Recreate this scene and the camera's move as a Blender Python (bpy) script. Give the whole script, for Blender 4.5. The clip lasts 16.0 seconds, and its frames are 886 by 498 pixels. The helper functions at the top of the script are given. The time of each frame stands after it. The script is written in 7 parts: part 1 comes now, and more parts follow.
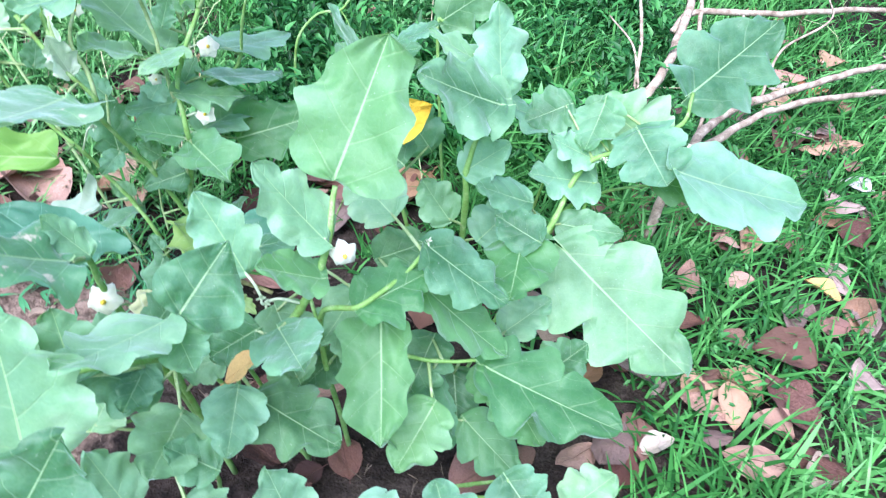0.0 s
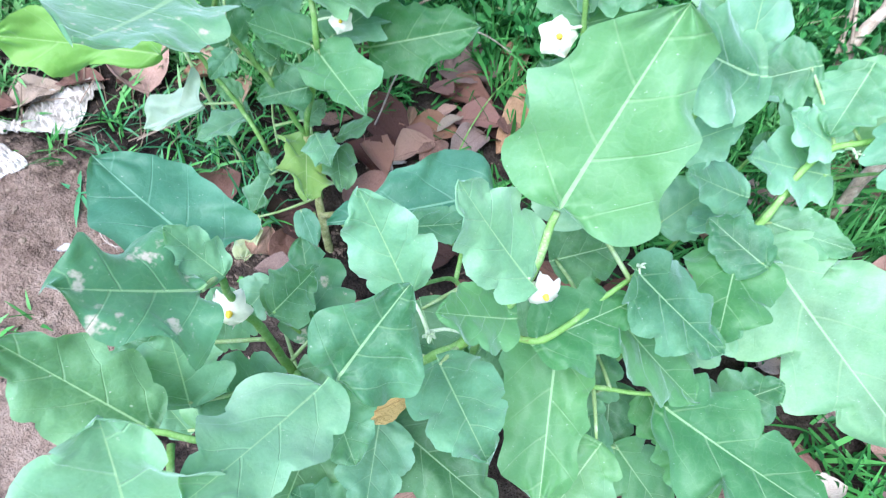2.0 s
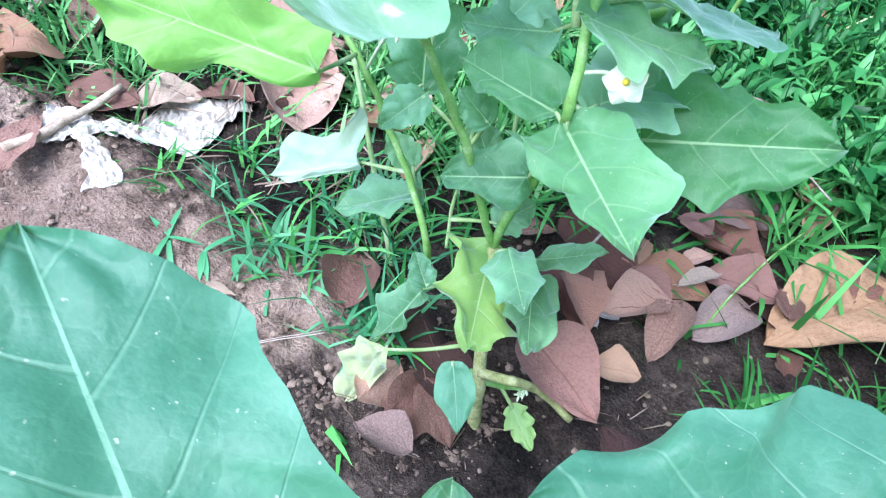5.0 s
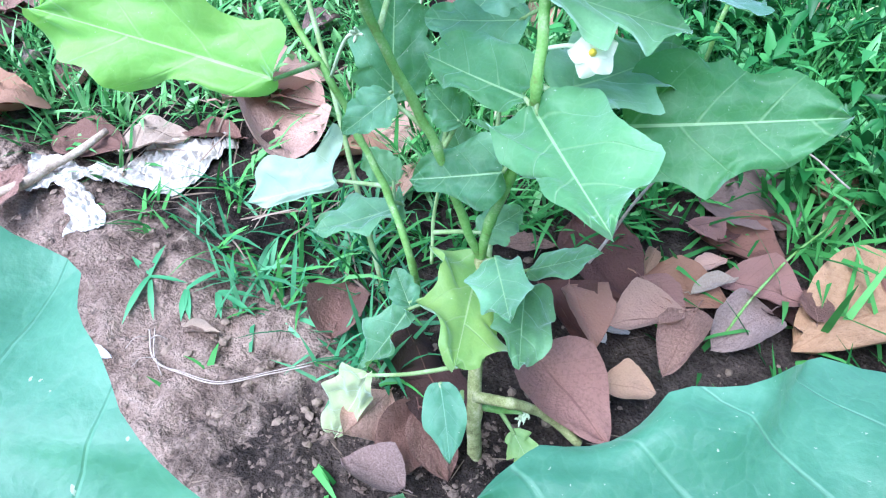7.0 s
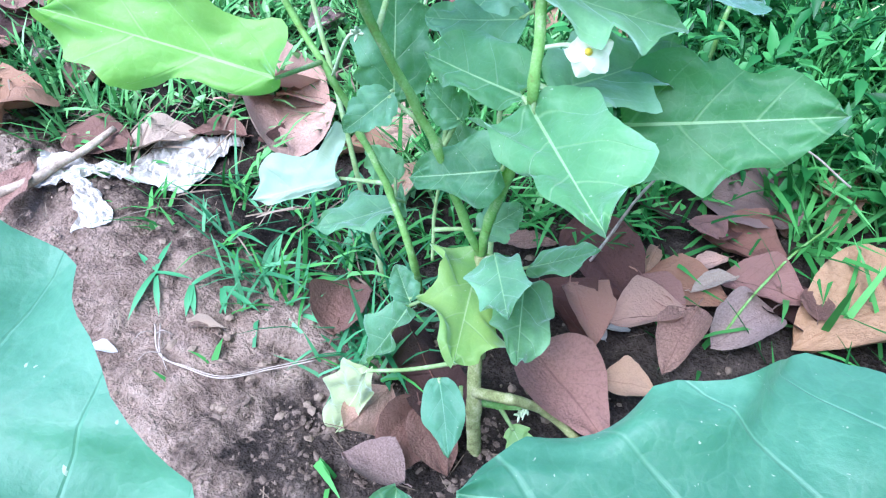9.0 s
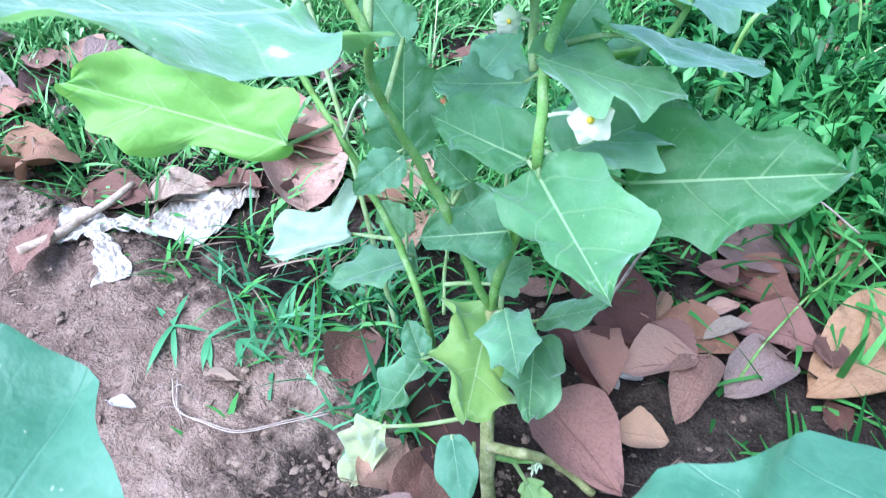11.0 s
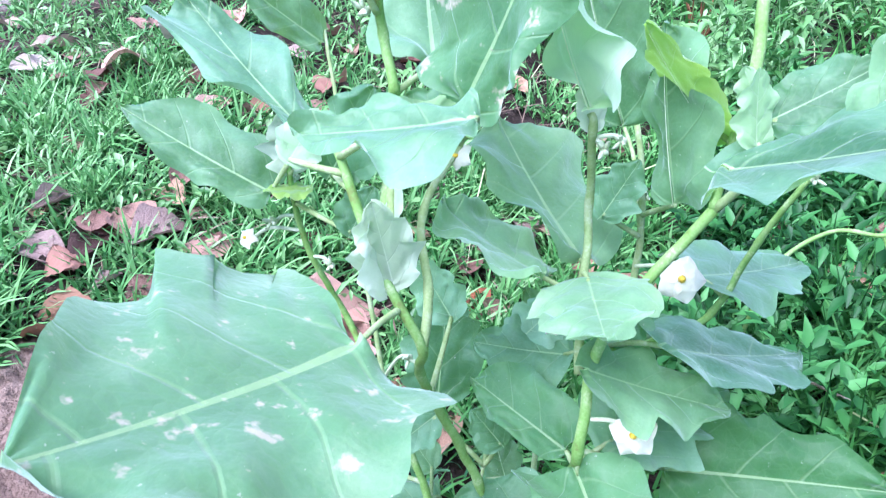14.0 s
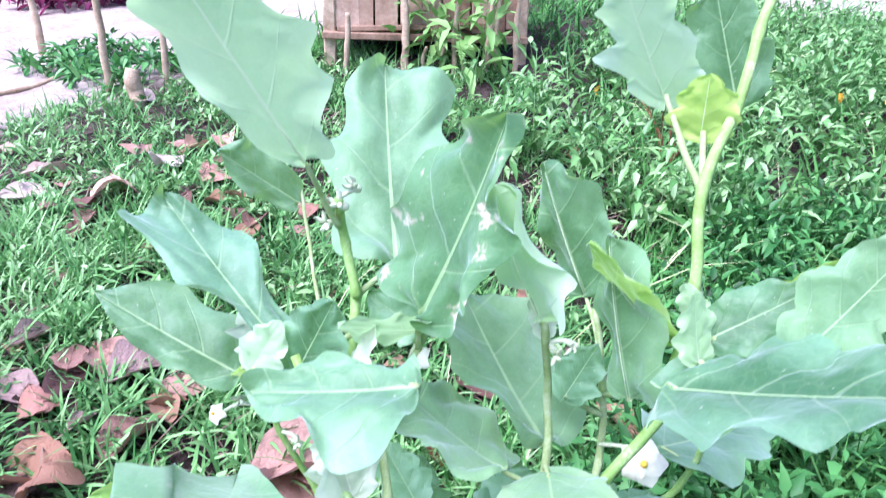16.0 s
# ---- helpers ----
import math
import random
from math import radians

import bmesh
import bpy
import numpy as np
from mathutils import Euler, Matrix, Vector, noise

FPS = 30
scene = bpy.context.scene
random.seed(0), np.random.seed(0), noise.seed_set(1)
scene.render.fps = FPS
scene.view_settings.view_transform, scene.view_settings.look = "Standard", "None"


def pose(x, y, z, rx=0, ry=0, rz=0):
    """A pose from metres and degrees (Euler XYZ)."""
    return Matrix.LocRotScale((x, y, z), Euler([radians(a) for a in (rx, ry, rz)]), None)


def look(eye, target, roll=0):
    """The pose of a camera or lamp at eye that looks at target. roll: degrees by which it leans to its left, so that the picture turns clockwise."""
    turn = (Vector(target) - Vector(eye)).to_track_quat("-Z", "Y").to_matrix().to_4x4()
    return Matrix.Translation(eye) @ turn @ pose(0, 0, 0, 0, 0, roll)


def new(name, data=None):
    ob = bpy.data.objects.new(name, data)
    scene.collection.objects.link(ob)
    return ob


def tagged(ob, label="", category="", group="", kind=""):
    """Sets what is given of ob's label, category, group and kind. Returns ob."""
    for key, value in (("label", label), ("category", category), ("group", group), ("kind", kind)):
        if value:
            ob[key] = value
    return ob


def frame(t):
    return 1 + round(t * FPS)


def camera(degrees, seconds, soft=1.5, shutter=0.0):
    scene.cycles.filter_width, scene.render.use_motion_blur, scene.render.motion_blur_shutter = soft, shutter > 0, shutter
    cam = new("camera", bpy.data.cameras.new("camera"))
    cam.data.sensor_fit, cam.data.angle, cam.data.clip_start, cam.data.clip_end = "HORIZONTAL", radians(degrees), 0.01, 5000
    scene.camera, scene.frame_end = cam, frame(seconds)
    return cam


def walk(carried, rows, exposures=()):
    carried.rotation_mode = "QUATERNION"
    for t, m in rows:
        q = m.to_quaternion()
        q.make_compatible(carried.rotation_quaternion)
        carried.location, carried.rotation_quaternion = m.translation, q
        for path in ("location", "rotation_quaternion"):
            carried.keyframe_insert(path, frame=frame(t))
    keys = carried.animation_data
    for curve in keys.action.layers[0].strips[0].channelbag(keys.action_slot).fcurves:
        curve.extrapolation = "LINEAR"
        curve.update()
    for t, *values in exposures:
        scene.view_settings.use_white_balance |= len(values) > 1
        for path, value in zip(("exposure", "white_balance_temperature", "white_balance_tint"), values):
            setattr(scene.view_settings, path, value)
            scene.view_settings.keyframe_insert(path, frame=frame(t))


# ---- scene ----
cam = camera(67.3, 16.0, soft=1.2, shutter=0.6)
PATH = [
    (0, (0.033, 0.034, 0.917), (0.056, 1.505, -0.437), 2.3),
    (0.5, (0.024, 0.062, 0.923), (0.017, 1.542, -0.422), -0.4),
    (1, (-0.007, 0.126, 0.905), (-0.064, 1.531, -0.517), 1.2),
    (1.5, (-0.062, 0.207, 0.913), (-0.134, 1.523, -0.592), 2.7),
    (2, (-0.128, 0.272, 0.871), (-0.233, 1.426, -0.759), 5.5),
    (2.5, (-0.131, 0.317, 0.866), (-0.195, 1.437, -0.789), 0.8),
    (3, (-0.148, 0.365, 0.849), (-0.313, 1.541, -0.761), 1.7),
    (3.5, (-0.173, 0.431, 0.823), (-0.544, 1.594, -0.761), -2.7),
    (4, (-0.231, 0.495, 0.779), (-0.697, 1.736, -0.719), 3.9),
    (4.5, (-0.271, 0.551, 0.625), (-0.883, 1.802, -0.811), 5.4),
    (4.7, (-0.297, 0.555, 0.605), (-0.83, 1.782, -0.883), 7.7),
    (6.8, (-0.254, 0.588, 0.528), (-0.922, 1.857, -0.866), 1.0),
    (7, (-0.253, 0.587, 0.529), (-0.929, 1.867, -0.852), 0.7),
    (7.5, (-0.251, 0.587, 0.528), (-0.926, 1.856, -0.862), 0.6),
    (8, (-0.251, 0.587, 0.53), (-0.942, 1.869, -0.841), 0.4),
    (8.2, (-0.25, 0.586, 0.53), (-0.941, 1.848, -0.859), 0.5),
    (10.5, (-0.235, 0.588, 0.55), (-0.98, 1.87, -0.792), -1.5),
    (11, (-0.244, 0.597, 0.559), (-1.008, 1.891, -0.761), -1.9),
    (11.5, (-0.257, 0.603, 0.572), (-1.025, 1.909, -0.734), -1.2),
    (12, (-0.263, 0.621, 0.59), (-1.016, 1.966, -0.684), -0.5),
    (12.5, (-0.272, 0.634, 0.607), (-1.047, 2.014, -0.615), -0.1),
    (13, (-0.283, 0.634, 0.629), (-1.106, 2.04, -0.53), 1.9),
    (13.5, (-0.298, 0.64, 0.653), (-1.186, 2.065, -0.433), 1.8),
    (14, (-0.301, 0.645, 0.669), (-1.204, 2.094, -0.372), 2.1),
    (14.5, (-0.298, 0.653, 0.68), (-1.174, 2.133, -0.341), 2.4),
    (15, (-0.299, 0.668, 0.703), (-1.196, 2.185, -0.242), 1.5),
    (15.5, (-0.301, 0.67, 0.726), (-1.237, 2.206, -0.147), 1.6),
    (16, (-0.297, 0.674, 0.746), (-1.247, 2.241, -0.054), 1.8),
]
EXPOSURES = [(0.0, 1.58, 5370, 24), (2.5, 1.48, 5310, 16), (4.5, 1.79, 5200, 18), (8.0, 1.85, 4930, 19), (10.5, 1.77, 4950, 20), (12.0, 1.75, 5000, 22), (14.0, 1.72, 5200, 33), (16.0, 1.76, 5450, 42)]
walk(cam, [(t, look(eye, target, roll)) for t, eye, target, roll in PATH], EXPOSURES)

# world and sun: bright open shade under high cloud
world = bpy.data.worlds.new("sky")
scene.world = world
world.use_nodes = True
wn = world.node_tree.nodes
sky = wn.new("ShaderNodeTexSky")
sky.sky_type = "NISHITA"
sky.sun_disc = False
sky.sun_elevation, sky.sun_rotation = radians(60), radians(200)
wn["Background"].inputs["Strength"].default_value = 0.090
world.node_tree.links.new(sky.outputs[0], wn["Background"].inputs["Color"])
sun = new("sun", bpy.data.lights.new("sun", "SUN"))
sun.data.energy, sun.data.angle, sun.data.color = 3.3, radians(54), (1.0, 0.96, 0.90)
sun.matrix_world = look((-1.1, -0.9, 3.5), (-0.4, 1.0, 0.0))


# ---- materials ----
def mat(name, rough=0.7, spec=0.3):
    m = bpy.data.materials.new(name)
    m.use_nodes = True
    b = m.node_tree.nodes["Principled BSDF"]
    b.inputs["Roughness"].default_value = rough
    b.inputs["Specular IOR Level"].default_value = spec
    return m, m.node_tree.nodes, m.node_tree.links, b


def math_node(n, l, op, a, b=None, c=None, clamp=False):
    k = n.new("ShaderNodeMath")
    k.operation, k.use_clamp = op, clamp
    for i, v in enumerate((a, b, c)):
        if v is None:
            continue
        if isinstance(v, (int, float)):
            k.inputs[i].default_value = v
        else:
            l.new(v, k.inputs[i])
    return k.outputs[0]


def mix(n, l, fac, a, b, blend="MIX"):
    k = n.new("ShaderNodeMix")
    k.data_type, k.blend_type = "RGBA", blend
    for socket, v in ((k.inputs[0], fac), (k.inputs[6], a), (k.inputs[7], b)):
        if isinstance(v, (int, float)):
            socket.default_value = v
        elif isinstance(v, tuple):
            socket.default_value = (*v, 1)
        else:
            l.new(v, socket)
    return k.outputs[2]


def ramp(n, l, fac, stops):
    k = n.new("ShaderNodeValToRGB")
    e = k.color_ramp.elements
    while len(e) < len(stops):
        e.new(0.5)
    for el, (p, c) in zip(e, stops):
        el.position, el.color = p, (*c, 1)
    l.new(fac, k.inputs[0])
    return k.outputs[0]


def noise_tex(n, l, scale, detail=4, rough=0.6, space="Object", vec=None):
    k = n.new("ShaderNodeTexNoise")
    k.inputs["Scale"].default_value, k.inputs["Detail"].default_value = scale, detail
    k.inputs["Roughness"].default_value = rough
    if vec is None:
        vec = n.new("ShaderNodeTexCoord").outputs[space]
    l.new(vec, k.inputs["Vector"])
    return k.outputs[0]


def bump(n, l, b, height, strength=0.3, dist=0.002):
    k = n.new("ShaderNodeBump")
    k.inputs["Strength"].default_value, k.inputs["Distance"].default_value = strength, dist
    l.new(height, k.inputs["Height"])
    l.new(k.outputs[0], b.inputs["Normal"])


def translucent(m, n, l, b, colour, share):
    """Lets light through a thin blade."""
    t = n.new("ShaderNodeBsdfTranslucent")
    s = n.new("ShaderNodeMixShader")
    s.inputs[0].default_value = share
    if isinstance(colour, tuple):
        t.inputs[0].default_value = (*colour, 1)
    else:
        l.new(colour, t.inputs[0])
    l.new(b.outputs[0], s.inputs[1])
    l.new(t.outputs[0], s.inputs[2])
    l.new(s.outputs[0], n["Material Output"].inputs[0])


def leaf_material(name, deep, pale, vein, through_colour, share=0.34, bloom=(0.25, 0.45, 0.30), hue=0.45, spots=0.0, spot_colour=(0.75, 0.62, 0.45), sheen=0.7):
    """A felted leaf blade with pale midrib and side veins along the blade's own coordinates."""
    m, n, l, b = mat(name, 0.5, 0.42)
    uv = n.new("ShaderNodeUVMap").outputs[0]
    sep = n.new("ShaderNodeSeparateXYZ")
    l.new(uv, sep.inputs[0])
    u, v = sep.outputs[0], sep.outputs[1]
    side = math_node(n, l, "ABSOLUTE", v)
    wob = noise_tex(n, l, 9, 2)
    wob = math_node(n, l, "MULTIPLY_ADD", wob, 0.05, -0.025)
    rib = math_node(n, l, "SUBTRACT", 0.024, math_node(n, l, "MULTIPLY", u, 0.019))
    rib = math_node(n, l, "SMOOTH_MIN", math_node(n, l, "GREATER_THAN", rib, side), 1.0, 0.0)
    # side veins leave the midrib at a slant and thin out toward the margin
    s = math_node(n, l, "SUBTRACT", u, math_node(n, l, "MULTIPLY", math_node(n, l, "POWER", side, 1.2), 0.42))
    s = math_node(n, l, "ADD", s, wob)
    s = math_node(n, l, "ADD", s, math_node(n, l, "MULTIPLY", math_node(n, l, "SIGN", v), 0.035))
    f = math_node(n, l, "ABSOLUTE", math_node(n, l, "SUBTRACT", math_node(n, l, "FRACT", math_node(n, l, "MULTIPLY", s, 3.4)), 0.5))
    lat = math_node(n, l, "SUBTRACT", 0.026, math_node(n, l, "MULTIPLY", side, 0.020))
    lat = math_node(n, l, "MULTIPLY", math_node(n, l, "SUBTRACT", math_node(n, l, "MULTIPLY", lat, 1.7), math_node(n, l, "SUBTRACT", 0.5, f)), 34.0, clamp=True)
    vor = n.new("ShaderNodeTexVoronoi")
    vor.feature = "DISTANCE_TO_EDGE"
    vor.inputs["Scale"].default_value = 210
    l.new(n.new("ShaderNodeTexCoord").outputs["Object"], vor.inputs["Vector"])
    net = math_node(n, l, "LESS_THAN", vor.outputs[0], 0.035)
    big = noise_tex(n, l, 22, 3)
    fine = noise_tex(n, l, 420, 3)
    info = n.new("ShaderNodeObjectInfo").outputs["Random"]
    tone = math_node(n, l, "ADD", math_node(n, l, "MULTIPLY_ADD", big, 0.8, 0.02), math_node(n, l, "MULTIPLY", info, 0.55))
    tone = math_node(n, l, "ADD", tone, math_node(n, l, "MULTIPLY_ADD", fine, 0.24, -0.30))
    # paler toward the margin: light on the curved rim, put into the tone
    tone = math_node(n, l, "ADD", tone, math_node(n, l, "MULTIPLY_ADD", side, 0.30, -0.12))
    col = ramp(n, l, tone, [(0.20, deep), (0.72, pale), (1.0, bloom)])
    # some leaves lean to yellow-green, others to blue-green
    warm = math_node(n, l, "FRACT", math_node(n, l, "MULTIPLY", info, 7.31))
    col = mix(n, l, math_node(n, l, "MULTIPLY", warm, hue), col, (1.35, 1.08, 0.60), "MULTIPLY")
    # patches of older, yellower tissue inside one blade
    patchy = math_node(n, l, "MULTIPLY_ADD", noise_tex(n, l, 34, 4, 0.7), 2.6, -1.1, clamp=True)
    col = mix(n, l, math_node(n, l, "MULTIPLY", patchy, 0.55 * hue), col, (1.30, 1.12, 0.62), "MULTIPLY")
    mid = n.new("ShaderNodeTexVoronoi")
    mid.feature = "DISTANCE_TO_EDGE"
    mid.inputs["Scale"].default_value = 72
    warp = n.new("ShaderNodeVectorMath")
    warp.operation = "MULTIPLY_ADD"
    puff = n.new("ShaderNodeTexNoise")
    puff.inputs["Scale"].default_value = 60
    place = n.new("ShaderNodeTexCoord").outputs["Object"]
    l.new(place, puff.inputs["Vector"])
    l.new(puff.outputs["Color"], warp.inputs[0])
    warp.inputs[1].default_value = (0.012, 0.012, 0.012)
    l.new(place, warp.inputs[2])
    l.new(warp.outputs[0], mid.inputs["Vector"])
    quilt = math_node(n, l, "MULTIPLY", mid.outputs[0], 2.4, clamp=True)
    branch = math_node(n, l, "SUBTRACT", 1.0, math_node(n, l, "MULTIPLY", mid.outputs[0], 16.0, clamp=True))
    col = mix(n, l, math_node(n, l, "MULTIPLY", branch, 0.07), col, vein)
    col = mix(n, l, math_node(n, l, "MULTIPLY", net, 0.03), col, vein)
    col = mix(n, l, math_node(n, l, "MULTIPLY", lat, 0.24), col, vein)
    col = mix(n, l, math_node(n, l, "MULTIPLY", rib, 0.65), col, vein)
    speck = math_node(n, l, "GREATER_THAN", noise_tex(n, l, 300, 2), 0.73)
    col = mix(n, l, math_node(n, l, "MULTIPLY", speck, 0.5), col, (0.62, 0.66, 0.5))
    if spots:
        patch = math_node(n, l, "MULTIPLY", math_node(n, l, "SUBTRACT", noise_tex(n, l, 44, 4), 0.985 - spots), 16.0, clamp=True)
        col = mix(n, l, math_node(n, l, "MULTIPLY", patch, 0.8), col, spot_colour)
    l.new(col, b.inputs["Base Color"])
    h = math_node(n, l, "ADD", math_node(n, l, "MULTIPLY", fine, 0.35), math_node(n, l, "MULTIPLY", lat, -0.5))
    h = math_node(n, l, "ADD", h, math_node(n, l, "MULTIPLY", big, 1.2))
    h = math_node(n, l, "ADD", h, math_node(n, l, "MULTIPLY", quilt, 0.42))
    bump(n, l, b, h, 0.55, 0.0015)
    b.inputs["Sheen Weight"].default_value = sheen
    b.inputs["Sheen Tint"].default_value = (0.80, 1.0, 0.95, 1)
    b.inputs["Sheen Roughness"].default_value = 0.42
    translucent(m, n, l, b, mix(n, l, 0.35, through_colour, col), share)
    return m


LEAF = leaf_material("eggplant_leaf", (0.034, 0.125, 0.056), (0.182, 0.385, 0.236), (0.41, 0.60, 0.30), (0.38, 0.78, 0.08), bloom=(0.30, 0.51, 0.36), hue=0.42)
LEAF_Y = leaf_material("yellowing_leaf", (0.12, 0.28, 0.08), (0.24, 0.40, 0.12), (0.45, 0.56, 0.28), (0.35, 0.65, 0.06), bloom=(0.42, 0.48, 0.16))
LEAF_H = leaf_material("grazed_leaf", (0.042, 0.148, 0.068), (0.122, 0.298, 0.162), (0.36, 0.54, 0.25), (0.36, 0.75, 0.08), bloom=(0.24, 0.43, 0.29), hue=0.35, spots=0.39, spot_colour=(0.66, 0.54, 0.44))
LEAF_D = leaf_material("dried_leaf", (0.36, 0.44, 0.22), (0.58, 0.64, 0.38), (0.70, 0.72, 0.5), (0.5, 0.6, 0.25), spots=0.38, spot_colour=(0.22, 0.28, 0.12))
LEAF_P = leaf_material("dusty_leaf", (0.30, 0.46, 0.35), (0.50, 0.64, 0.54), (0.58, 0.70, 0.56), (0.4, 0.6, 0.35), spots=0.22)

LEAF_U = leaf_material("leaf_underside", (0.29, 0.52, 0.24), (0.45, 0.68, 0.38), (0.66, 0.78, 0.54), (0.50, 0.80, 0.34), 0.48, (0.54, 0.72, 0.52), 0.1)

LEAF_G = leaf_material("fresh_leaf", (0.045, 0.165, 0.055), (0.120, 0.295, 0.130), (0.42, 0.60, 0.30), (0.40, 0.80, 0.08), bloom=(0.18, 0.37, 0.22), hue=0.3)
LEAF_O = leaf_material("blue_green_leaf", (0.052, 0.172, 0.104), (0.140, 0.335, 0.218), (0.27, 0.48, 0.31), (0.30, 0.70, 0.10), bloom=(0.23, 0.44, 0.32), hue=0.15, sheen=0.2)
LEAF_W = leaf_material("downy_young_leaf", (0.42, 0.54, 0.36), (0.62, 0.72, 0.55), (0.72, 0.80, 0.62), (0.6, 0.8, 0.45), 0.4, (0.74, 0.82, 0.70), 0.1)
# bright yellow-green base colour holds the glow of light coming through the blade
LEAF_T = leaf_material("backlit_tint_leaf", (0.20, 0.42, 0.08), (0.34, 0.56, 0.14), (0.52, 0.70, 0.30), (0.50, 0.90, 0.10), 0.45, (0.44, 0.66, 0.2))


def plain(name, stops, scale=30, rough=0.7, spec=0.3, relief=0.3, dist=0.002, share=0.0, vary=0.0):
    m, n, l, b = mat(name, rough, spec)
    big, fine = noise_tex(n, l, scale, 5), noise_tex(n, l, scale * 9, 3)
    t = math_node(n, l, "ADD", math_node(n, l, "MULTIPLY", big, 0.7), math_node(n, l, "MULTIPLY", fine, 0.3))
    if vary:
        t = math_node(n, l, "ADD", t, math_node(n, l, "MULTIPLY_ADD", n.new("ShaderNodeObjectInfo").outputs["Random"], vary, -vary / 2))
    col = ramp(n, l, t, stops)
    l.new(col, b.inputs["Base Color"])
    bump(n, l, b, t, relief, dist)
    if share:
        translucent(m, n, l, b, col, share)
    return m


def island_material(name, stops, rough=0.55, share=0.18, spec=0.35):
    """Blades that differ from one another by chance."""
    m, n, l, b = mat(name, rough, spec)
    r = n.new("ShaderNodeNewGeometry").outputs["Random Per Island"]
    t = math_node(n, l, "ADD", math_node(n, l, "MULTIPLY", r, 0.6), math_node(n, l, "MULTIPLY", noise_tex(n, l, 14, 3), 0.25))
    t = math_node(n, l, "ADD", t, math_node(n, l, "MULTIPLY_ADD", noise_tex(n, l, 2.6, 4), 0.7, -0.27))
    col = ramp(n, l, t, stops)
    l.new(col, b.inputs["Base Color"])
    translucent(m, n, l, b, col, share)
    return m


STEM = plain("green_stem", [(0.34, (0.18, 0.25, 0.06)), (0.44, (0.20, 0.39, 0.085)), (0.56, (0.27, 0.47, 0.14)), (0.68, (0.52, 0.62, 0.34))], 55, 0.6, 0.3, 0.3, share=0.15)
STEM_YOUNG = plain("downy_stem", [(0.34, (0.23, 0.35, 0.11)), (0.5, (0.34, 0.47, 0.19)), (0.66, (0.50, 0.61, 0.36))], 60, 0.7, 0.25, 0.3, share=0.2)
RIB = plain("pale_midrib", [(0.3, (0.58, 0.72, 0.42)), (0.7, (0.74, 0.83, 0.58))], 60, 0.6)
STEM_OLD = plain("woody_stem", [(0.36, (0.13, 0.13, 0.05)), (0.5, (0.25, 0.27, 0.105)), (0.64, (0.42, 0.40, 0.23))], 70, 0.85, 0.2, 0.9)
GRASS = island_material("grass_blade", [(0.0, (0.006, 0.045, 0.008)), (0.35, (0.042, 0.18, 0.034)), (0.7, (0.11, 0.35, 0.075)), (0.93, (0.21, 0.48, 0.16)), (1.0, (0.6, 0.55, 0.34))], share=0.2, spec=0.2)
GRASS_L = island_material("pale_lawn_blade", [(0.0, (0.012, 0.07, 0.015)), (0.35, (0.06, 0.22, 0.05)), (0.7, (0.20, 0.45, 0.14)), (0.93, (0.38, 0.60, 0.28)), (1.0, (0.62, 0.58, 0.40))], share=0.22, spec=0.25)
GRASS_B = island_material("bluish_grass_blade", [(0.0, (0.02, 0.10, 0.035)), (0.5, (0.07, 0.26, 0.10)), (0.9, (0.18, 0.42, 0.20)), (1.0, (0.5, 0.48, 0.30))], share=0.25)
HERB = island_material("herb_leaf", [(0.0, (0.006, 0.028, 0.008)), (0.4, (0.026, 0.14, 0.028)), (0.75, (0.09, 0.32, 0.075)), (1.0, (0.28, 0.52, 0.22))], 0.45, 0.22, 0.3)
HERB_L = island_material("light_herb_leaf", [(0.0, (0.012, 0.06, 0.012)), (0.35, (0.075, 0.25, 0.050)), (0.75, (0.26, 0.50, 0.17)), (1.0, (0.44, 0.64, 0.34))], 0.4, 0.25, 0.5)
PETAL = plain("white_petal", [(0.3, (0.84, 0.84, 0.66)), (0.7, (0.94, 0.94, 0.76))], 200, 0.6, share=0.4)
ANTHER = plain("yellow_anther", [(0.3, (0.75, 0.48, 0.03)), (0.7, (0.85, 0.62, 0.06))], 200, 0.5)
CALYX = plain("pale_calyx", [(0.3, (0.34, 0.46, 0.25)), (0.7, (0.62, 0.68, 0.48))], 300, 0.8)
BARK = plain("dry_bark", [(0.36, (0.17, 0.125, 0.085)), (0.5, (0.36, 0.285, 0.205)), (0.66, (0.60, 0.51, 0.39))], 40, 0.9, 0.2, 0.6, 0.003)
DEAD = plain("withered_stalk", [(0.3, (0.10, 0.045, 0.02)), (0.7, (0.32, 0.16, 0.07))], 60, 0.9)
POLE = plain("weathered_pole", [(0.36, (0.24, 0.18, 0.105)), (0.64, (0.56, 0.45, 0.30))], 18, 0.9, 0.2, 0.6, 0.004)
PLANK = plain("weathered_plank", [(0.3, (0.17, 0.105, 0.062)), (0.5, (0.34, 0.235, 0.15)), (0.7, (0.54, 0.41, 0.29))], 7, 0.85, 0.2, 0.5, 0.003, vary=0.35)
RAG = plain("dirty_white_rag", [(0.32, (0.20, 0.165, 0.13)), (0.5, (0.44, 0.40, 0.34)), (0.72, (0.62, 0.59, 0.54))], 34, 0.9, 0.1, 0.4, 0.002)
ROOT = plain("dry_root", [(0.36, (0.24, 0.185, 0.14)), (0.64, (0.48, 0.41, 0.34))], 90, 0.9)
HUMUS = plain("dark_humus", [(0.36, (0.045, 0.031, 0.023)), (0.66, (0.20, 0.15, 0.115))], 60, 0.95, 0.1, 0.8, 0.003)
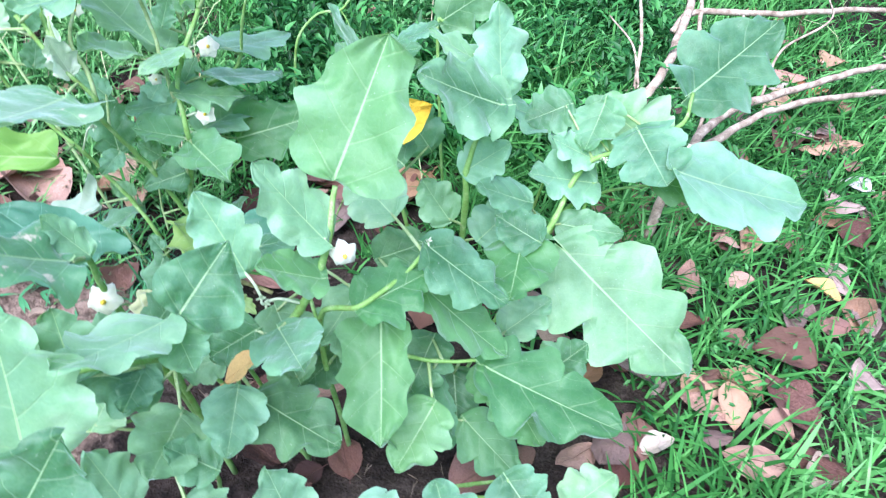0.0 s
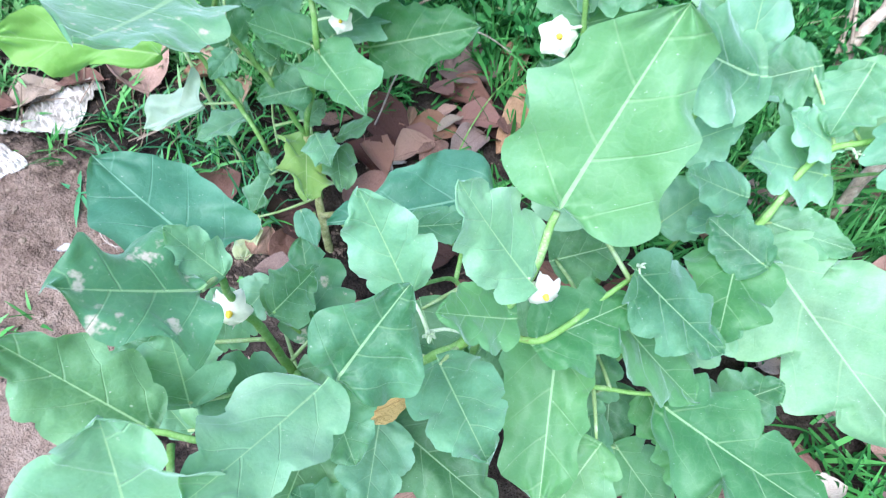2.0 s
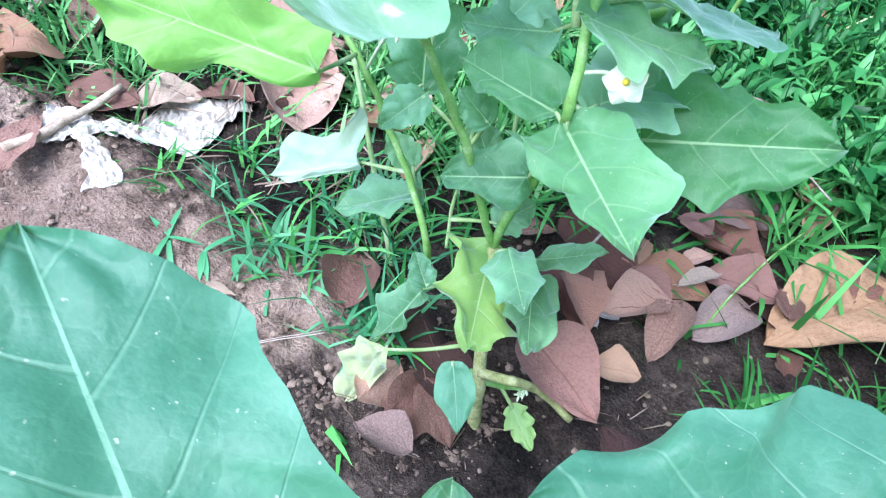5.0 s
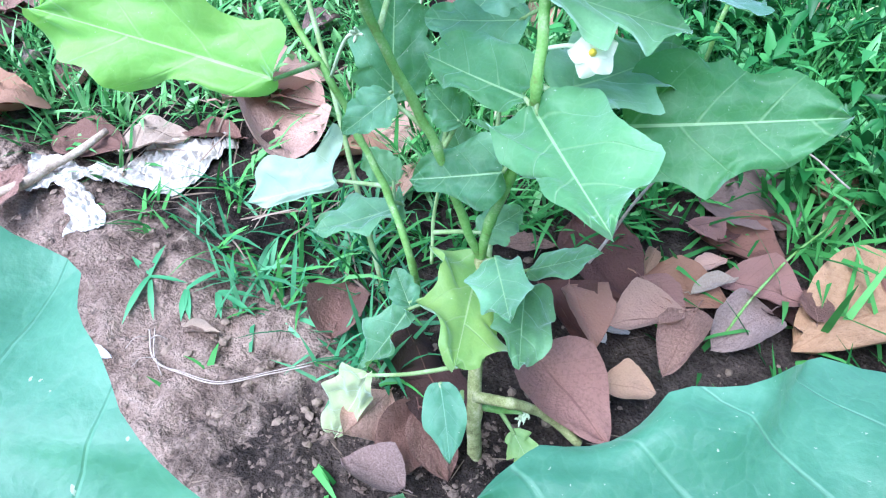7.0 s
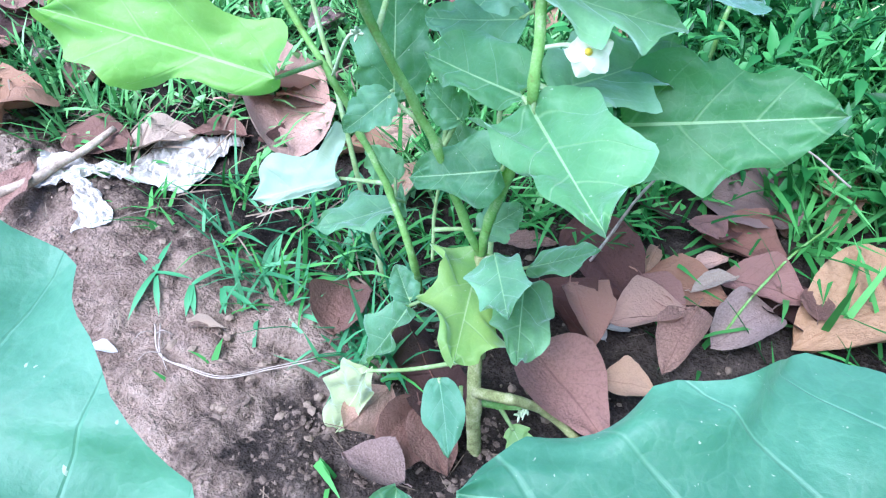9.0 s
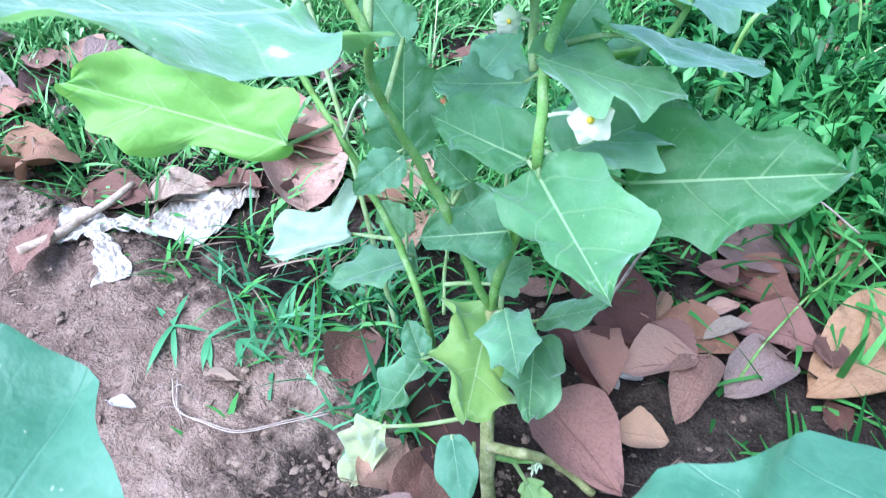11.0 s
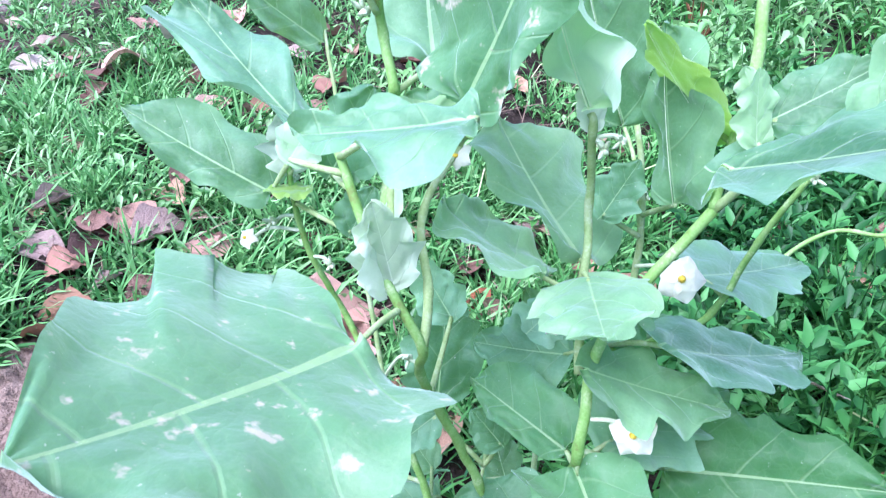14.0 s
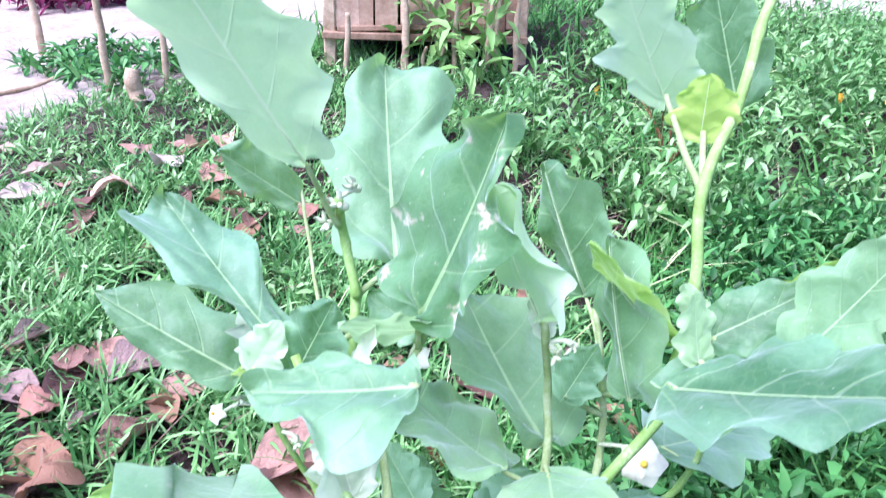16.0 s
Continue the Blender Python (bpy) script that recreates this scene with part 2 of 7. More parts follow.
CLOD = plain("soil_clod", [(0.36, (0.07, 0.05, 0.035)), (0.66, (0.22, 0.165, 0.12))], 60, 0.95, 0.1, 0.7, 0.003, vary=0.3)
STRAW = island_material("dry_straw_bits", [(0.0, (0.10, 0.07, 0.045)), (0.6, (0.22, 0.165, 0.115)), (1.0, (0.40, 0.32, 0.24))], 0.8, 0.05, 0.2)
STALK = island_material("weed_stalk", [(0.0, (0.20, 0.30, 0.10)), (0.6, (0.36, 0.44, 0.20)), (1.0, (0.50, 0.42, 0.28))], 0.7, 0.1)
PURPLE = island_material("purple_leaf", [(0.0, (0.10, 0.02, 0.05)), (0.7, (0.30, 0.05, 0.14)), (1.0, (0.42, 0.12, 0.22))])
VINE = island_material("vine_leaf", [(0.0, (0.10, 0.28, 0.05)), (1.0, (0.26, 0.48, 0.14))])


def fallen_material(name, deep, pale, rib):
    """A dry leaf: mottled, with a midrib and fine side veins along its own coordinates."""
    m, n, l, b = mat(name, 0.62, 0.35)
    sep = n.new("ShaderNodeSeparateXYZ")
    l.new(n.new("ShaderNodeUVMap").outputs[0], sep.inputs[0])
    u, v = sep.outputs[0], math_node(n, l, "ABSOLUTE", sep.outputs[1])
    line = math_node(n, l, "LESS_THAN", v, 0.03)
    s = math_node(n, l, "FRACT", math_node(n, l, "MULTIPLY", math_node(n, l, "SUBTRACT", u, math_node(n, l, "MULTIPLY", v, 0.3)), 9.0))
    lat = math_node(n, l, "LESS_THAN", s, 0.07)
    rnd = n.new("ShaderNodeObjectInfo").outputs["Random"]
    shift = n.new("ShaderNodeVectorMath")
    shift.operation = "ADD"
    l.new(n.new("ShaderNodeTexCoord").outputs["Object"], shift.inputs[0])
    l.new(math_node(n, l, "MULTIPLY", rnd, 40.0), shift.inputs[1])
    big, fine = noise_tex(n, l, 35, 4, vec=shift.outputs[0]), noise_tex(n, l, 300, 3, vec=shift.outputs[0])
    t = math_node(n, l, "ADD", math_node(n, l, "MULTIPLY", big, 0.6), math_node(n, l, "MULTIPLY", fine, 0.25))
    t = math_node(n, l, "ADD", t, math_node(n, l, "MULTIPLY_ADD", rnd, 0.75, -0.33))
    col = ramp(n, l, t, [(0.28, deep), (0.66, pale)])
    col = mix(n, l, math_node(n, l, "MULTIPLY", math_node(n, l, "MULTIPLY", lat, big), 0.3), col, rib)
    col = mix(n, l, math_node(n, l, "MULTIPLY", line, 0.4), col, rib)
    blot = math_node(n, l, "GREATER_THAN", noise_tex(n, l, 90, 3, vec=shift.outputs[0]), 0.68)
    col = mix(n, l, math_node(n, l, "MULTIPLY", blot, 0.45), col, (0.07, 0.045, 0.03))
    l.new(col, b.inputs["Base Color"])
    quilt = math_node(n, l, "ABSOLUTE", math_node(n, l, "SUBTRACT", s, 0.5))
    bump(n, l, b, math_node(n, l, "ADD", math_node(n, l, "ADD", math_node(n, l, "MULTIPLY", fine, 0.5), math_node(n, l, "MULTIPLY", big, 2.5)), math_node(n, l, "MULTIPLY", quilt, -0.7)), 0.7, 0.0022)
    translucent(m, n, l, b, col, 0.12)
    return m


DRY = {
    "purple": (fallen_material("dry_purple_leaf", (0.12, 0.052, 0.038), (0.33, 0.175, 0.135), (0.09, 0.038, 0.028)), "dull purple-brown fallen leaf lying on the ground"),
    "mauve": (fallen_material("dry_mauve_leaf", (0.22, 0.145, 0.12), (0.48, 0.35, 0.295), (0.16, 0.09, 0.075)), "greyish mauve fallen leaf lying on the ground"),
    "pink": (fallen_material("dry_pink_leaf", (0.36, 0.19, 0.13), (0.68, 0.43, 0.32), (0.30, 0.13, 0.09)), "pinkish tan fallen leaf lying on the ground"),
    "blush": (fallen_material("dry_blush_leaf", (0.44, 0.27, 0.20), (0.70, 0.48, 0.38), (0.5, 0.28, 0.2)), "large pale pink fallen leaf lying beside a rag"),
    "peach": (fallen_material("dry_peach_leaf", (0.36, 0.185, 0.11), (0.62, 0.37, 0.24), (0.28, 0.12, 0.07)), "peach-tan fallen leaf lying among purple ones"),
    "gold": (fallen_material("dry_golden_leaf", (0.52, 0.30, 0.08), (0.78, 0.54, 0.20), (0.45, 0.22, 0.06)), "golden yellow fallen leaf among green leaves"),
    "tan": (fallen_material("dry_tan_leaf", (0.29, 0.16, 0.092), (0.53, 0.335, 0.21), (0.26, 0.13, 0.07)), "tan dry fallen leaf lying on the ground"),
    "brown": (fallen_material("dry_brown_leaf", (0.165, 0.085, 0.060), (0.45, 0.275, 0.20), (0.12, 0.055, 0.04)), "reddish brown fallen leaf lying on the ground"),
    "dark": (fallen_material("dry_dark_leaf", (0.055, 0.026, 0.02), (0.25, 0.12, 0.082), (0.07, 0.03, 0.02)), "dark brown fallen leaf on soil"),
    "rust": (fallen_material("dry_rust_leaf", (0.34, 0.11, 0.05), (0.58, 0.24, 0.10), (0.26, 0.09, 0.05)), "rust-red dry fallen leaf on the ground"),
    "cream": (fallen_material("dry_cream_leaf", (0.418, 0.317, 0.230), (0.624, 0.530, 0.437), (0.48, 0.34, 0.24)), "bleached cream fallen leaf on the ground"),
    "orange": (fallen_material("dry_orange_leaf", (0.34, 0.185, 0.09), (0.50, 0.31, 0.17), (0.27, 0.13, 0.06)), "orange-tan fallen leaf lying in grass"),
    "yellow": (fallen_material("bright_yellow_leaf", (0.74, 0.38, 0.015), (0.88, 0.56, 0.04), (0.6, 0.3, 0.03)), "bright yellow fallen leaf caught on green leaves"),
    "white": (fallen_material("bleached_leaf", (0.62, 0.60, 0.56), (0.84, 0.82, 0.80), (0.5, 0.48, 0.44)), "whitish bleached scrap lying in grass"),
}


# ---- ground ----
def ground_z(x, y):
    z = -0.09 + 0.14 * min(max(y - 1.05, 0), 2.2) + 0.05 * min(max(y - 3.25, 0), 10) + 0.12 * min(max(-0.7 - x, 0), 1.2)
    return z


def steps(dense_from, dense_to, pitch, far):
    mid = list(np.arange(dense_from, dense_to, pitch))
    out, s = [], pitch
    while not out or out[-1] < far:
        s *= 1.065
        out.append((out[-1] if out else 0) + s)
    return [dense_from - v for v in reversed(out)] + mid + [mid[-1] + v for v in out]


def mesh_object(name, verts, faces, material, parent=None, smooth=True):
    me = bpy.data.meshes.new(name)
    me.from_pydata([tuple(v) for v in verts], [], faces)
    me.materials.append(material)
    if smooth:
        me.polygons.foreach_set("use_smooth", [True] * len(me.polygons))
    ob = new(name, me)
    ob.parent = parent
    return ob


def soil_material():
    m, n, l, b = mat("garden_soil", 0.95, 0.15)
    big, mid, fine = noise_tex(n, l, 3.5, 5), noise_tex(n, l, 30, 5, 0.6), noise_tex(n, l, 260, 4)
    t = math_node(n, l, "ADD", math_node(n, l, "MULTIPLY", big, 0.42), math_node(n, l, "MULTIPLY", mid, 0.34))
    t = math_node(n, l, "ADD", t, math_node(n, l, "MULTIPLY_ADD", fine, 0.25, 0.035))
    col = ramp(n, l, t, [(0.40, (0.075, 0.048, 0.034)), (0.48, (0.21, 0.146, 0.108)), (0.56, (0.345, 0.25, 0.188)), (0.68, (0.52, 0.40, 0.31))])
    # damp dark humus wherever things grow, deepened to paint in the shade there; the dug bed is dry
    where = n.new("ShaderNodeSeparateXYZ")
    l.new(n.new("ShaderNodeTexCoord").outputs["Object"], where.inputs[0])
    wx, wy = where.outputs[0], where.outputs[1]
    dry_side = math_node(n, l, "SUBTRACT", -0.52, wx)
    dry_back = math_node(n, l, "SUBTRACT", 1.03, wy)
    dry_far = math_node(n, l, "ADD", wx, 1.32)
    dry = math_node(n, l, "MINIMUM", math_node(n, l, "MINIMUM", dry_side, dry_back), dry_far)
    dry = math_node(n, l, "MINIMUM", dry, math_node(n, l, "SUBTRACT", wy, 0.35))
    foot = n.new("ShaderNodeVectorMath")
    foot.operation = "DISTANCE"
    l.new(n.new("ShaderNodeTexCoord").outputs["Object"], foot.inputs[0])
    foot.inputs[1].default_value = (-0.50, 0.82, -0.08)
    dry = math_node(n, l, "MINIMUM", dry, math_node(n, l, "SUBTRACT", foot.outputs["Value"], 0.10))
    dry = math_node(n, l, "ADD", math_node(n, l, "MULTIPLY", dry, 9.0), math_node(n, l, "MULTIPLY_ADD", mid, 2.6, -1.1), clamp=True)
    # near-black stops put the shade between blades into the ground colour
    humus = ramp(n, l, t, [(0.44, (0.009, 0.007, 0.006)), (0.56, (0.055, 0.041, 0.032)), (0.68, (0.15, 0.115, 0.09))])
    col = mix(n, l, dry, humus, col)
    # pale trodden sand of the yard beyond the poles
    sep = n.new("ShaderNodeSeparateXYZ")
    l.new(n.new("ShaderNodeTexCoord").outputs["Object"], sep.inputs[0])
    yard = math_node(n, l, "SUBTRACT", math_node(n, l, "MULTIPLY", sep.outputs[0], -1.0), 2.72)
    yard = math_node(n, l, "MAXIMUM", yard, math_node(n, l, "SUBTRACT", sep.outputs[1], 5.8))
    yard = math_node(n, l, "ADD", math_node(n, l, "MULTIPLY", yard, 3.0), math_node(n, l, "MULTIPLY_ADD", big, 2.0, -0.6), clamp=True)
    sand = ramp(n, l, t, [(0.42, (0.34, 0.28, 0.22)), (0.64, (0.66, 0.59, 0.50))])
    col = mix(n, l, yard, col, sand)
    l.new(col, b.inputs["Base Color"])
    bump(n, l, b, math_node(n, l, "ADD", math_node(n, l, "MULTIPLY_ADD", noise_tex(n, l, 14, 6, 0.72), 2.2, mid), math_node(n, l, "MULTIPLY_ADD", fine, 0.5, math_node(n, l, "MULTIPLY", noise_tex(n, l, 95, 5, 0.7), 1.1))), 1.0, 0.014)
    return m


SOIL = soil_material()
xs, ys = steps(-1.36, -0.35, 0.0055, 60), steps(0.55, 1.12, 0.0055, 60)
verts = []
for y in ys:
    for x in xs:
        p = Vector((x, y, 0))
        lump = -0.035 * math.exp(-((x + 1.08) ** 2 + (y - 0.86) ** 2) / 0.008)
        flake = Vector((0.8 * x - 0.6 * y, 2.2 * (0.6 * x + 0.8 * y), 0))
        lump += 0.009 * (0.35 - abs(noise.noise(flake * 13))) + 0.006 * (0.3 - abs(noise.noise(flake * 31 + Vector((3, 0, 0)))))
        lump += 0.012 * noise.noise(p * 5) + 0.009 * noise.noise(p * 17) + 0.013 * abs(noise.noise(p * 36)) + 0.0055 * abs(noise.noise(p * 78)) + 0.0022 * noise.noise(p * 160) - 0.004
        verts.append((x, y, ground_z(x, y) + lump))
w = len(xs)
faces = [(j * w + i, j * w + i + 1, (j + 1) * w + i + 1, (j + 1) * w + i) for j in range(len(ys) - 1) for i in range(w - 1)]
ground = tagged(mesh_object("ground", verts, faces, SOIL), "dry brown garden soil with crumbs, stains and painted shade", "ground", kind="structure")


# ---- eggplant plants ----
def part(name, verts, faces, material, parent, label="", uvs=None):
    ob = mesh_object(name, verts, faces, material, parent)
    if uvs is not None:
        layer = ob.data.uv_layers.new(name="blade")
        for loop in ob.data.loops:
            layer.data[loop.index].uv = uvs[loop.vertex_index]
    if label:
        tagged(ob, label)
    return ob


def tube(points, radii, sides=8):
    """Vertices and faces of a round stalk along points, with one radius for each."""
    pts = [Vector(p) for p in points]
    verts, faces = [], []
    for i, p in enumerate(pts):
        d = (pts[min(i + 1, len(pts) - 1)] - pts[max(i - 1, 0)]).normalized()
        a = d.orthogonal().normalized() if i == 0 else (a - d * a.dot(d)).normalized()
        b = d.cross(a)
        for k in range(sides):
            t = 2 * math.pi * k / sides
            verts.append(p + (a * math.cos(t) + b * math.sin(t)) * radii[i])
    for i in range(len(pts) - 1):
        for k in range(sides):
            q = (k + 1) % sides
            faces.append((i * sides + k, i * sides + q, (i + 1) * sides + q, (i + 1) * sides + k))
    faces.append(tuple(range(sides - 1, -1, -1)))
    faces.append(tuple((len(pts) - 1) * sides + k for k in range(sides)))
    return verts, faces


def smooth_line(points, count):
    """A Catmull-Rom line through points."""
    pts = [Vector(p) for p in points]
    pts = [2 * pts[0] - pts[1], *pts, 2 * pts[-1] - pts[-2]]
    out = []
    for i in range(1, len(pts) - 2):
        for k in range(count):
            t = k / count
            a, b, c, d = pts[i - 1 : i + 3]
            out.append(0.5 * (2 * b + (c - a) * t + (2 * a - 5 * b + 4 * c - d) * t * t + (3 * b - a - 3 * c + d) * t**3))
    return out + [pts[-2]]


def plant(name, x, y, label):
    ob = new(name)
    ob.location = (x, y, ground_z(x, y))
    bpy.context.view_layer.update()
    return tagged(ob, label, "eggplant", "eggplant plants")


def outline(u):
    """Half width of an ovate blade from stalk (0) to tip (1)."""
    return (math.sin(math.pi * u**0.72) ** 0.62) * (1.12 - 0.16 * u) if 0 < u < 1 else 0.0


def lobed_edge(lobes, rows, bay):
    """Half a leaf's margin from stalk to tip: lobes as (along, reach), concave bays between them."""
    corners = [(0.0, 0.0), *lobes, (1.0, 0.0)]
    fine = []
    for i in range(len(corners) - 1):
        (u0, r0), (u1, r1) = corners[i], corners[i + 1]
        if i == 0:
            cu, cr = min(u0, u1) - 0.07, r1 * 0.95
        elif i == len(corners) - 2:
            cu, cr = u0 * 0.45 + 0.55, r0 * 0.62
        else:
            cu, cr = u0 * 0.62 + u1 * 0.38, min(r0, r1) * bay
        for k in range(24):
            t = k / 24
            fine.append((u0 * (1 - t) ** 2 + 2 * cu * t * (1 - t) + u1 * t * t, r0 * (1 - t) ** 2 + 2 * cr * t * (1 - t) + r1 * t * t))
    fine.append((1.0, 0.0))
    fine = np.array(fine)
    for _ in range(5):
        fine[1:-1] = (fine[:-2] + 2 * fine[1:-1] + fine[2:]) / 4
    way = np.concatenate([[0], np.cumsum(np.hypot(*np.diff(fine, axis=0).T))])
    at = np.linspace(0, way[-1], rows + 1)
    return np.stack([np.interp(at, way, fine[:, 0]), np.interp(at, way, fine[:, 1])], 1)


leaf_count = [0]


def leaf(owner, base, tip, half, normal, lobe, look_of="-", stalk=None, lobes=None):
    leaf_count[0] += 1
    rnd = random.Random(leaf_count[0])
    base, tip, n = Vector(base), Vector(tip), Vector(normal)
    ax = tip - base
    length = ax.length
    ax.normalize()
    n = (n - ax * n.dot(ax)).normalized()
    side = ax.cross(n)
    rows, cols = 44, 9
    seed = Vector((rnd.uniform(0, 50), rnd.uniform(0, 50), rnd.uniform(0, 50)))
    phase = [rnd.uniform(-0.4, 0.4) for _ in range(2)]
    droop, cup = rnd.uniform(0.05, 0.12) * length, rnd.uniform(0.02, 0.22)
    fold = rnd.uniform(0.08, 0.22)
    pointed = owner is plant_b and lobe > 0.3
    calm = min(1.0, 0.07 / half)
    verts, uvs, faces = [], [], []
    margin = lobes and [lobed_edge(side_lobes, rows, min(0.9, max(0.58, 0.92 - 0.4 * lobe))) for side_lobes in lobes]
    for i in range(rows + 1):
        u = i / rows
        for j in range(-cols, cols + 1):
            s = j / cols
            k = 0 if s > 0 else 1
            # pointed lobes rise slowly and fall quickly; the others are round with narrow bays
            turn = 3.4 * u + (0.37 if s > 0 else 0.13)
            cyc = turn % 1.0
            if pointed:
                wave = (cyc / 0.68 if cyc < 0.68 else (1 - cyc) / 0.32) * 2 - 1
                wave = math.sin(wave * math.pi / 2) * 0.35 + wave * 0.65
            else:
                wave = 2 * math.sin(math.pi * cyc**0.85) ** 0.8 - 1.3
            wave *= 1 + 0.45 * math.sin(int(turn) * 2.4 + 9 * phase[k])
            lobed = 0.25 + 0.75 * lobe
            edge = outline(u) * (1 + lobed * 0.27 * wave * math.sin(math.pi * min(1, u * 1.1)) ** 0.4)
            edge *= 1 + 0.10 * noise.noise(seed + Vector((u * 4, k * 9, 0))) + 0.07 * noise.noise(seed + Vector((u * 13, k * 9, 4))) + 0.035 * noise.noise(seed + Vector((u * 31, k * 9, 2)))
            back = (0.10 + 0.7 * max(0.0, half / length - 0.42)) * abs(s) ** 1.5 * (1 - u) ** 2
            off = s * edge * half
            along = (u - back * (1 if u < 0.5 else 0) + lobed * 0.03 * abs(s) * wave) * length
            if lobes:
                ragged = 1 + (0.02 + 0.11 * lobe) * noise.noise(seed + Vector((u * 13, k * 9, 4))) + 0.03 * lobe * noise.noise(seed + Vector((u * 31, k * 9, 2)))
                edge = margin[k][i][1] * ragged
                off = s * edge * half
                along = (u + (margin[k][i][0] - u) * abs(s) ** 1.3) * length
            vein = abs(math.sin(math.pi * 3.4 * (u - 0.42 * abs(s) ** 1.2 + (0.035 if s > 0 else -0.035)))) * 0.06 * half * min(1, abs(s) * 2.5) * (1 - 0.5 * abs(s))
            lift = fold * calm * abs(off) - cup * calm * off * off / half - droop * (u * u - u) * -1.0
            lift += vein * calm + 0.2 * calm * half * abs(s) * noise.noise(seed + Vector((u * 5, s * 2.2, 3)))
            lift += 0.17 * calm * half * abs(s) ** 2 * math.sin(2 * math.pi * (2.6 * u + phase[k])) * (0.5 + 0.5 * lobe)
            lift += 0.05 * half * abs(s) ** 3 * noise.noise(seed + Vector((u * 16, s, 8)))
            if look_of == "d":
                lift += 0.16 * half * noise.noise(seed + Vector((u * 5, s * 3, 0)))
            verts.append(base + ax * along + side * off + n * lift)
            uvs.append((along / length, s * edge) if lobes else (u, s * edge))
    w2 = 2 * cols + 1
    for i in range(rows):
        for j in range(w2 - 1):
            faces.append((i * w2 + j, i * w2 + j + 1, (i + 1) * w2 + j + 1, (i + 1) * w2 + j))
    origin = owner.location
    kinds = {"-": (LEAF, ""), "y": (LEAF_Y, "yellowing green leaf"), "h": (LEAF_H, "grazed leaf with pale dry spots"), "d": (LEAF_D, "withered pale dry leaf"), "p": (LEAF_P, "dusty pale leaf"), "t": (LEAF_T, "thin leaf with a backlit yellow-green glow painted in"), "g": (LEAF_G, "fresh green leaf"), "v": (LEAF_U, "leaf showing its pale felted underside"), "o": (LEAF_O, "broad blue-green leaf"), "w": (LEAF_W, "whitish downy young leaf")}
    material, label = kinds[look_of]
    ob = part("leaf", [v - origin for v in verts], faces, material, owner, label, uvs)
    # stalk and raised midrib on the under side
    rib = [base + ax * (length * t) + n * (-droop * (t - t * t)) for t in (0, 0.2, 0.4, 0.6, 0.8, 0.93)]
    v, f = tube([p - n * 0.0016 - origin for p in rib], [min(half, 0.075) * 0.009 * (1 - 0.8 * t / 5) for t in range(6)], 6)
    part("midrib", v, f, RIB, ob)
    if stalk is not None:
        foot = Vector(stalk)
        mid = foot.lerp(base, 0.55) + n * (0.06 * (base - foot).length)
        line = smooth_line([foot, mid, base], 5)
        v, f = tube([p - origin for p in line], [0.0026 - 0.0009 * i / len(line) for i in range(len(line))], 7)
        part("stalk", v, f, STEM_YOUNG, ob)
    return ob


def stem(owner, name, thick, thin, *points):
    """A stem or branch that tapers from thick to thin, with swollen joints."""
    line = smooth_line(points, 7)
    last = len(line) - 1
    radii = [(thick + (thin - thick) * i / last) * (1.18 if i % 7 == 0 and 0 < i < last else 1.0) for i in range(last + 1)]
    origin = owner.location
    jig = [Vector((noise.noise(p * 40), noise.noise(p * 40 + Vector((7, 0, 0))), 0)) * 0.0016 for p in line]
    v, f = tube([p + j - origin for p, j in zip(line, jig)], radii, 10)
    old = name in ("main_stem", "cut_branch")
    young = owner is plant_b and thick < 0.0039
    return part("stem", v, f, STEM_OLD if old else STEM_YOUNG if young else STEM, owner, "pale woody old stem" if old else "whitish downy young stem" if young else "")


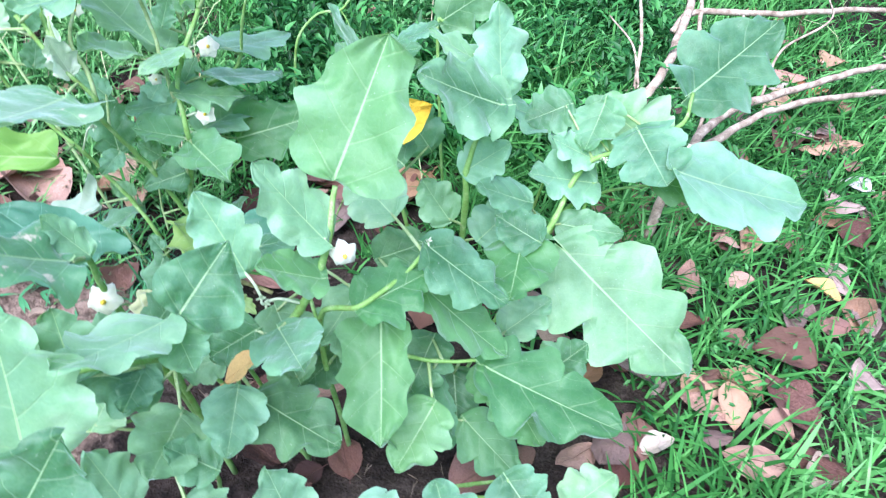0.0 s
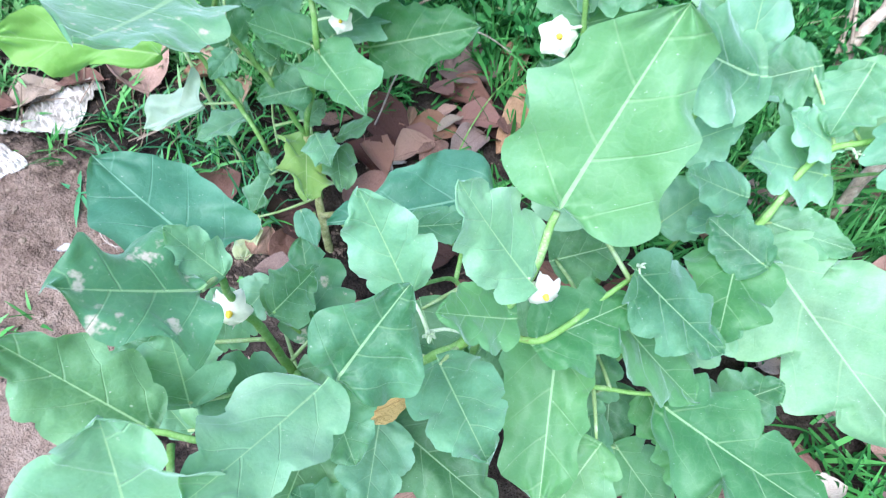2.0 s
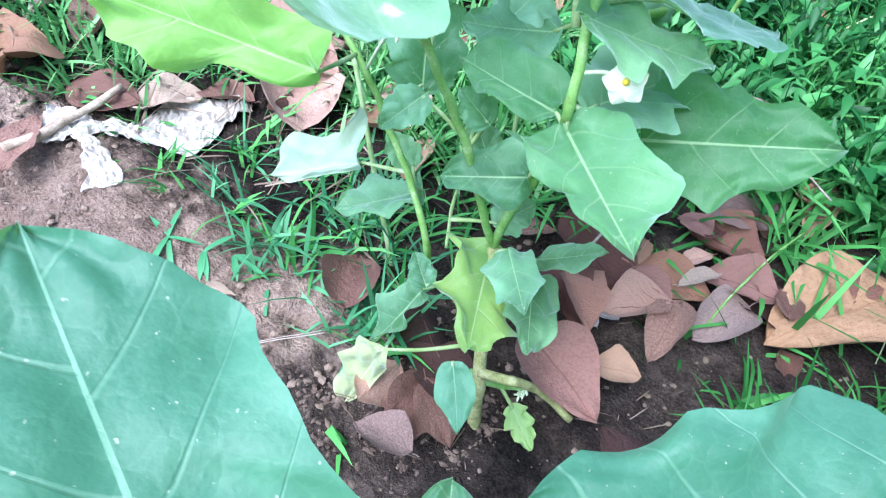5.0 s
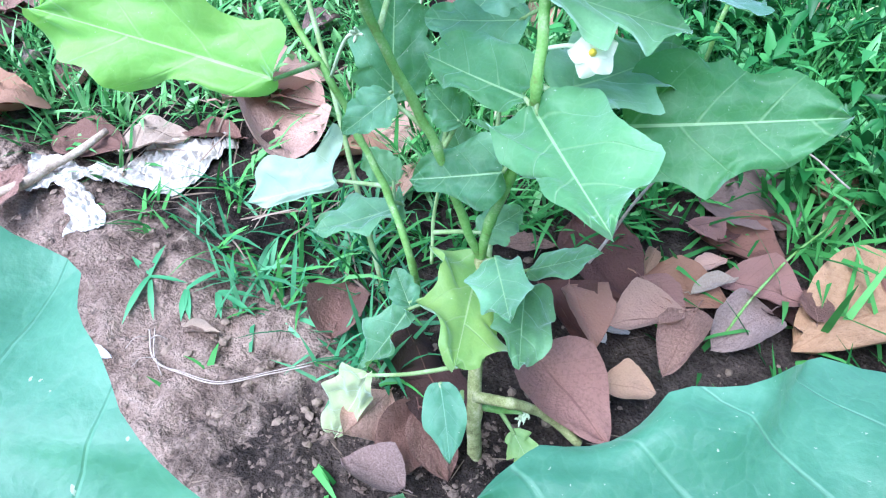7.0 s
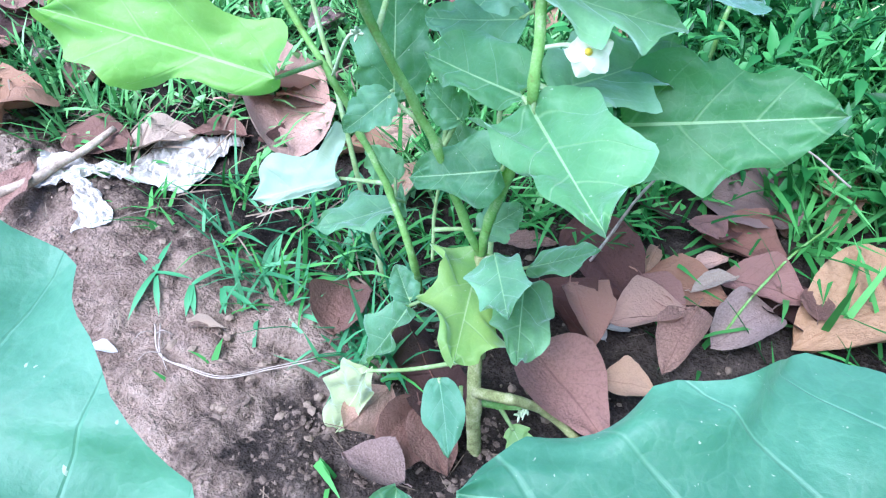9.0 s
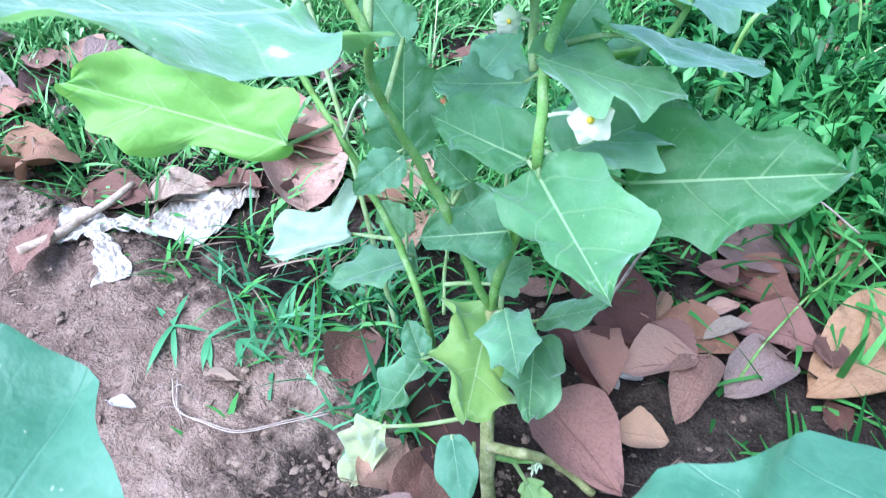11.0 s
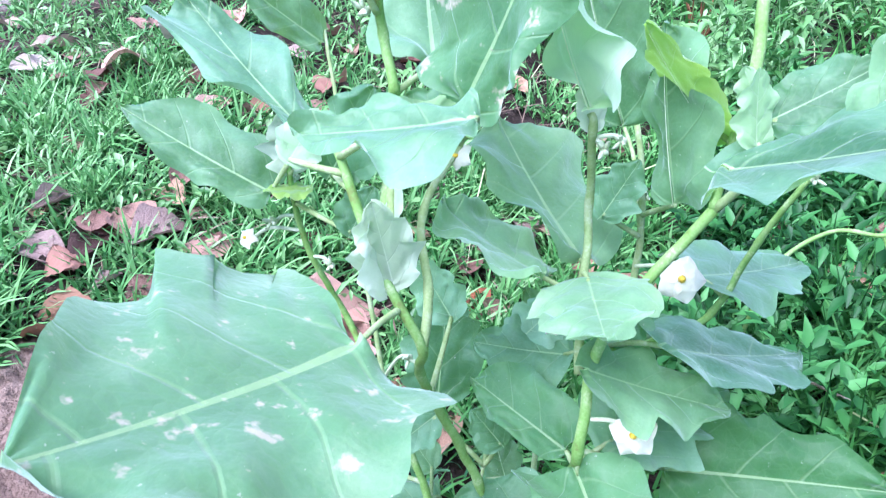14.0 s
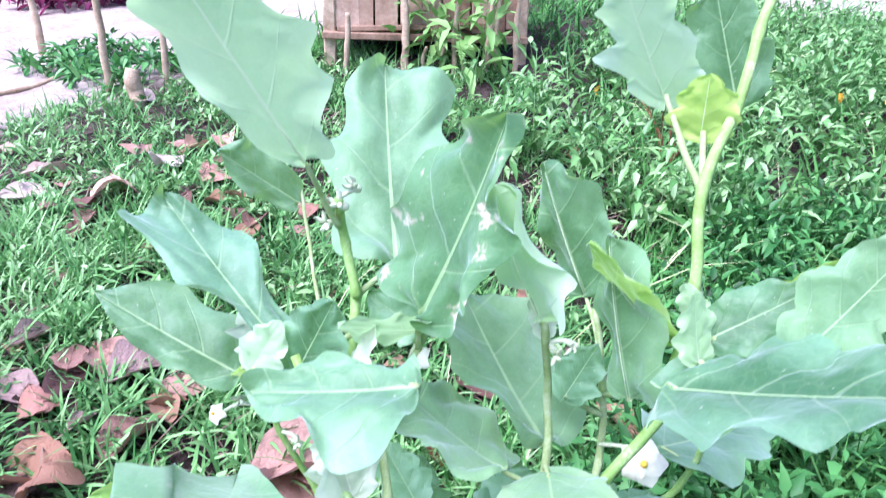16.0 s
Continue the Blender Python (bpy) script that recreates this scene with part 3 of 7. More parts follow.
def flower(owner, place, size, state, foot):
    """An open white star flower with a yellow cone, or a closed pale bud, on a short bent stalk."""
    place, foot, origin = Vector(place), Vector(foot), owner.location
    rnd = random.Random(int(place.x * 9000) + int(place.z * 5000))
    face = Vector((rnd.uniform(-0.3, 0.5), -0.8, rnd.uniform(0.1, 0.7))).normalized()
    a = face.orthogonal().normalized()
    b = face.cross(a)
    head = part("flower" if state == "open" else "bud", *tube([place - face * size * (0.75 - 0.5 * t) - origin for t in (0, 0.4, 0.8, 1.15)], [size * r for r in (0.16, 0.3, 0.32, 0.2)], 8), CALYX, owner, "white five-petalled flower" if state == "open" else "pale hairy flower bud")
    if state == "open":
        spin = rnd.uniform(0, 6)
        for k in range(5):
            t0 = spin + k * 2 * math.pi / 5
            d, c = a * math.cos(t0) + b * math.sin(t0), b * math.cos(t0) - a * math.sin(t0)
            verts, faces = [], []
            for i in range(6):
                u = i / 5
                half = size * (0.10 + 0.38 * math.sin(math.pi * min(1, 0.12 + 0.80 * u)) ** 0.7) * (1 - 0.75 * max(0, u - 0.7) / 0.3)
                for j in (-1, -0.5, 0, 0.5, 1):
                    lift = size * (0.12 - 0.42 * u * u - 0.22 * abs(j) * u + 0.22 * rnd.uniform(-1, 1) * u)
                    verts.append(place + d * (size * (0.1 + 0.95 * u)) + c * (half * j) + face * lift - origin)
            faces = [(i * 5 + j, i * 5 + j + 1, (i + 1) * 5 + j + 1, (i + 1) * 5 + j) for i in range(5) for j in range(4)]
            part("petal", verts, faces, PETAL, head)
        v, f = tube([place + face * size * t - origin for t in (0.05, 0.2, 0.38, 0.46)], [size * r for r in (0.16, 0.17, 0.11, 0.03)], 8)
        part("anther_cone", v, f, ANTHER, head, "yellow anther cone")
    else:
        for k in range(4):
            t0 = k * math.pi / 2 + rnd.uniform(0, 1)
            d = a * math.cos(t0) + b * math.sin(t0)
            tip = place + face * size * rnd.uniform(0.5, 1.1) + d * size * rnd.uniform(0.3, 0.8)
            v, f = tube(smooth_line([place + d * size * 0.1 - origin, place.lerp(tip, 0.5) + d * size * 0.25 - origin, tip - origin], 3), [size * r for r in (0.13, 0.17, 0.17, 0.14, 0.10, 0.06, 0.02)], 6)
            part("sepal", v, f, CALYX, head)
    if (foot - place).length > 0.006:
        back = place - face * size * 0.75
        v, f = tube([p - origin for p in smooth_line([foot, foot.lerp(back, 0.6) + Vector((0, 0, 0.15)) * (foot - place).length, back], 5)], [0.0018] * 11, 6)
        part("flower_stalk", v, f, CALYX, head)
    return head


plant_a = plant("eggplant", -0.05, 0.62, "leafy green eggplant with white flowers among fallen leaves")
plant_g = plant("eggplant", -0.30, 0.55, "leafy eggplant with grazed leaves beside bare soil")
plant_d = plant("eggplant", 0.27, 0.92, "spreading eggplant beside dry branches and grass")
plant_e = plant("eggplant", 0.10, 0.92, "upright eggplant with broad pale leaves in grass")
plant_b = plant("eggplant", -0.382, 0.906, "tall many-stemmed eggplant with white flowers in bare soil")
stem(plant_b, "main_stem", .0078, .0066, (-0.382, 0.906, -0.1), (-0.393, 0.922, -0.035), (-0.417, 0.970, 0.02), (-0.439, 1.018, 0.069))
stem(plant_b, "stem", 0.0049, 0.0039, (-0.439, 1.018, 0.069), (-0.428, 1.01, 0.13), (-0.41, 1, 0.194), (-0.398, 1.006, 0.252), (-0.395, 0.998, 0.284), (-0.403, 1.021, 0.344), (-0.395, 1.042, 0.387), (-0.358, 1.077, 0.465))
stem(plant_b, "stem", 0.0033, 0.0023, (-0.358, 1.077, 0.465), (-0.336, 1.084, 0.496), (-0.309, 1.073, 0.515))
stem(plant_b, "stem", 0.0040, 0.0037, (-0.358, 1.077, 0.465), (-0.361, 1.095, 0.493), (-0.359, 1.097, 0.548), (-0.37, 1.123, 0.613), (-0.365, 1.161, 0.656), (-0.365, 1.199, 0.705), (-0.362, 1.235, 0.748))
stem(plant_b, "stem", 0.0026, 0.0018, (-0.369, 1.121, 0.608), (-0.391, 1.135, 0.636), (-0.412, 1.161, 0.662))
stem(plant_b, "stem", 0.0030, 0.0020, (-0.368, 1.121, 0.600), (-0.375, 1.138, 0.622), (-0.382, 1.153, 0.642))
stem(plant_b, "stem", 0.0043, 0.0031, (-0.439, 1.018, 0.069), (-0.45, 1.0, 0.13), (-0.471, 0.985, 0.211), (-0.486, 0.976, 0.254), (-0.508, 0.951, 0.336), (-0.491, 0.929, 0.383), (-0.526, 0.929, 0.434), (-0.569, 0.94, 0.506))
stem(plant_b, "stem", 0.0037, 0.0025, (-0.491, 0.929, 0.383), (-0.499, 0.947, 0.416), (-0.528, 0.981, 0.451), (-0.518, 1.01, 0.494))
stem(plant_b, "stem", 0.0041, 0.0033, (-0.526, 0.929, 0.434), (-0.546, 0.964, 0.462), (-0.575, 1.012, 0.517), (-0.571, 1.006, 0.523), (-0.586, 1.014, 0.556), (-0.585, 1.008, 0.592))
stem(plant_b, "stem", 0.0025, 0.0016, (-0.586, 1.009, 0.571), (-0.586, 0.995, 0.592), (-0.583, 0.975, 0.625))
stem(plant_b, "stem", 0.0043, 0.0025, (-0.535, 1.06, -0.099), (-0.511, 1.008, 0.033), (-0.547, 1.022, 0.108), (-0.58, 1.029, 0.161), (-0.606, 1.027, 0.216), (-0.657, 1.045, 0.258), (-0.682, 1.026, 0.336), (-0.691, 1.022, 0.377), (-0.686, 1.011, 0.434))
stem(plant_b, "stem", 0.0037, 0.0025, (-0.412, 1.022, 0.333), (-0.43, 1.052, 0.392), (-0.441, 1.07, 0.448), (-0.44, 1.048, 0.513), (-0.443, 1.046, 0.523))
stem(plant_b, "stem", 0.0037, 0.0025, (-0.404, 1.029, 0.337), (-0.414, 1.139, 0.347), (-0.424, 1.153, 0.416), (-0.445, 1.169, 0.477))
stem(plant_b, "stem", 0.0041, 0.0025, (-0.409, 1.052, 0.335), (-0.383, 1.129, 0.306), (-0.352, 1.201, 0.307), (-0.334, 1.212, 0.385), (-0.312, 1.217, 0.452))
stem(plant_b, "cut_branch", .0056, .0046, (-0.396, 0.928, -0.02), (-0.362, 0.932, -0.011), (-0.329, 0.959, -0.046), (-0.292, 0.957, -0.066))
stem(plant_b, "stem", .0044, .0034, (-0.398, 0.930, -0.036), (-0.374, 0.938, -0.040), (-0.352, 0.947, -0.039))
stem(plant_b, "stem", 0.0020, 0.0016, (-0.487, 1.007, 0.05), (-0.493, 1.021, 0.094), (-0.485, 1.025, 0.182))
stem(plant_b, "stem", 0.0020, 0.0016, (-0.398, 0.901, 0.023), (-0.39, 0.882, -0.029))
stem(plant_a, "stem", 0.0064, 0.0030, (-0.14, 0.64, -0.1), (-0.165, 0.563, 0.236), (-0.123, 0.56, 0.33), (-0.094, 0.568, 0.394), (-0.081, 0.577, 0.448), (-0.075, 0.597, 0.486))
stem(plant_a, "stem", 0.0044, 0.0023, (-0.1, 0.63, -0.1), (-0.114, 0.597, 0.257), (-0.055, 0.58, 0.316), (-0.003, 0.631, 0.325), (0.024, 0.646, 0.358))
stem(plant_a, "stem", 0.0040, 0.0023, (-0.02, 0.62, -0.1), (-0.056, 0.601, 0.185), (0.04, 0.615, 0.167), (0.103, 0.619, 0.168))
stem(plant_a, "stem", 0.0032, 0.0023, (-0.16, 0.6, -0.1), (-0.204, 0.559, 0.223), (-0.192, 0.49, 0.264))
stem(plant_a, "stem", 0.0028, 0.0019, (-0.114, 0.597, 0.257), (-0.146, 0.656, 0.274), (-0.184, 0.57, 0.381))
stem(plant_a, "stem", 0.0028, 0.0019, (-0.146, 0.656, 0.274), (-0.143, 0.694, 0.3), (-0.117, 0.735, 0.345))
stem(plant_g, "stem", 0.0056, 0.0030, (-0.31, 0.62, -0.1), (-0.312, 0.563, 0.194), (-0.321, 0.551, 0.295), (-0.324, 0.531, 0.378), (-0.313, 0.513, 0.45))
stem(plant_g, "stem", 0.0048, 0.0030, (-0.28, 0.58, -0.1), (-0.287, 0.538, 0.225), (-0.245, 0.47, 0.346), (-0.213, 0.451, 0.428))
stem(plant_g, "stem", 0.0032, 0.0023, (-0.33, 0.5, -0.1), (-0.308, 0.508, 0.226), (-0.301, 0.506, 0.283))
stem(plant_g, "stem", 0.0032, 0.0023, (-0.245, 0.47, 0.346), (-0.27, 0.408, 0.412), (-0.35, 0.411, 0.383))
stem(plant_g, "stem", 0.0032, 0.0023, (-0.331, 0.408, 0.367), (-0.291, 0.332, 0.389), (-0.303, 0.321, 0.407))
stem(plant_d, "stem", 0.0060, 0.0030, (0.26, 0.91, -0.1), (0.234, 0.854, 0.104), (0.207, 0.842, 0.193), (0.225, 0.861, 0.23), (0.269, 0.921, 0.291), (0.338, 0.936, 0.321), (0.438, 0.997, 0.329), (0.466, 1.059, 0.353))
stem(plant_d, "stem", 0.0040, 0.0023, (0.207, 0.842, 0.193), (0.258, 0.913, 0.215), (0.339, 0.973, 0.205), (0.459, 1.041, 0.174))
stem(plant_d, "stem", 0.0032, 0.0023, (0.338, 0.936, 0.321), (0.373, 0.899, 0.326), (0.397, 0.858, 0.332))
stem(plant_d, "stem", 0.0032, 0.0023, (0.292, 0.92, 0.26), (0.273, 0.887, 0.223), (0.24, 0.822, 0.197))
stem(plant_e, "stem", 0.0056, 0.0026, (0.08, 0.93, -0.1), (0.078, 0.864, 0.244), (0.077, 0.863, 0.317), (0.093, 0.883, 0.369), (0.119, 0.89, 0.422), (0.125, 0.906, 0.431))
stem(plant_e, "stem", 0.0036, 0.0023, (0.03, 0.91, -0.1), (-0.043, 0.877, 0.338), (-0.054, 0.874, 0.413), (-0.065, 0.865, 0.485), (-0.07, 0.863, 0.522))
stem(plant_e, "stem", 0.0032, 0.0019, (0.06, 1, -0.1), (0.027, 1.078, 0.405), (0.036, 1.085, 0.458))
stem(plant_e, "stem", 0.0032, 0.0019, (0.077, 0.863, 0.317), (0.177, 0.853, 0.262))
leaf(plant_a, (-0.075, 0.59, 0.497), (-0.02, 0.675, 0.62), 0.075, (-0.05, -0.82, 0.57), 0.55, "g", None, (((0.15, 0.96), (0.56, 0.81), (0.9, 0.48),), ((0.15, 0.80), (0.47, 1.00), (0.71, 0.67),)))
leaf(plant_a, (-0.086, 0.563, 0.439), (-0.149, 0.571, 0.531), 0.033, (0.67, -0.55, 0.5), 0.5, "-", (-0.084, 0.575, 0.435))
leaf(plant_a, (-0.094, 0.556, 0.386), (-0.15, 0.521, 0.437), 0.028, (0.7, -0.08, 0.71), 0.3, "g")
leaf(plant_a, (-0.055, 0.58, 0.316), (0.029, 0.636, 0.326), 0.04, (0.07, -0.28, 0.96), 0.5, "g")
leaf(plant_a, (-0.034, 0.599, 0.275), (-0.026, 0.464, 0.19), 0.062, (-0.08, -0.54, 0.84), 0.8, "g", (-0.022, 0.612, 0.321), (((0.13, 0.90), (0.47, 1.00), (0.75, 0.81),), ((0.19, 0.66), (0.47, 0.73), (0.75, 0.58),)))
leaf(plant_a, (-0.144, 0.533, 0.324), (-0.093, 0.435, 0.377), 0.037, (-0.41, 0.26, 0.88), 0.2, "-", (-0.128, 0.561, 0.318))
leaf(plant_a, (0.026, 0.641, 0.282), (0.134, 0.606, 0.194), 0.043, (0.56, -0.25, 0.79), 0.3, "g", (-0.003, 0.631, 0.325))
leaf(plant_a, (0.024, 0.646, 0.358), (0.127, 0.618, 0.286), 0.039, (0.41, -0.47, 0.78), 0.6, "-")
stem(plant_a, "stem", 0.0036, 0.0022, (0.051, 0.706, -0.1), (0.14, 0.781, 0.081), (0.203, 0.835, 0.201))
leaf(plant_a, (0.162, 0.770, 0.284), (0.133, 0.641, 0.265), 0.046, (-0.25, -0.35, 0.9), 0.7, "g", (0.203, 0.835, 0.201))
leaf(plant_d, (0.24, 0.822, 0.197), (0.397, 0.618, 0.15), 0.087, (-0.27, -0.41, 0.87), 0.9, "-")
leaf(plant_a, (0.109, 0.6, 0.176), (0.286, 0.522, 0.149), 0.059, (0.07, -0.18, 0.98), 0.8, "g", (0.103, 0.619, 0.168))
leaf(plant_a, (0.142, 0.614, 0.117), (0.191, 0.539, 0.079), 0.043, (0.01, -0.45, 0.89), 0.3, "g", (0.103, 0.619, 0.168))
leaf(plant_a, (-0.179, 0.507, 0.225), (-0.071, 0.447, 0.217), 0.044, (0.04, -0.06, 1), 0.6, "-", (-0.198, 0.524, 0.244))
leaf(plant_a, (-0.192, 0.49, 0.264), (-0.187, 0.41, 0.252), 0.034, (0.22, -0.14, 0.97), 0.2, "-")
leaf(plant_g, (-0.211, 0.457, 0.431), (-0.171, 0.52, 0.473), 0.055, (0.33, -0.67, 0.67), 0.3, "-", None, (((0.31, 1.00),), ((0.35, 0.73),)))
leaf(plant_g, (-0.215, 0.45, 0.416), (-0.186, 0.407, 0.409), 0.025, (0.01, -0.14, 0.99), 0.2, "-")
leaf(plant_a, (-0.183, 0.568, 0.386), (-0.229, 0.6, 0.469), 0.033, (0.19, -0.88, 0.44), 0.2, "-")
leaf(plant_a, (-0.119, 0.779, 0.286), (-0.296, 0.693, 0.287), 0.077, (0.07, -0.13, 0.99), 0.3, "o", (-0.143, 0.694, 0.3), (((0.22, 1.0), (0.58, 0.70), (0.85, 0.38),), ((0.34, 0.45), (0.7, 0.40),)))
leaf(plant_g, (-0.35, 0.565, 0.384), (-0.486, 0.633, 0.412), 0.062, (0.21, 0.02, 0.98), 0.08, "o", (-0.313, 0.513, 0.45), (((0.08, 1.0), (0.35, 0.86), (0.6, 0.94),), ((0.2, 0.80), (0.59, 0.87),)))
leaf(plant_g, (-0.312, 0.487, 0.469), (-0.372, 0.438, 0.531), 0.056, (0.59, 0.25, 0.77), 0.9, "h", (-0.313, 0.513, 0.45), (((0.27, 0.91), (0.79, 0.61),), ((0.2, 1.00), (0.65, 0.70),)))
leaf(plant_g, (-0.309, 0.509, 0.459), (-0.338, 0.508, 0.508), 0.017, (0.77, -0.45, 0.45), 0.3, "-")
leaf(plant_g, (-0.292, 0.605, 0.197), (-0.337, 0.71, 0.222), 0.043, (0.02, -0.22, 0.97), 0.6, "h", (-0.312, 0.563, 0.194))
leaf(plant_g, (-0.221, 0.445, 0.435), (-0.263, 0.345, 0.49), 0.036, (0.21, 0.4, 0.89), 0.3, "-")
leaf(plant_g, (-0.303, 0.321, 0.407), (-0.309, 0.373, 0.529), 0.056, (0.32, -0.86, 0.38), 0.4, "-")
leaf(plant_g, (-0.258, 0.232, 0.448), (-0.21, 0.272, 0.522), 0.044, (0.18, -0.91, 0.38), 0.3, "-", (-0.303, 0.321, 0.407))
leaf(plant_g, (-0.353, 0.417, 0.375), (-0.433, 0.427, 0.461), 0.037, (0.67, -0.33, 0.66), 0.3, "-")
leaf(plant_g, (-0.346, 0.456, 0.328), (-0.358, 0.489, 0.401), 0.036, (0.44, -0.79, 0.42), 0.4, "-", (-0.301, 0.506, 0.283))
leaf(plant_g, (-0.286, 0.492, 0.266), (-0.36, 0.475, 0.318), 0.038, (0.59, -0.18, 0.79), 0.3, "-", (-0.271, 0.513, 0.27))
leaf(plant_g, (-0.301, 0.504, 0.281), (-0.306, 0.446, 0.277), 0.025, (0.3, -0.09, 0.95), 0.1, "-")
leaf(plant_g, (-0.253, 0.463, 0.251), (-0.259, 0.377, 0.26), 0.041, (0.41, 0.07, 0.91), 0.2, "-", (-0.271, 0.513, 0.27))
leaf(plant_a, (-0.184, 0.563, 0.286), (-0.244, 0.552, 0.245), 0.036, (-0.24, -0.8, 0.55), 0.2, "-", (-0.149, 0.562, 0.271))
leaf(plant_a, (0.036, 0.545, 0.161), (-0.01, 0.466, 0.133), 0.041, (-0.02, -0.32, 0.95), 0.6, "g", (0.028, 0.613, 0.169))
leaf(plant_a, (0.086, 0.589, 0.061), (0.165, 0.524, 0.018), 0.04, (0.11, -0.45, 0.89), 0.5, "g", (-0.038, 0.61, 0.043))
leaf(plant_e, (0.174, 0.849, 0.272), (0.092, 0.826, 0.32), 0.03, (0.54, -0.46, 0.71), 0.1, "-")
leaf(plant_d, (0.236, 0.862, 0.218), (0.331, 0.829, 0.228), 0.031, (-0.26, -0.47, 0.84), 0.1, "-", (0.22, 0.856, 0.221))
leaf(plant_e, (0.075, 0.863, 0.317), (0.14, 0.868, 0.367), 0.032, (-0.31, -0.82, 0.49), 0.3, "-")
leaf(plant_e, (0.121, 0.87, 0.429), (0.006, 0.834, 0.494), 0.06, (0.54, -0.35, 0.76), 0.5, "-", (0.119, 0.89, 0.422))
leaf(plant_e, (0.124, 0.909, 0.427), (0.113, 0.959, 0.541), 0.037, (0.2, -0.89, 0.41), 0.6, "-")
leaf(plant_e, (0.036, 1.085, 0.458), (0.127, 1.062, 0.536), 0.039, (-0.52, -0.76, 0.39), 0.3, "-")
leaf(plant_e, (0.093, 0.937, 0.459), (0.014, 0.949, 0.502), 0.027, (0.43, -0.27, 0.86), 0.4, "-", (0.125, 0.906, 0.431))
leaf(plant_d, (0.394, 0.854, 0.335), (0.635, 0.888, 0.253), 0.078, (0.34, -0.2, 0.92), 0.4, "-")
leaf(plant_d, (0.464, 1.059, 0.353), (0.635, 1.194, 0.426), 0.076, (0.05, -0.52, 0.85), 0.8, "-")
leaf(plant_d, (0.385, 0.957, 0.315), (0.296, 1.029, 0.35), 0.06, (-0.35, -0.73, 0.59), 0.5, "-", (0.388, 0.966, 0.325))
leaf(plant_d, (0.3, 1.002, 0.29), (0.141, 1.022, 0.344), 0.052, (0.28, -0.25, 0.93), 0.6, "-", (0.304, 0.928, 0.306))
leaf(plant_d, (0.347, 0.925, 0.355), (0.376, 0.83, 0.324), 0.054, (-0.4, -0.39, 0.83), 0.7, "-", (0.343, 0.931, 0.322))
leaf(plant_d, (0.283, 0.931, 0.301), (0.214, 0.934, 0.336), 0.033, (0.39, -0.43, 0.82), 0.4, "-")
leaf(plant_d, (0.292, 0.92, 0.26), (0.179, 0.896, 0.293), 0.046, (0.33, -0.38, 0.86), 0.6, "-")
leaf(plant_d, (0.391, 0.908, 0.275), (0.483, 0.879, 0.273), 0.032, (-0.1, -0.4, 0.91), 0.2, "-", (0.373, 0.899, 0.326))
leaf(plant_b, (-0.392, 0.997, 0.26), (-0.302, 0.895, 0.261), 0.054, (-0.32, -0.28, 0.91), 0.7, "g", (-0.395, 0.999, 0.28), (((-0.12, 0.87), (0.25, 0.78), (0.6, 0.44),), ((0.2, 0.85), (0.72, 1.04),)))
leaf(plant_b, (-0.343, 1.082, 0.217), (-0.182, 1.133, 0.247), 0.068, (0.13, -0.77, 0.62), 0.55, "g", (-0.395, 0.998, 0.284), (((0.1, 0.74), (0.38, 1.00), (0.72, 0.60),), ((0.3, 0.94), (0.47, 0.79), (0.75, 0.62),)))
leaf(plant_b, (-0.408, 1.012, 0.262), (-0.516, 1.048, 0.255), 0.044, (-0.23, -0.55, 0.8), 0.2, "g", (-0.398, 1.004, 0.26), (((0.3, 0.86), (0.72, 1.00),), ((0.31, 0.41), (0.7, 0.45),)))
leaf(plant_b, (-0.412, 0.99, 0.204), (-0.488, 0.97, 0.182), 0.038, (-0.01, -0.72, 0.7), 0.2, "-", (-0.403, 1.004, 0.23), (((0.25, 1.00), (0.7, 0.68),), ((0.3, 0.79), (0.9, 0.32),)))
leaf(plant_b, (-0.615, 1.031, 0.092), (-0.715, 0.992, 0.05), 0.064, (0.11, -0.76, 0.64), 0.5, "p", (-0.551, 1.023, 0.115), (((-0.1, 1.0), (0.3, 0.62), (0.64, 0.70)), ((0.3, 0.14), (0.75, 0.2))))
leaf(plant_b, (-0.539, 1.04, 0.082), (-0.62, 0.984, 0.054), 0.055, (-0.33, -0.01, 0.95), 0.3, "-", (-0.542, 1.02, 0.099), (((0.3, 0.73), (0.59, 1.00),), ((0.36, 0.64), (0.7, 0.47),)))
leaf(plant_b, (-0.441, 1.021, 0.067), (-0.404, 0.898, 0.06), 0.055, (0.24, 0.01, 0.97), 0.7, "y", (-0.439, 1.018, 0.069), (((0.05, 0.95), (0.28, 0.70), (0.55, 0.92), (0.88, 0.40),), ((0.25, 0.72), (0.50, 0.62), (0.76, 1.05), (0.95, 0.40))))
leaf(plant_b, (-0.417, 1.002, 0.094), (-0.367, 0.92, 0.118), 0.034, (-0.42, 0.07, 0.91), 0.4, "-", (-0.436, 1.012, 0.064), (((0.31, 0.97), (0.7, 0.71),), ((0.25, 0.71), (0.54, 0.82),)))
leaf(plant_b, (-0.394, 1.041, 0.056), (-0.328, 1.034, 0.117), 0.024, (-0.67, -0.29, 0.69), 0.3, "-", (-0.43, 1.0, 0.05), (((0.2, 0.67), (0.61, 1.00),), ((0.43, 0.88), (0.75, 0.58),)))
leaf(plant_b, (-0.388, 1.013, 0.069), (-0.352, 0.915, 0.07), 0.036, (0.3, 0.1, 0.9), 0.7, "-", (-0.425, 0.99, 0.042), (((0.3, 0.83), (0.65, 0.83),), ((0.3, 1.00), (0.7, 0.78),)))
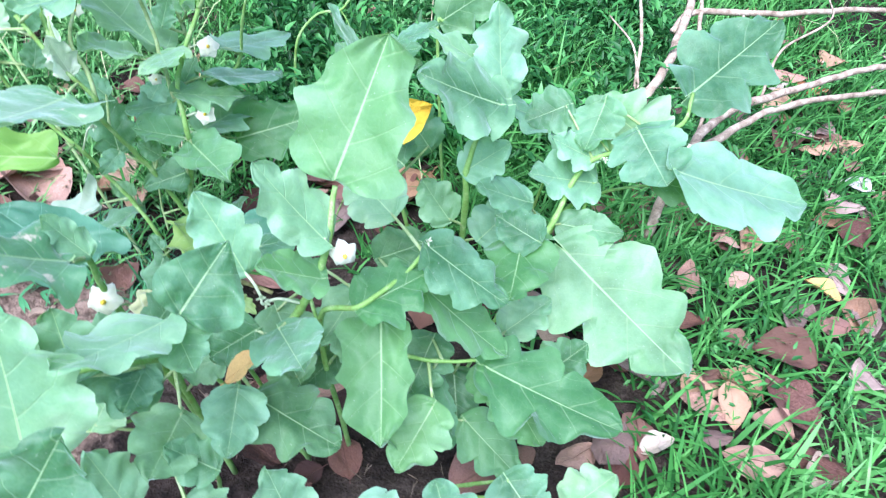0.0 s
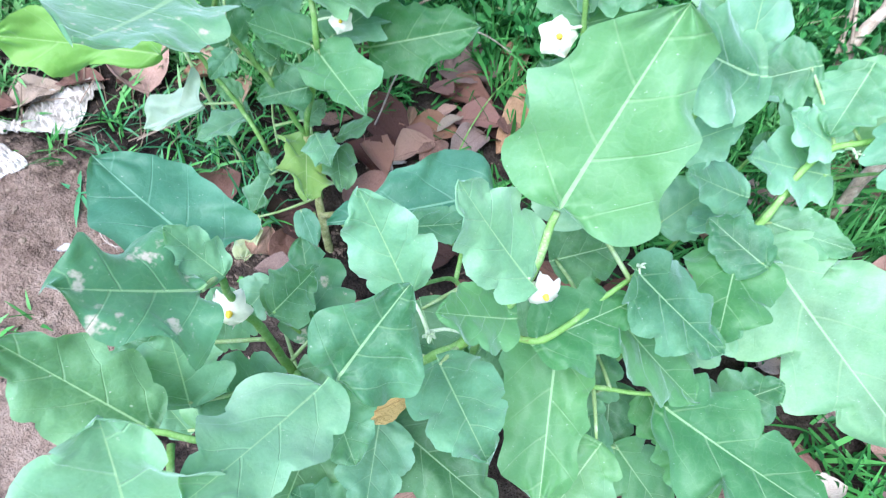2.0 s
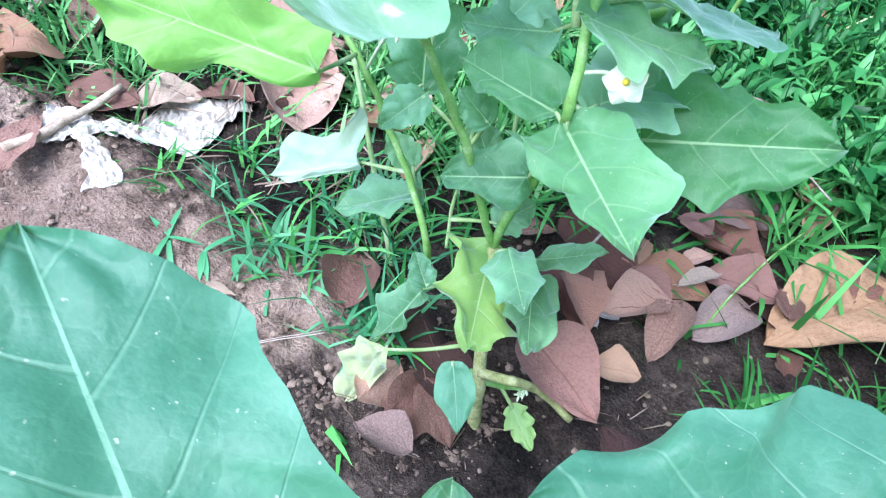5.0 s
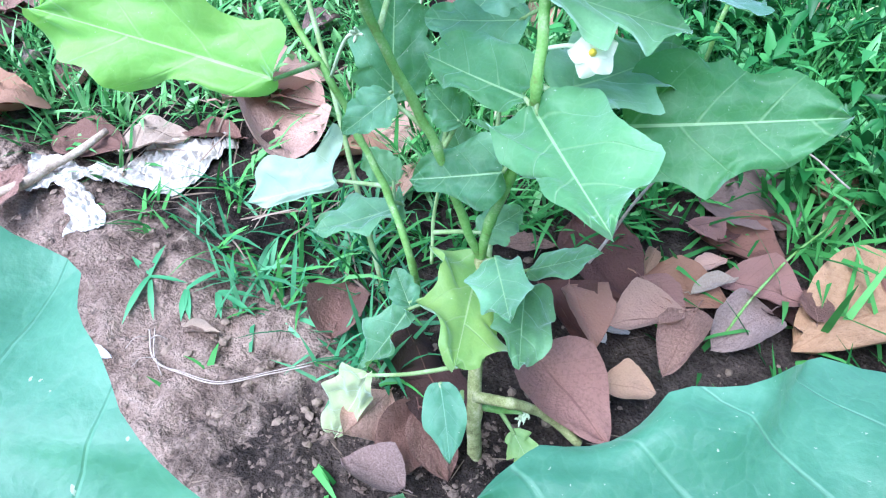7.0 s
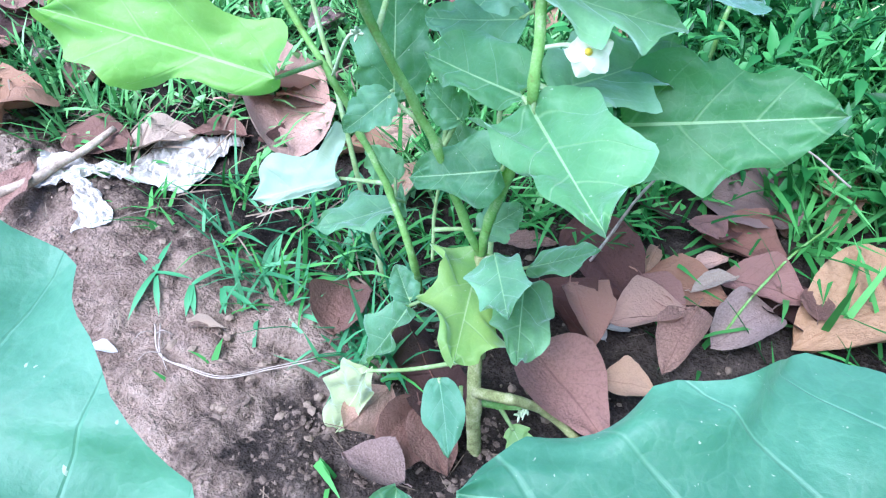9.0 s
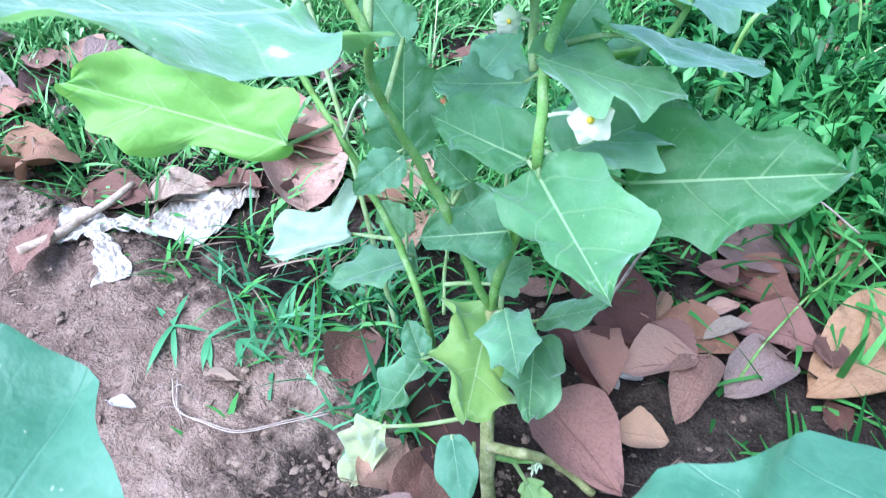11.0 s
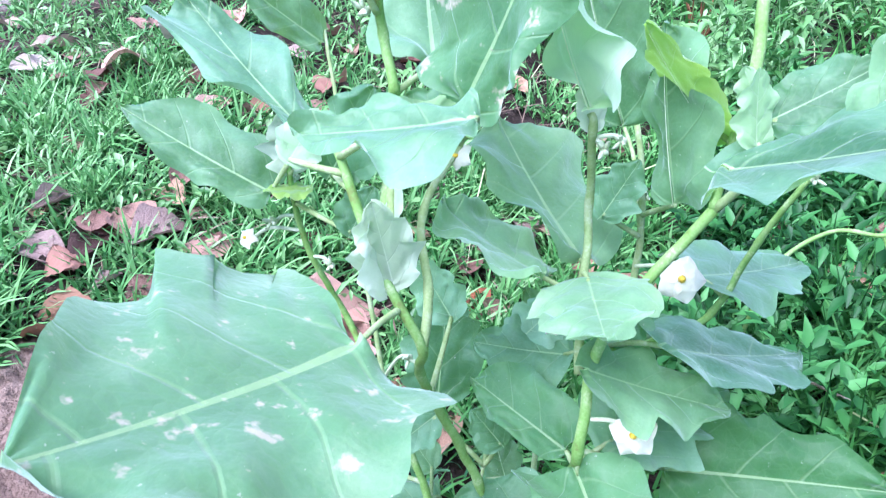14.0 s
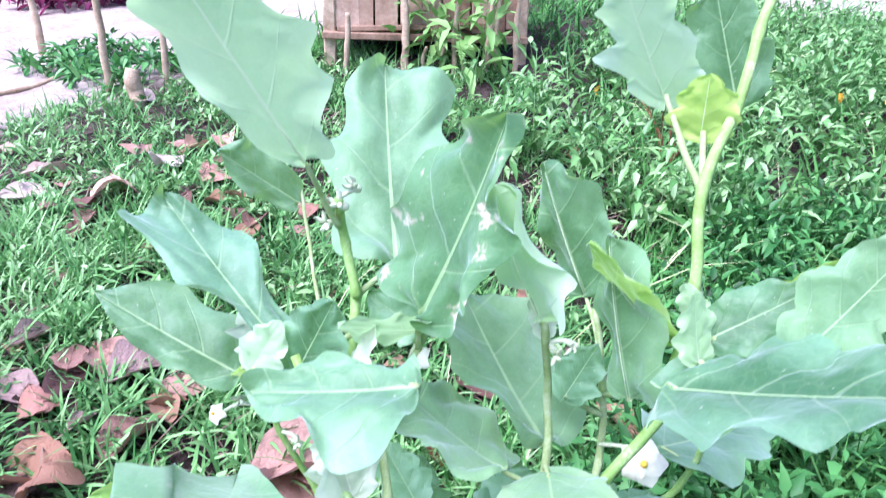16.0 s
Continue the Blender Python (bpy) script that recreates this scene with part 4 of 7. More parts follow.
leaf(plant_b, (-0.488, 0.96, 0.026), (-0.524, 0.919, -0.05), 0.048, (-0.49, -0.64, 0.59), 0.9, "-", (-0.43, 1.0, 0.05), (((-0.05, 0.96), (0.3, 0.71), (0.66, 1.00),), ((0.2, 0.25), (0.52, 0.33),)))
leaf(plant_b, (-0.477, 0.943, 0.058), (-0.503, 0.963, 0.075), 0.014, (0.31, -0.36, 0.88), 0.2, "-", (-0.43, 1.0, 0.05))
leaf(plant_b, (-0.49, 0.884, 0.006), (-0.525, 0.862, -0.1), 0.042, (0, -0.95, 0.3), 0.5, "d", (-0.408, 0.95, 0.0), (((0.2, 0.71), (0.45, 0.95), (0.87, 0.62),), ((0.3, 0.38), (0.6, 0.48),)))
leaf(plant_b, (-0.415, 0.891, 0.037), (-0.382, 0.849, -0.009), 0.022, (-0.01, -0.74, 0.67), 0.2, "o", (-0.39, 0.882, -0.029), (((0.48, 0.95),), ((0.5, 0.95),)))
leaf(plant_b, (-0.613, 0.962, 0.246), (-0.803, 0.897, 0.291), 0.06, (0.38, -0.84, 0.39), 1.4, "t", (-0.619, 1.032, 0.227), (((0.05, 0.73), (0.4, 1.00), (0.75, 0.83),), ((0.25, 0.37), (0.6, 0.87), (0.89, 0.65),)))
leaf(plant_b, (-0.561, 1.063, 0.198), (-0.586, 1.116, 0.289), 0.037, (0.51, -0.68, 0.53), 0.4, "-", (-0.59, 1.028, 0.182))
leaf(plant_b, (-0.534, 1.013, 0.225), (-0.553, 0.969, 0.208), 0.018, (0.31, -0.46, 0.83), 0.2, "-", (-0.485, 1.025, 0.182))
leaf(plant_b, (-0.382, 1.042, 0.263), (-0.328, 1.181, 0.249), 0.045, (0.23, 0.01, 0.97), 0.4, "-", (-0.398, 1.005, 0.256))
leaf(plant_b, (-0.504, 0.877, 0.414), (-0.506, 0.695, 0.484), 0.158, (0.1, 0.36, 0.93), 0.6, "h", (-0.508, 0.929, 0.409), (((-0.32, 0.84), (-0.03, 0.89), (0.17, 1.00), (0.52, 0.67)), ((0.08, 0.50), (0.44, 0.62), (0.74, 0.57), (0.96, 0.35))))
leaf(plant_b, (-0.448, 1.091, 0.386), (-0.578, 1.176, 0.453), 0.1, (0.47, 0.02, 0.88), 0.3, "-", (-0.43, 1.052, 0.392), (((0.3, 0.70), (0.85, 1.00),), ((0.2, 0.35), (0.48, 0.54), (0.68, 0.64),)))
leaf(plant_b, (-0.453, 1.029, 0.4), (-0.551, 1.039, 0.427), 0.072, (0.28, 0.3, 0.91), 0.05, "-", (-0.426, 1.044, 0.377), (((0.2, 0.62), (0.5, 0.92), (0.8, 1.00),), ((0.2, 0.66), (0.45, 0.78), (0.75, 0.62),)))
leaf(plant_b, (-0.422, 1.038, 0.404), (-0.379, 0.955, 0.423), 0.039, (-0.3, 0.06, 0.95), 0.5, "-", (-0.432, 1.054, 0.399))
leaf(plant_b, (-0.362, 1.065, 0.353), (-0.276, 1.208, 0.291), 0.048, (0.15, 0.32, 0.94), 0.4, "-", (-0.407, 1.057, 0.34))
leaf(plant_b, (-0.376, 1.207, 0.335), (-0.3, 1.401, 0.277), 0.048, (0.29, 0.17, 0.94), 0.2, "-", (-0.348, 1.204, 0.326))
leaf(plant_b, (-0.401, 1.012, 0.349), (-0.31, 1.07, 0.315), 0.034, (0.37, -0.05, 0.93), 0.5, "-")
leaf(plant_b, (-0.44, 1.038, 0.529), (-0.477, 1.03, 0.617), 0.06, (0.55, 0.78, 0.3), 0.3, "v", None, (((0.42, 0.57), (0.75, 0.33),), ((0.2, 0.83), (0.35, 0.93), (0.7, 0.60),)))
leaf(plant_b, (-0.386, 1.09, 0.455), (-0.42, 1.1, 0.575), 0.048, (0.5, 0.86, 0.08), 0.4, "-", (-0.422, 1.152, 0.408), (((0.25, 0.46), (0.55, 0.54),), ((0.2, 0.73), (0.53, 1.00), (0.85, 0.75),)))
leaf(plant_b, (-0.376, 1.104, 0.507), (-0.422, 1.062, 0.58), 0.029, (0.38, 0.68, 0.63), 0.2, "t", (-0.361, 1.095, 0.507))
leaf(plant_b, (-0.48, 1.25, 0.445), (-0.535, 1.245, 0.572), 0.06, (0.21, 0.97, 0.1), 0.7, "-", (-0.421, 1.15, 0.399), (((0.4, 0.50), (0.8, 0.40),), ((0.15, 0.67), (0.41, 1.00), (0.78, 0.83),)))
leaf(plant_b, (-0.513, 1.005, 0.524), (-0.46, 1.01, 0.668), 0.07, (-0.3, -0.86, 0.3), 0.8, "h", (-0.518, 1.01, 0.494), (((0.1, 0.43), (0.3, 0.69), (0.62, 0.71), (0.78, 0.34),), ((0, 0.86), (0.25, 1.00), (0.55, 0.94),)))
leaf(plant_b, (-0.531, 1.029, 0.495), (-0.574, 1.025, 0.513), 0.019, (0.29, -0.81, 0.52), 0.2, "-", (-0.518, 1.01, 0.494))
leaf(plant_b, (-0.57, 1.055, 0.528), (-0.68, 1.19, 0.655), 0.075, (0.49, -0.36, 0.8), 0.6, "-", (-0.575, 1.012, 0.517), (((0.2, 0.60), (0.55, 0.73), (0.9, 1.00),), ((0.15, 0.67), (0.48, 0.85), (0.84, 0.53),)))
leaf(plant_b, (-0.583, 0.975, 0.625), (-0.605, 0.907, 0.744), 0.045, (-0.58, 0.75, 0.32), 0.7, "v", None, (((0.28, 0.50), (0.55, 0.82), (0.90, 0.82)), ((0.10, 0.58), (0.30, 1.02), (0.56, 1.20), (0.85, 0.70))))
leaf(plant_b, (-0.701, 1.002, 0.406), (-0.828, 0.959, 0.468), 0.05, (0.5, -0.4, 0.75), 0.4, "-", (-0.686, 1.011, 0.434), (((0.25, 0.90), (0.6, 1.00),), ((0.2, 0.48), (0.38, 0.52), (0.64, 0.46),)))
leaf(plant_b, (-0.588, 0.961, 0.48), (-0.769, 1, 0.558), 0.048, (0.36, -0.17, 0.92), 0.7, "-", (-0.564, 0.994, 0.497), (((0.2, 0.42), (0.59, 0.81),), ((0.3, 0.25), (0.55, 0.75), (0.92, 0.96),)))
leaf(plant_b, (-0.582, 0.951, 0.478), (-0.559, 0.97, 0.537), 0.025, (0.39, -0.91, 0.14), 0.3, "-", (-0.553, 0.936, 0.479))
stem(plant_b, "stem", 0.0036, 0.0022, (-0.579, 1.052, -0.1), (-0.751, 1.179, 0.244), (-0.874, 1.27, 0.474))
leaf(plant_b, (-0.867, 1.258, 0.457), (-0.917, 1.181, 0.533), 0.047, (0.91, -0.35, 0.24), 0.4, "-", None, (((0.3, 0.64), (0.73, 0.98),), ((0.2, 0.43), (0.54, 0.62),)))
leaf(plant_b, (-0.434, 0.882, 0.569), (-0.515, 0.853, 0.551), 0.047, (-0.12, -0.25, 0.96), 0.3, "-", (-0.564, 0.939, 0.497), (((0.3, 0.43), (0.7, 0.43),), ((0.34, 1.00), (0.75, 0.43),)))
leaf(plant_b, (-0.517, 1.023, 0.503), (-0.539, 0.95, 0.534), 0.023, (-0.58, 0.46, 0.67), 0.3, "v", (-0.518, 1.01, 0.494))
leaf(plant_b, (-0.516, 0.93, 0.426), (-0.526, 0.923, 0.484), 0.021, (0.74, -0.66, 0.06), 0.4, "w")
leaf(plant_b, (-0.349, 1.034, 0.513), (-0.229, 0.979, 0.589), 0.046, (-0.56, -0.08, 0.82), 0.4, "-", (-0.326, 1.08, 0.503))
leaf(plant_b, (-0.29, 1.05, 0.55), (-0.252, 1.062, 0.629), 0.026, (-0.48, -0.8, 0.35), 0.3, "-", (-0.309, 1.073, 0.515))
leaf(plant_b, (-0.338, 1.066, 0.537), (-0.291, 1.089, 0.576), 0.02, (-0.1, -0.8, 0.6), 0.1, "-", (-0.319, 1.077, 0.508))
leaf(plant_b, (-0.316, 1.119, 0.516), (-0.261, 1.15, 0.586), 0.028, (-0.63, 0.76, 0.16), 0.2, "t", (-0.323, 1.079, 0.505))
leaf(plant_b, (-0.416, 1.171, 0.66), (-0.445, 1.121, 0.748), 0.032, (0.1, 0.85, 0.52), 0.6, "v")
leaf(plant_b, (-0.383, 1.155, 0.64), (-0.383, 1.15, 0.681), 0.021, (-0.14, 0.98, 0.11), 0.3, "t")
leaf(plant_b, (-0.376, 1.23, 0.654), (-0.409, 1.23, 0.743), 0.03, (0.35, -0.93, 0.13), 0.4, "-", (-0.365, 1.161, 0.656))
leaf(plant_b, (-0.451, 1.098, 0.28), (-0.53, 1.073, 0.274), 0.036, (0.03, -0.35, 0.94), 0.3, "-", (-0.392, 1.1, 0.317))
leaf(plant_e, (0.178, 0.733, 0.293), (0.119, 0.778, 0.303), 0.031, (-0.3, -0.4, 0.86), 0.3, "-", (0.203, 0.835, 0.201))
leaf(plant_d, (0.242, 1.007, 0.352), (0.179, 0.999, 0.325), 0.039, (-0.23, -0.65, 0.72), 0.4, "-", (0.286, 0.925, 0.298))
leaf(plant_d, (0.296, 0.96, 0.318), (0.247, 0.938, 0.281), 0.03, (-0.32, -0.56, 0.76), 0.3, "-", (0.312, 0.93, 0.31))
leaf(plant_d, (0.302, 0.995, 0.366), (0.267, 0.926, 0.321), 0.04, (-0.35, -0.38, 0.85), 0.4, "-", (0.388, 0.966, 0.325))
stem(plant_e, "stem", 0.0036, 0.0022, (0.151, 0.943, -0.1), (0.196, 0.963, 0.116), (0.228, 0.977, 0.26))
leaf(plant_e, (0.228, 0.977, 0.26), (0.235, 0.908, 0.261), 0.025, (-0.34, -0.02, 0.94), 0.4, "-")
leaf(plant_e, (0.201, 0.884, 0.21), (0.132, 0.837, 0.205), 0.03, (-0.11, 0.05, 0.99), 0.4, "-", (0.177, 0.853, 0.262))
leaf(plant_a, (-0.207, 0.695, 0.303), (-0.127, 0.7, 0.328), 0.025, (-0.3, -0.02, 0.95), 0.2, "-", (-0.144, 0.685, 0.294))
leaf(plant_a, (0.03, 0.624, 0.125), (0.06, 0.517, 0.1), 0.034, (0.53, -0.05, 0.84), 0.3, "-", (0.04, 0.615, 0.167))
leaf(plant_a, (0.103, 0.635, 0.13), (0.136, 0.584, 0.106), 0.029, (-0.1, -0.47, 0.88), 0.3, "g", (0.103, 0.619, 0.168))
leaf(plant_a, (-0.088, 0.607, 0.239), (-0.049, 0.559, 0.23), 0.025, (-0.1, -0.27, 0.96), 0.3, "-", (-0.112, 0.601, 0.213))
leaf(plant_e, (-0.062, 0.881, 0.458), (-0.118, 0.954, 0.475), 0.028, (-0.17, -0.34, 0.93), 0.3, "-", (-0.061, 0.868, 0.458))
leaf(plant_e, (-0.059, 0.877, 0.455), (0.007, 0.885, 0.483), 0.025, (-0.34, -0.32, 0.88), 0.2, "-")
leaf(plant_e, (-0.063, 0.866, 0.485), (-0.125, 0.926, 0.543), 0.031, (0.79, 0.56, 0.26), 0.2, "-")
leaf(plant_e, (-0.063, 0.88, 0.495), (0.007, 0.861, 0.516), 0.022, (-0.37, -0.57, 0.74), 0.5, "-", (-0.066, 0.865, 0.49))
leaf(plant_e, (-0.031, 0.986, 0.465), (0.028, 0.991, 0.493), 0.02, (-0.4, -0.21, 0.89), 0.2, "-", (-0.06, 0.87, 0.449))
leaf(plant_e, (-0.026, 0.878, 0.321), (-0.093, 0.943, 0.347), 0.047, (-0.18, -0.52, 0.84), 0.2, "-", (-0.034, 0.881, 0.283))
stem(plant_a, "stem", 0.0036, 0.0022, (-0.163, 0.612, -0.1), (-0.262, 0.606, 0.103), (-0.333, 0.601, 0.239))
leaf(plant_a, (-0.333, 0.601, 0.239), (-0.289, 0.627, 0.297), 0.031, (-0.33, -0.74, 0.58), 0.3, "-")
leaf(plant_a, (-0.177, 0.633, 0.244), (-0.141, 0.57, 0.219), 0.039, (0.1, -0.32, 0.94), 0.3, "-", (-0.142, 0.648, 0.272))
leaf(plant_a, (-0.143, 0.561, 0.195), (-0.172, 0.596, 0.233), 0.031, (0.25, -0.62, 0.75), 0.4, "-", (-0.162, 0.573, 0.194))
leaf(plant_a, (-0.074, 0.667, 0.251), (-0.114, 0.591, 0.227), 0.032, (0.12, -0.36, 0.93), 0.3, "-", (-0.144, 0.685, 0.294))
leaf(plant_a, (0.033, 0.657, 0.165), (0.001, 0.586, 0.132), 0.04, (0.06, -0.45, 0.89), 0.5, "-", (0.048, 0.616, 0.167))
leaf(plant_a, (0.067, 0.654, 0.088), (0.074, 0.592, 0.049), 0.038, (-0.04, -0.53, 0.85), 0.4, "-", (0.072, 0.617, 0.167))
leaf(plant_a, (-0.044, 0.698, 0.285), (0.033, 0.733, 0.293), 0.035, (0.11, -0.46, 0.88), 0.3, "-", (-0.016, 0.618, 0.323))
leaf(plant_a, (-0.026, 0.709, 0.356), (-0.086, 0.764, 0.388), 0.04, (-0.03, -0.52, 0.85), 0.3, "-", (0.018, 0.643, 0.35))
leaf(plant_g, (-0.36, 0.588, 0.255), (-0.407, 0.548, 0.24), 0.033, (0.27, -0.58, 0.77), 0.3, "-", (-0.318, 0.555, 0.257))
leaf(plant_g, (-0.376, 0.481, 0.197), (-0.349, 0.522, 0.242), 0.03, (0.09, -0.76, 0.64), 0.3, "-", (-0.314, 0.506, 0.145))
leaf(plant_g, (-0.245, 0.576, 0.211), (-0.296, 0.55, 0.212), 0.026, (0.27, -0.49, 0.83), 0.3, "-", (-0.286, 0.544, 0.184))
leaf(plant_a, (0.144, 0.7, 0.137), (0.216, 0.748, 0.16), 0.033, (-0.03, -0.39, 0.92), 0.4, "-", (0.103, 0.619, 0.168))
leaf(plant_a, (0.203, 0.654, 0.087), (0.266, 0.676, 0.14), 0.038, (-0.43, -0.54, 0.72), 0.5, "-", (0.103, 0.619, 0.168))
leaf(plant_d, (0.268, 0.839, 0.141), (0.227, 0.782, 0.108), 0.036, (-0.04, -0.48, 0.88), 0.3, "-", (0.224, 0.849, 0.137))
leaf(plant_e, (0.017, 0.954, 0.299), (-0.028, 0.98, 0.358), 0.039, (0.15, -0.86, 0.49), 0.3, "-", (-0.034, 0.881, 0.283))
leaf(plant_e, (0.053, 0.859, 0.224), (0.008, 0.886, 0.283), 0.034, (0.33, -0.74, 0.58), 0.3, "-", (0.078, 0.872, 0.201))
leaf(plant_e, (0.11, 0.87, 0.177), (0.166, 0.908, 0.218), 0.04, (-0.07, -0.69, 0.72), 0.3, "-", (0.078, 0.88, 0.158))
leaf(plant_a, (-0.104, 0.629, 0.158), (-0.146, 0.576, 0.148), 0.029, (0.05, -0.22, 0.97), 0.3, "-", (-0.11, 0.605, 0.168))
leaf(plant_a, (0.01, 0.597, 0.083), (-0.023, 0.538, 0.069), 0.031, (-0.1, -0.18, 0.98), 0.3, "-", (-0.042, 0.608, 0.078))
leaf(plant_g, (-0.384, 0.692, 0.139), (-0.409, 0.636, 0.126), 0.028, (0.14, -0.28, 0.95), 0.3, "-", (-0.311, 0.577, 0.12))
leaf(plant_g, (-0.428, 0.523, 0.268), (-0.446, 0.481, 0.264), 0.026, (0.4, -0.25, 0.88), 0.3, "-", (-0.319, 0.554, 0.269))
leaf(plant_g, (-0.392, 0.475, 0.186), (-0.424, 0.495, 0.225), 0.019, (0.57, -0.43, 0.7), 0.2, "-", (-0.311, 0.507, 0.186))
leaf(plant_b, (-0.526, 1.023, 0.335), (-0.569, 1.035, 0.369), 0.02, (0.44, -0.51, 0.74), 0.3, "-", (-0.502, 0.958, 0.316))
leaf(plant_b, (-0.496, 1.095, 0.275), (-0.472, 1.134, 0.313), 0.026, (-0.07, -0.66, 0.74), 0.3, "-", (-0.485, 1.025, 0.182))
leaf(plant_b, (-0.39, 1.142, 0.293), (-0.366, 1.17, 0.311), 0.018, (0.05, -0.6, 0.8), 0.2, "-", (-0.383, 1.129, 0.306))
leaf(plant_b, (-0.475, 1.034, 0.209), (-0.506, 1.033, 0.234), 0.018, (0.54, -0.55, 0.64), 0.2, "-", (-0.485, 1.025, 0.182))
leaf(plant_b, (-0.404, 1.061, 0.343), (-0.388, 1.092, 0.375), 0.019, (-0.11, -0.68, 0.73), 0.3, "-")
leaf(plant_b, (-0.614, 1.004, 0.395), (-0.607, 1.026, 0.43), 0.019, (0.48, -0.78, 0.4), 0.3, "-", (-0.69, 1.02, 0.392))
leaf(plant_b, (-0.447, 1.127, 0.412), (-0.431, 1.148, 0.457), 0.02, (-0.05, -0.9, 0.43), 0.4, "-", (-0.42, 1.148, 0.39))
leaf(plant_b, (-0.469, 1.041, 0.159), (-0.504, 1.073, 0.179), 0.02, (0.1, -0.42, 0.9), 0.2, "-", (-0.487, 1.024, 0.16))
leaf(plant_b, (-0.446, 1.037, 0.086), (-0.419, 1.07, 0.103), 0.02, (0.01, -0.47, 0.89), 0.2, "-", (-0.491, 1.017, 0.083))
leaf(plant_b, (-0.567, 1.065, 0.086), (-0.606, 1.072, 0.112), 0.019, (0.46, -0.4, 0.79), 0.2, "-", (-0.538, 1.018, 0.089))
stem(plant_b, "stem", 0.0036, 0.0022, (-0.429, 1.018, -0.1), (-0.471, 1.117, 0.094), (-0.5, 1.187, 0.224))
leaf(plant_b, (-0.5, 1.187, 0.224), (-0.534, 1.186, 0.27), 0.019, (0.55, -0.73, 0.4), 0.2, "-")
leaf(plant_g, (-0.298, 0.379, 0.194), (-0.329, 0.4, 0.275), 0.032, (0.77, -0.49, 0.42), 0.3, "-", (-0.314, 0.506, 0.145))
leaf(plant_g, (-0.235, 0.384, 0.2), (-0.178, 0.337, 0.209), 0.033, (-0.21, -0.06, 0.98), 0.3, "-", (-0.311, 0.507, 0.186))
stem(plant_a, "stem", 0.0036, 0.0022, (-0.078, 0.523, -0.1), (-0.102, 0.438, 0.059), (-0.119, 0.377, 0.165))
leaf(plant_a, (-0.119, 0.377, 0.165), (-0.148, 0.411, 0.23), 0.033, (0.38, -0.74, 0.55), 0.3, "-")
stem(plant_a, "stem", 0.0036, 0.0022, (-0.047, 0.528, -0.1), (-0.044, 0.448, 0.069), (-0.042, 0.391, 0.182))
leaf(plant_a, (-0.042, 0.391, 0.182), (0.012, 0.348, 0.195), 0.034, (-0.33, -0.13, 0.93), 0.4, "-")
stem(plant_a, "stem", 0.0036, 0.0022, (0.024, 0.558, -0.1), (0.09, 0.504, 0.031), (0.136, 0.465, 0.118))
leaf(plant_a, (0.136, 0.465, 0.118), (0.175, 0.403, 0.11), 0.038, (-0.24, -0.26, 0.93), 0.4, "-")
stem(plant_a, "stem", 0.0036, 0.0022, (0.06, 0.556, -0.1), (0.157, 0.501, -0.007), (0.226, 0.461, 0.055))
leaf(plant_a, (0.226, 0.461, 0.055), (0.28, 0.482, 0.109), 0.036, (-0.5, -0.5, 0.71), 0.4, "-")
stem(plant_g, "stem", 0.0036, 0.0022, (-0.262, 0.494, -0.1), (-0.229, 0.445, 0.097), (-0.205, 0.41, 0.229))
leaf(plant_g, (-0.205, 0.41, 0.229), (-0.254, 0.416, 0.264), 0.026, (0.51, -0.37, 0.78), 0.2, "-")
stem(plant_a, "stem", 0.0036, 0.0022, (-0.005, 0.522, -0.1), (0.035, 0.436, 0.042), (0.063, 0.375, 0.136))
leaf(plant_a, (0.063, 0.375, 0.136), (0.041, 0.414, 0.208), 0.042, (0.13, -0.85, 0.51), 0.3, "-")
leaf(plant_b, (-0.518, 0.925, 0.421), (-0.53, 0.928, 0.475), 0.018, (0.97, -0.1, 0.22), 0.2, "w")
stem(plant_b, "stem", 0.0032, 0.0022, (-0.518, 0.930, 0.422), (-0.526, 0.942, 0.447), (-0.536, 0.957, 0.472), (-0.538, 0.965, 0.495))
leaf(plant_b, (-0.527, 0.944, 0.450), (-0.537, 0.963, 0.492), 0.013, (-0.55, -0.80, 0.2), 0.2, "w")
leaf(plant_b, (-0.523, 0.937, 0.436), (-0.551, 0.945, 0.462), 0.012, (0.3, -0.85, 0.4), 0.2, "w")
leaf(plant_b, (-0.538, 0.965, 0.493), (-0.528, 0.975, 0.53), 0.011, (-0.5, -0.85, 0.1), 0.2, "w")
leaf(plant_b, (-0.685, 1.014, 0.428), (-0.701, 1.024, 0.474), 0.020, (0.45, -0.85, 0.2), 0.9, "w", (-0.686, 1.012, 0.424))
leaf(plant_b, (-0.671, 1.018, 0.411), (-0.699, 0.992, 0.413), 0.016, (0.1, 0.15, 0.98), 0.3, "t", (-0.689, 1.018, 0.398))
leaf(plant_b, (-0.440, 1.050, 0.512), (-0.452, 1.052, 0.545), 0.009, (0.5, -0.8, 0.3), 0.2, "w")
leaf(plant_b, (-0.35, 1.089, 0.534), (-0.364, 1.085, 0.559), 0.01, (-0.01, 0.99, 0.15), 0.2, "v", (-0.36, 1.096, 0.527))
leaf(plant_b, (-0.342, 1.056, 0.523), (-0.352, 1.059, 0.566), 0.013, (0.69, -0.69, 0.21), 0.2, "v", (-0.323, 1.079, 0.505))
leaf(plant_b, (-0.603, 0.934, 0.487), (-0.59, 0.951, 0.52), 0.015, (0.38, -0.87, 0.3), 0.2, "v", (-0.558, 0.937, 0.488))
flower(plant_a, (-0.068, 0.572, 0.408), .016, "open", (-0.089, 0.571, 0.414))
flower(plant_g, (-0.324, 0.521, 0.377), .018, "open", (-0.324, 0.531, 0.378))
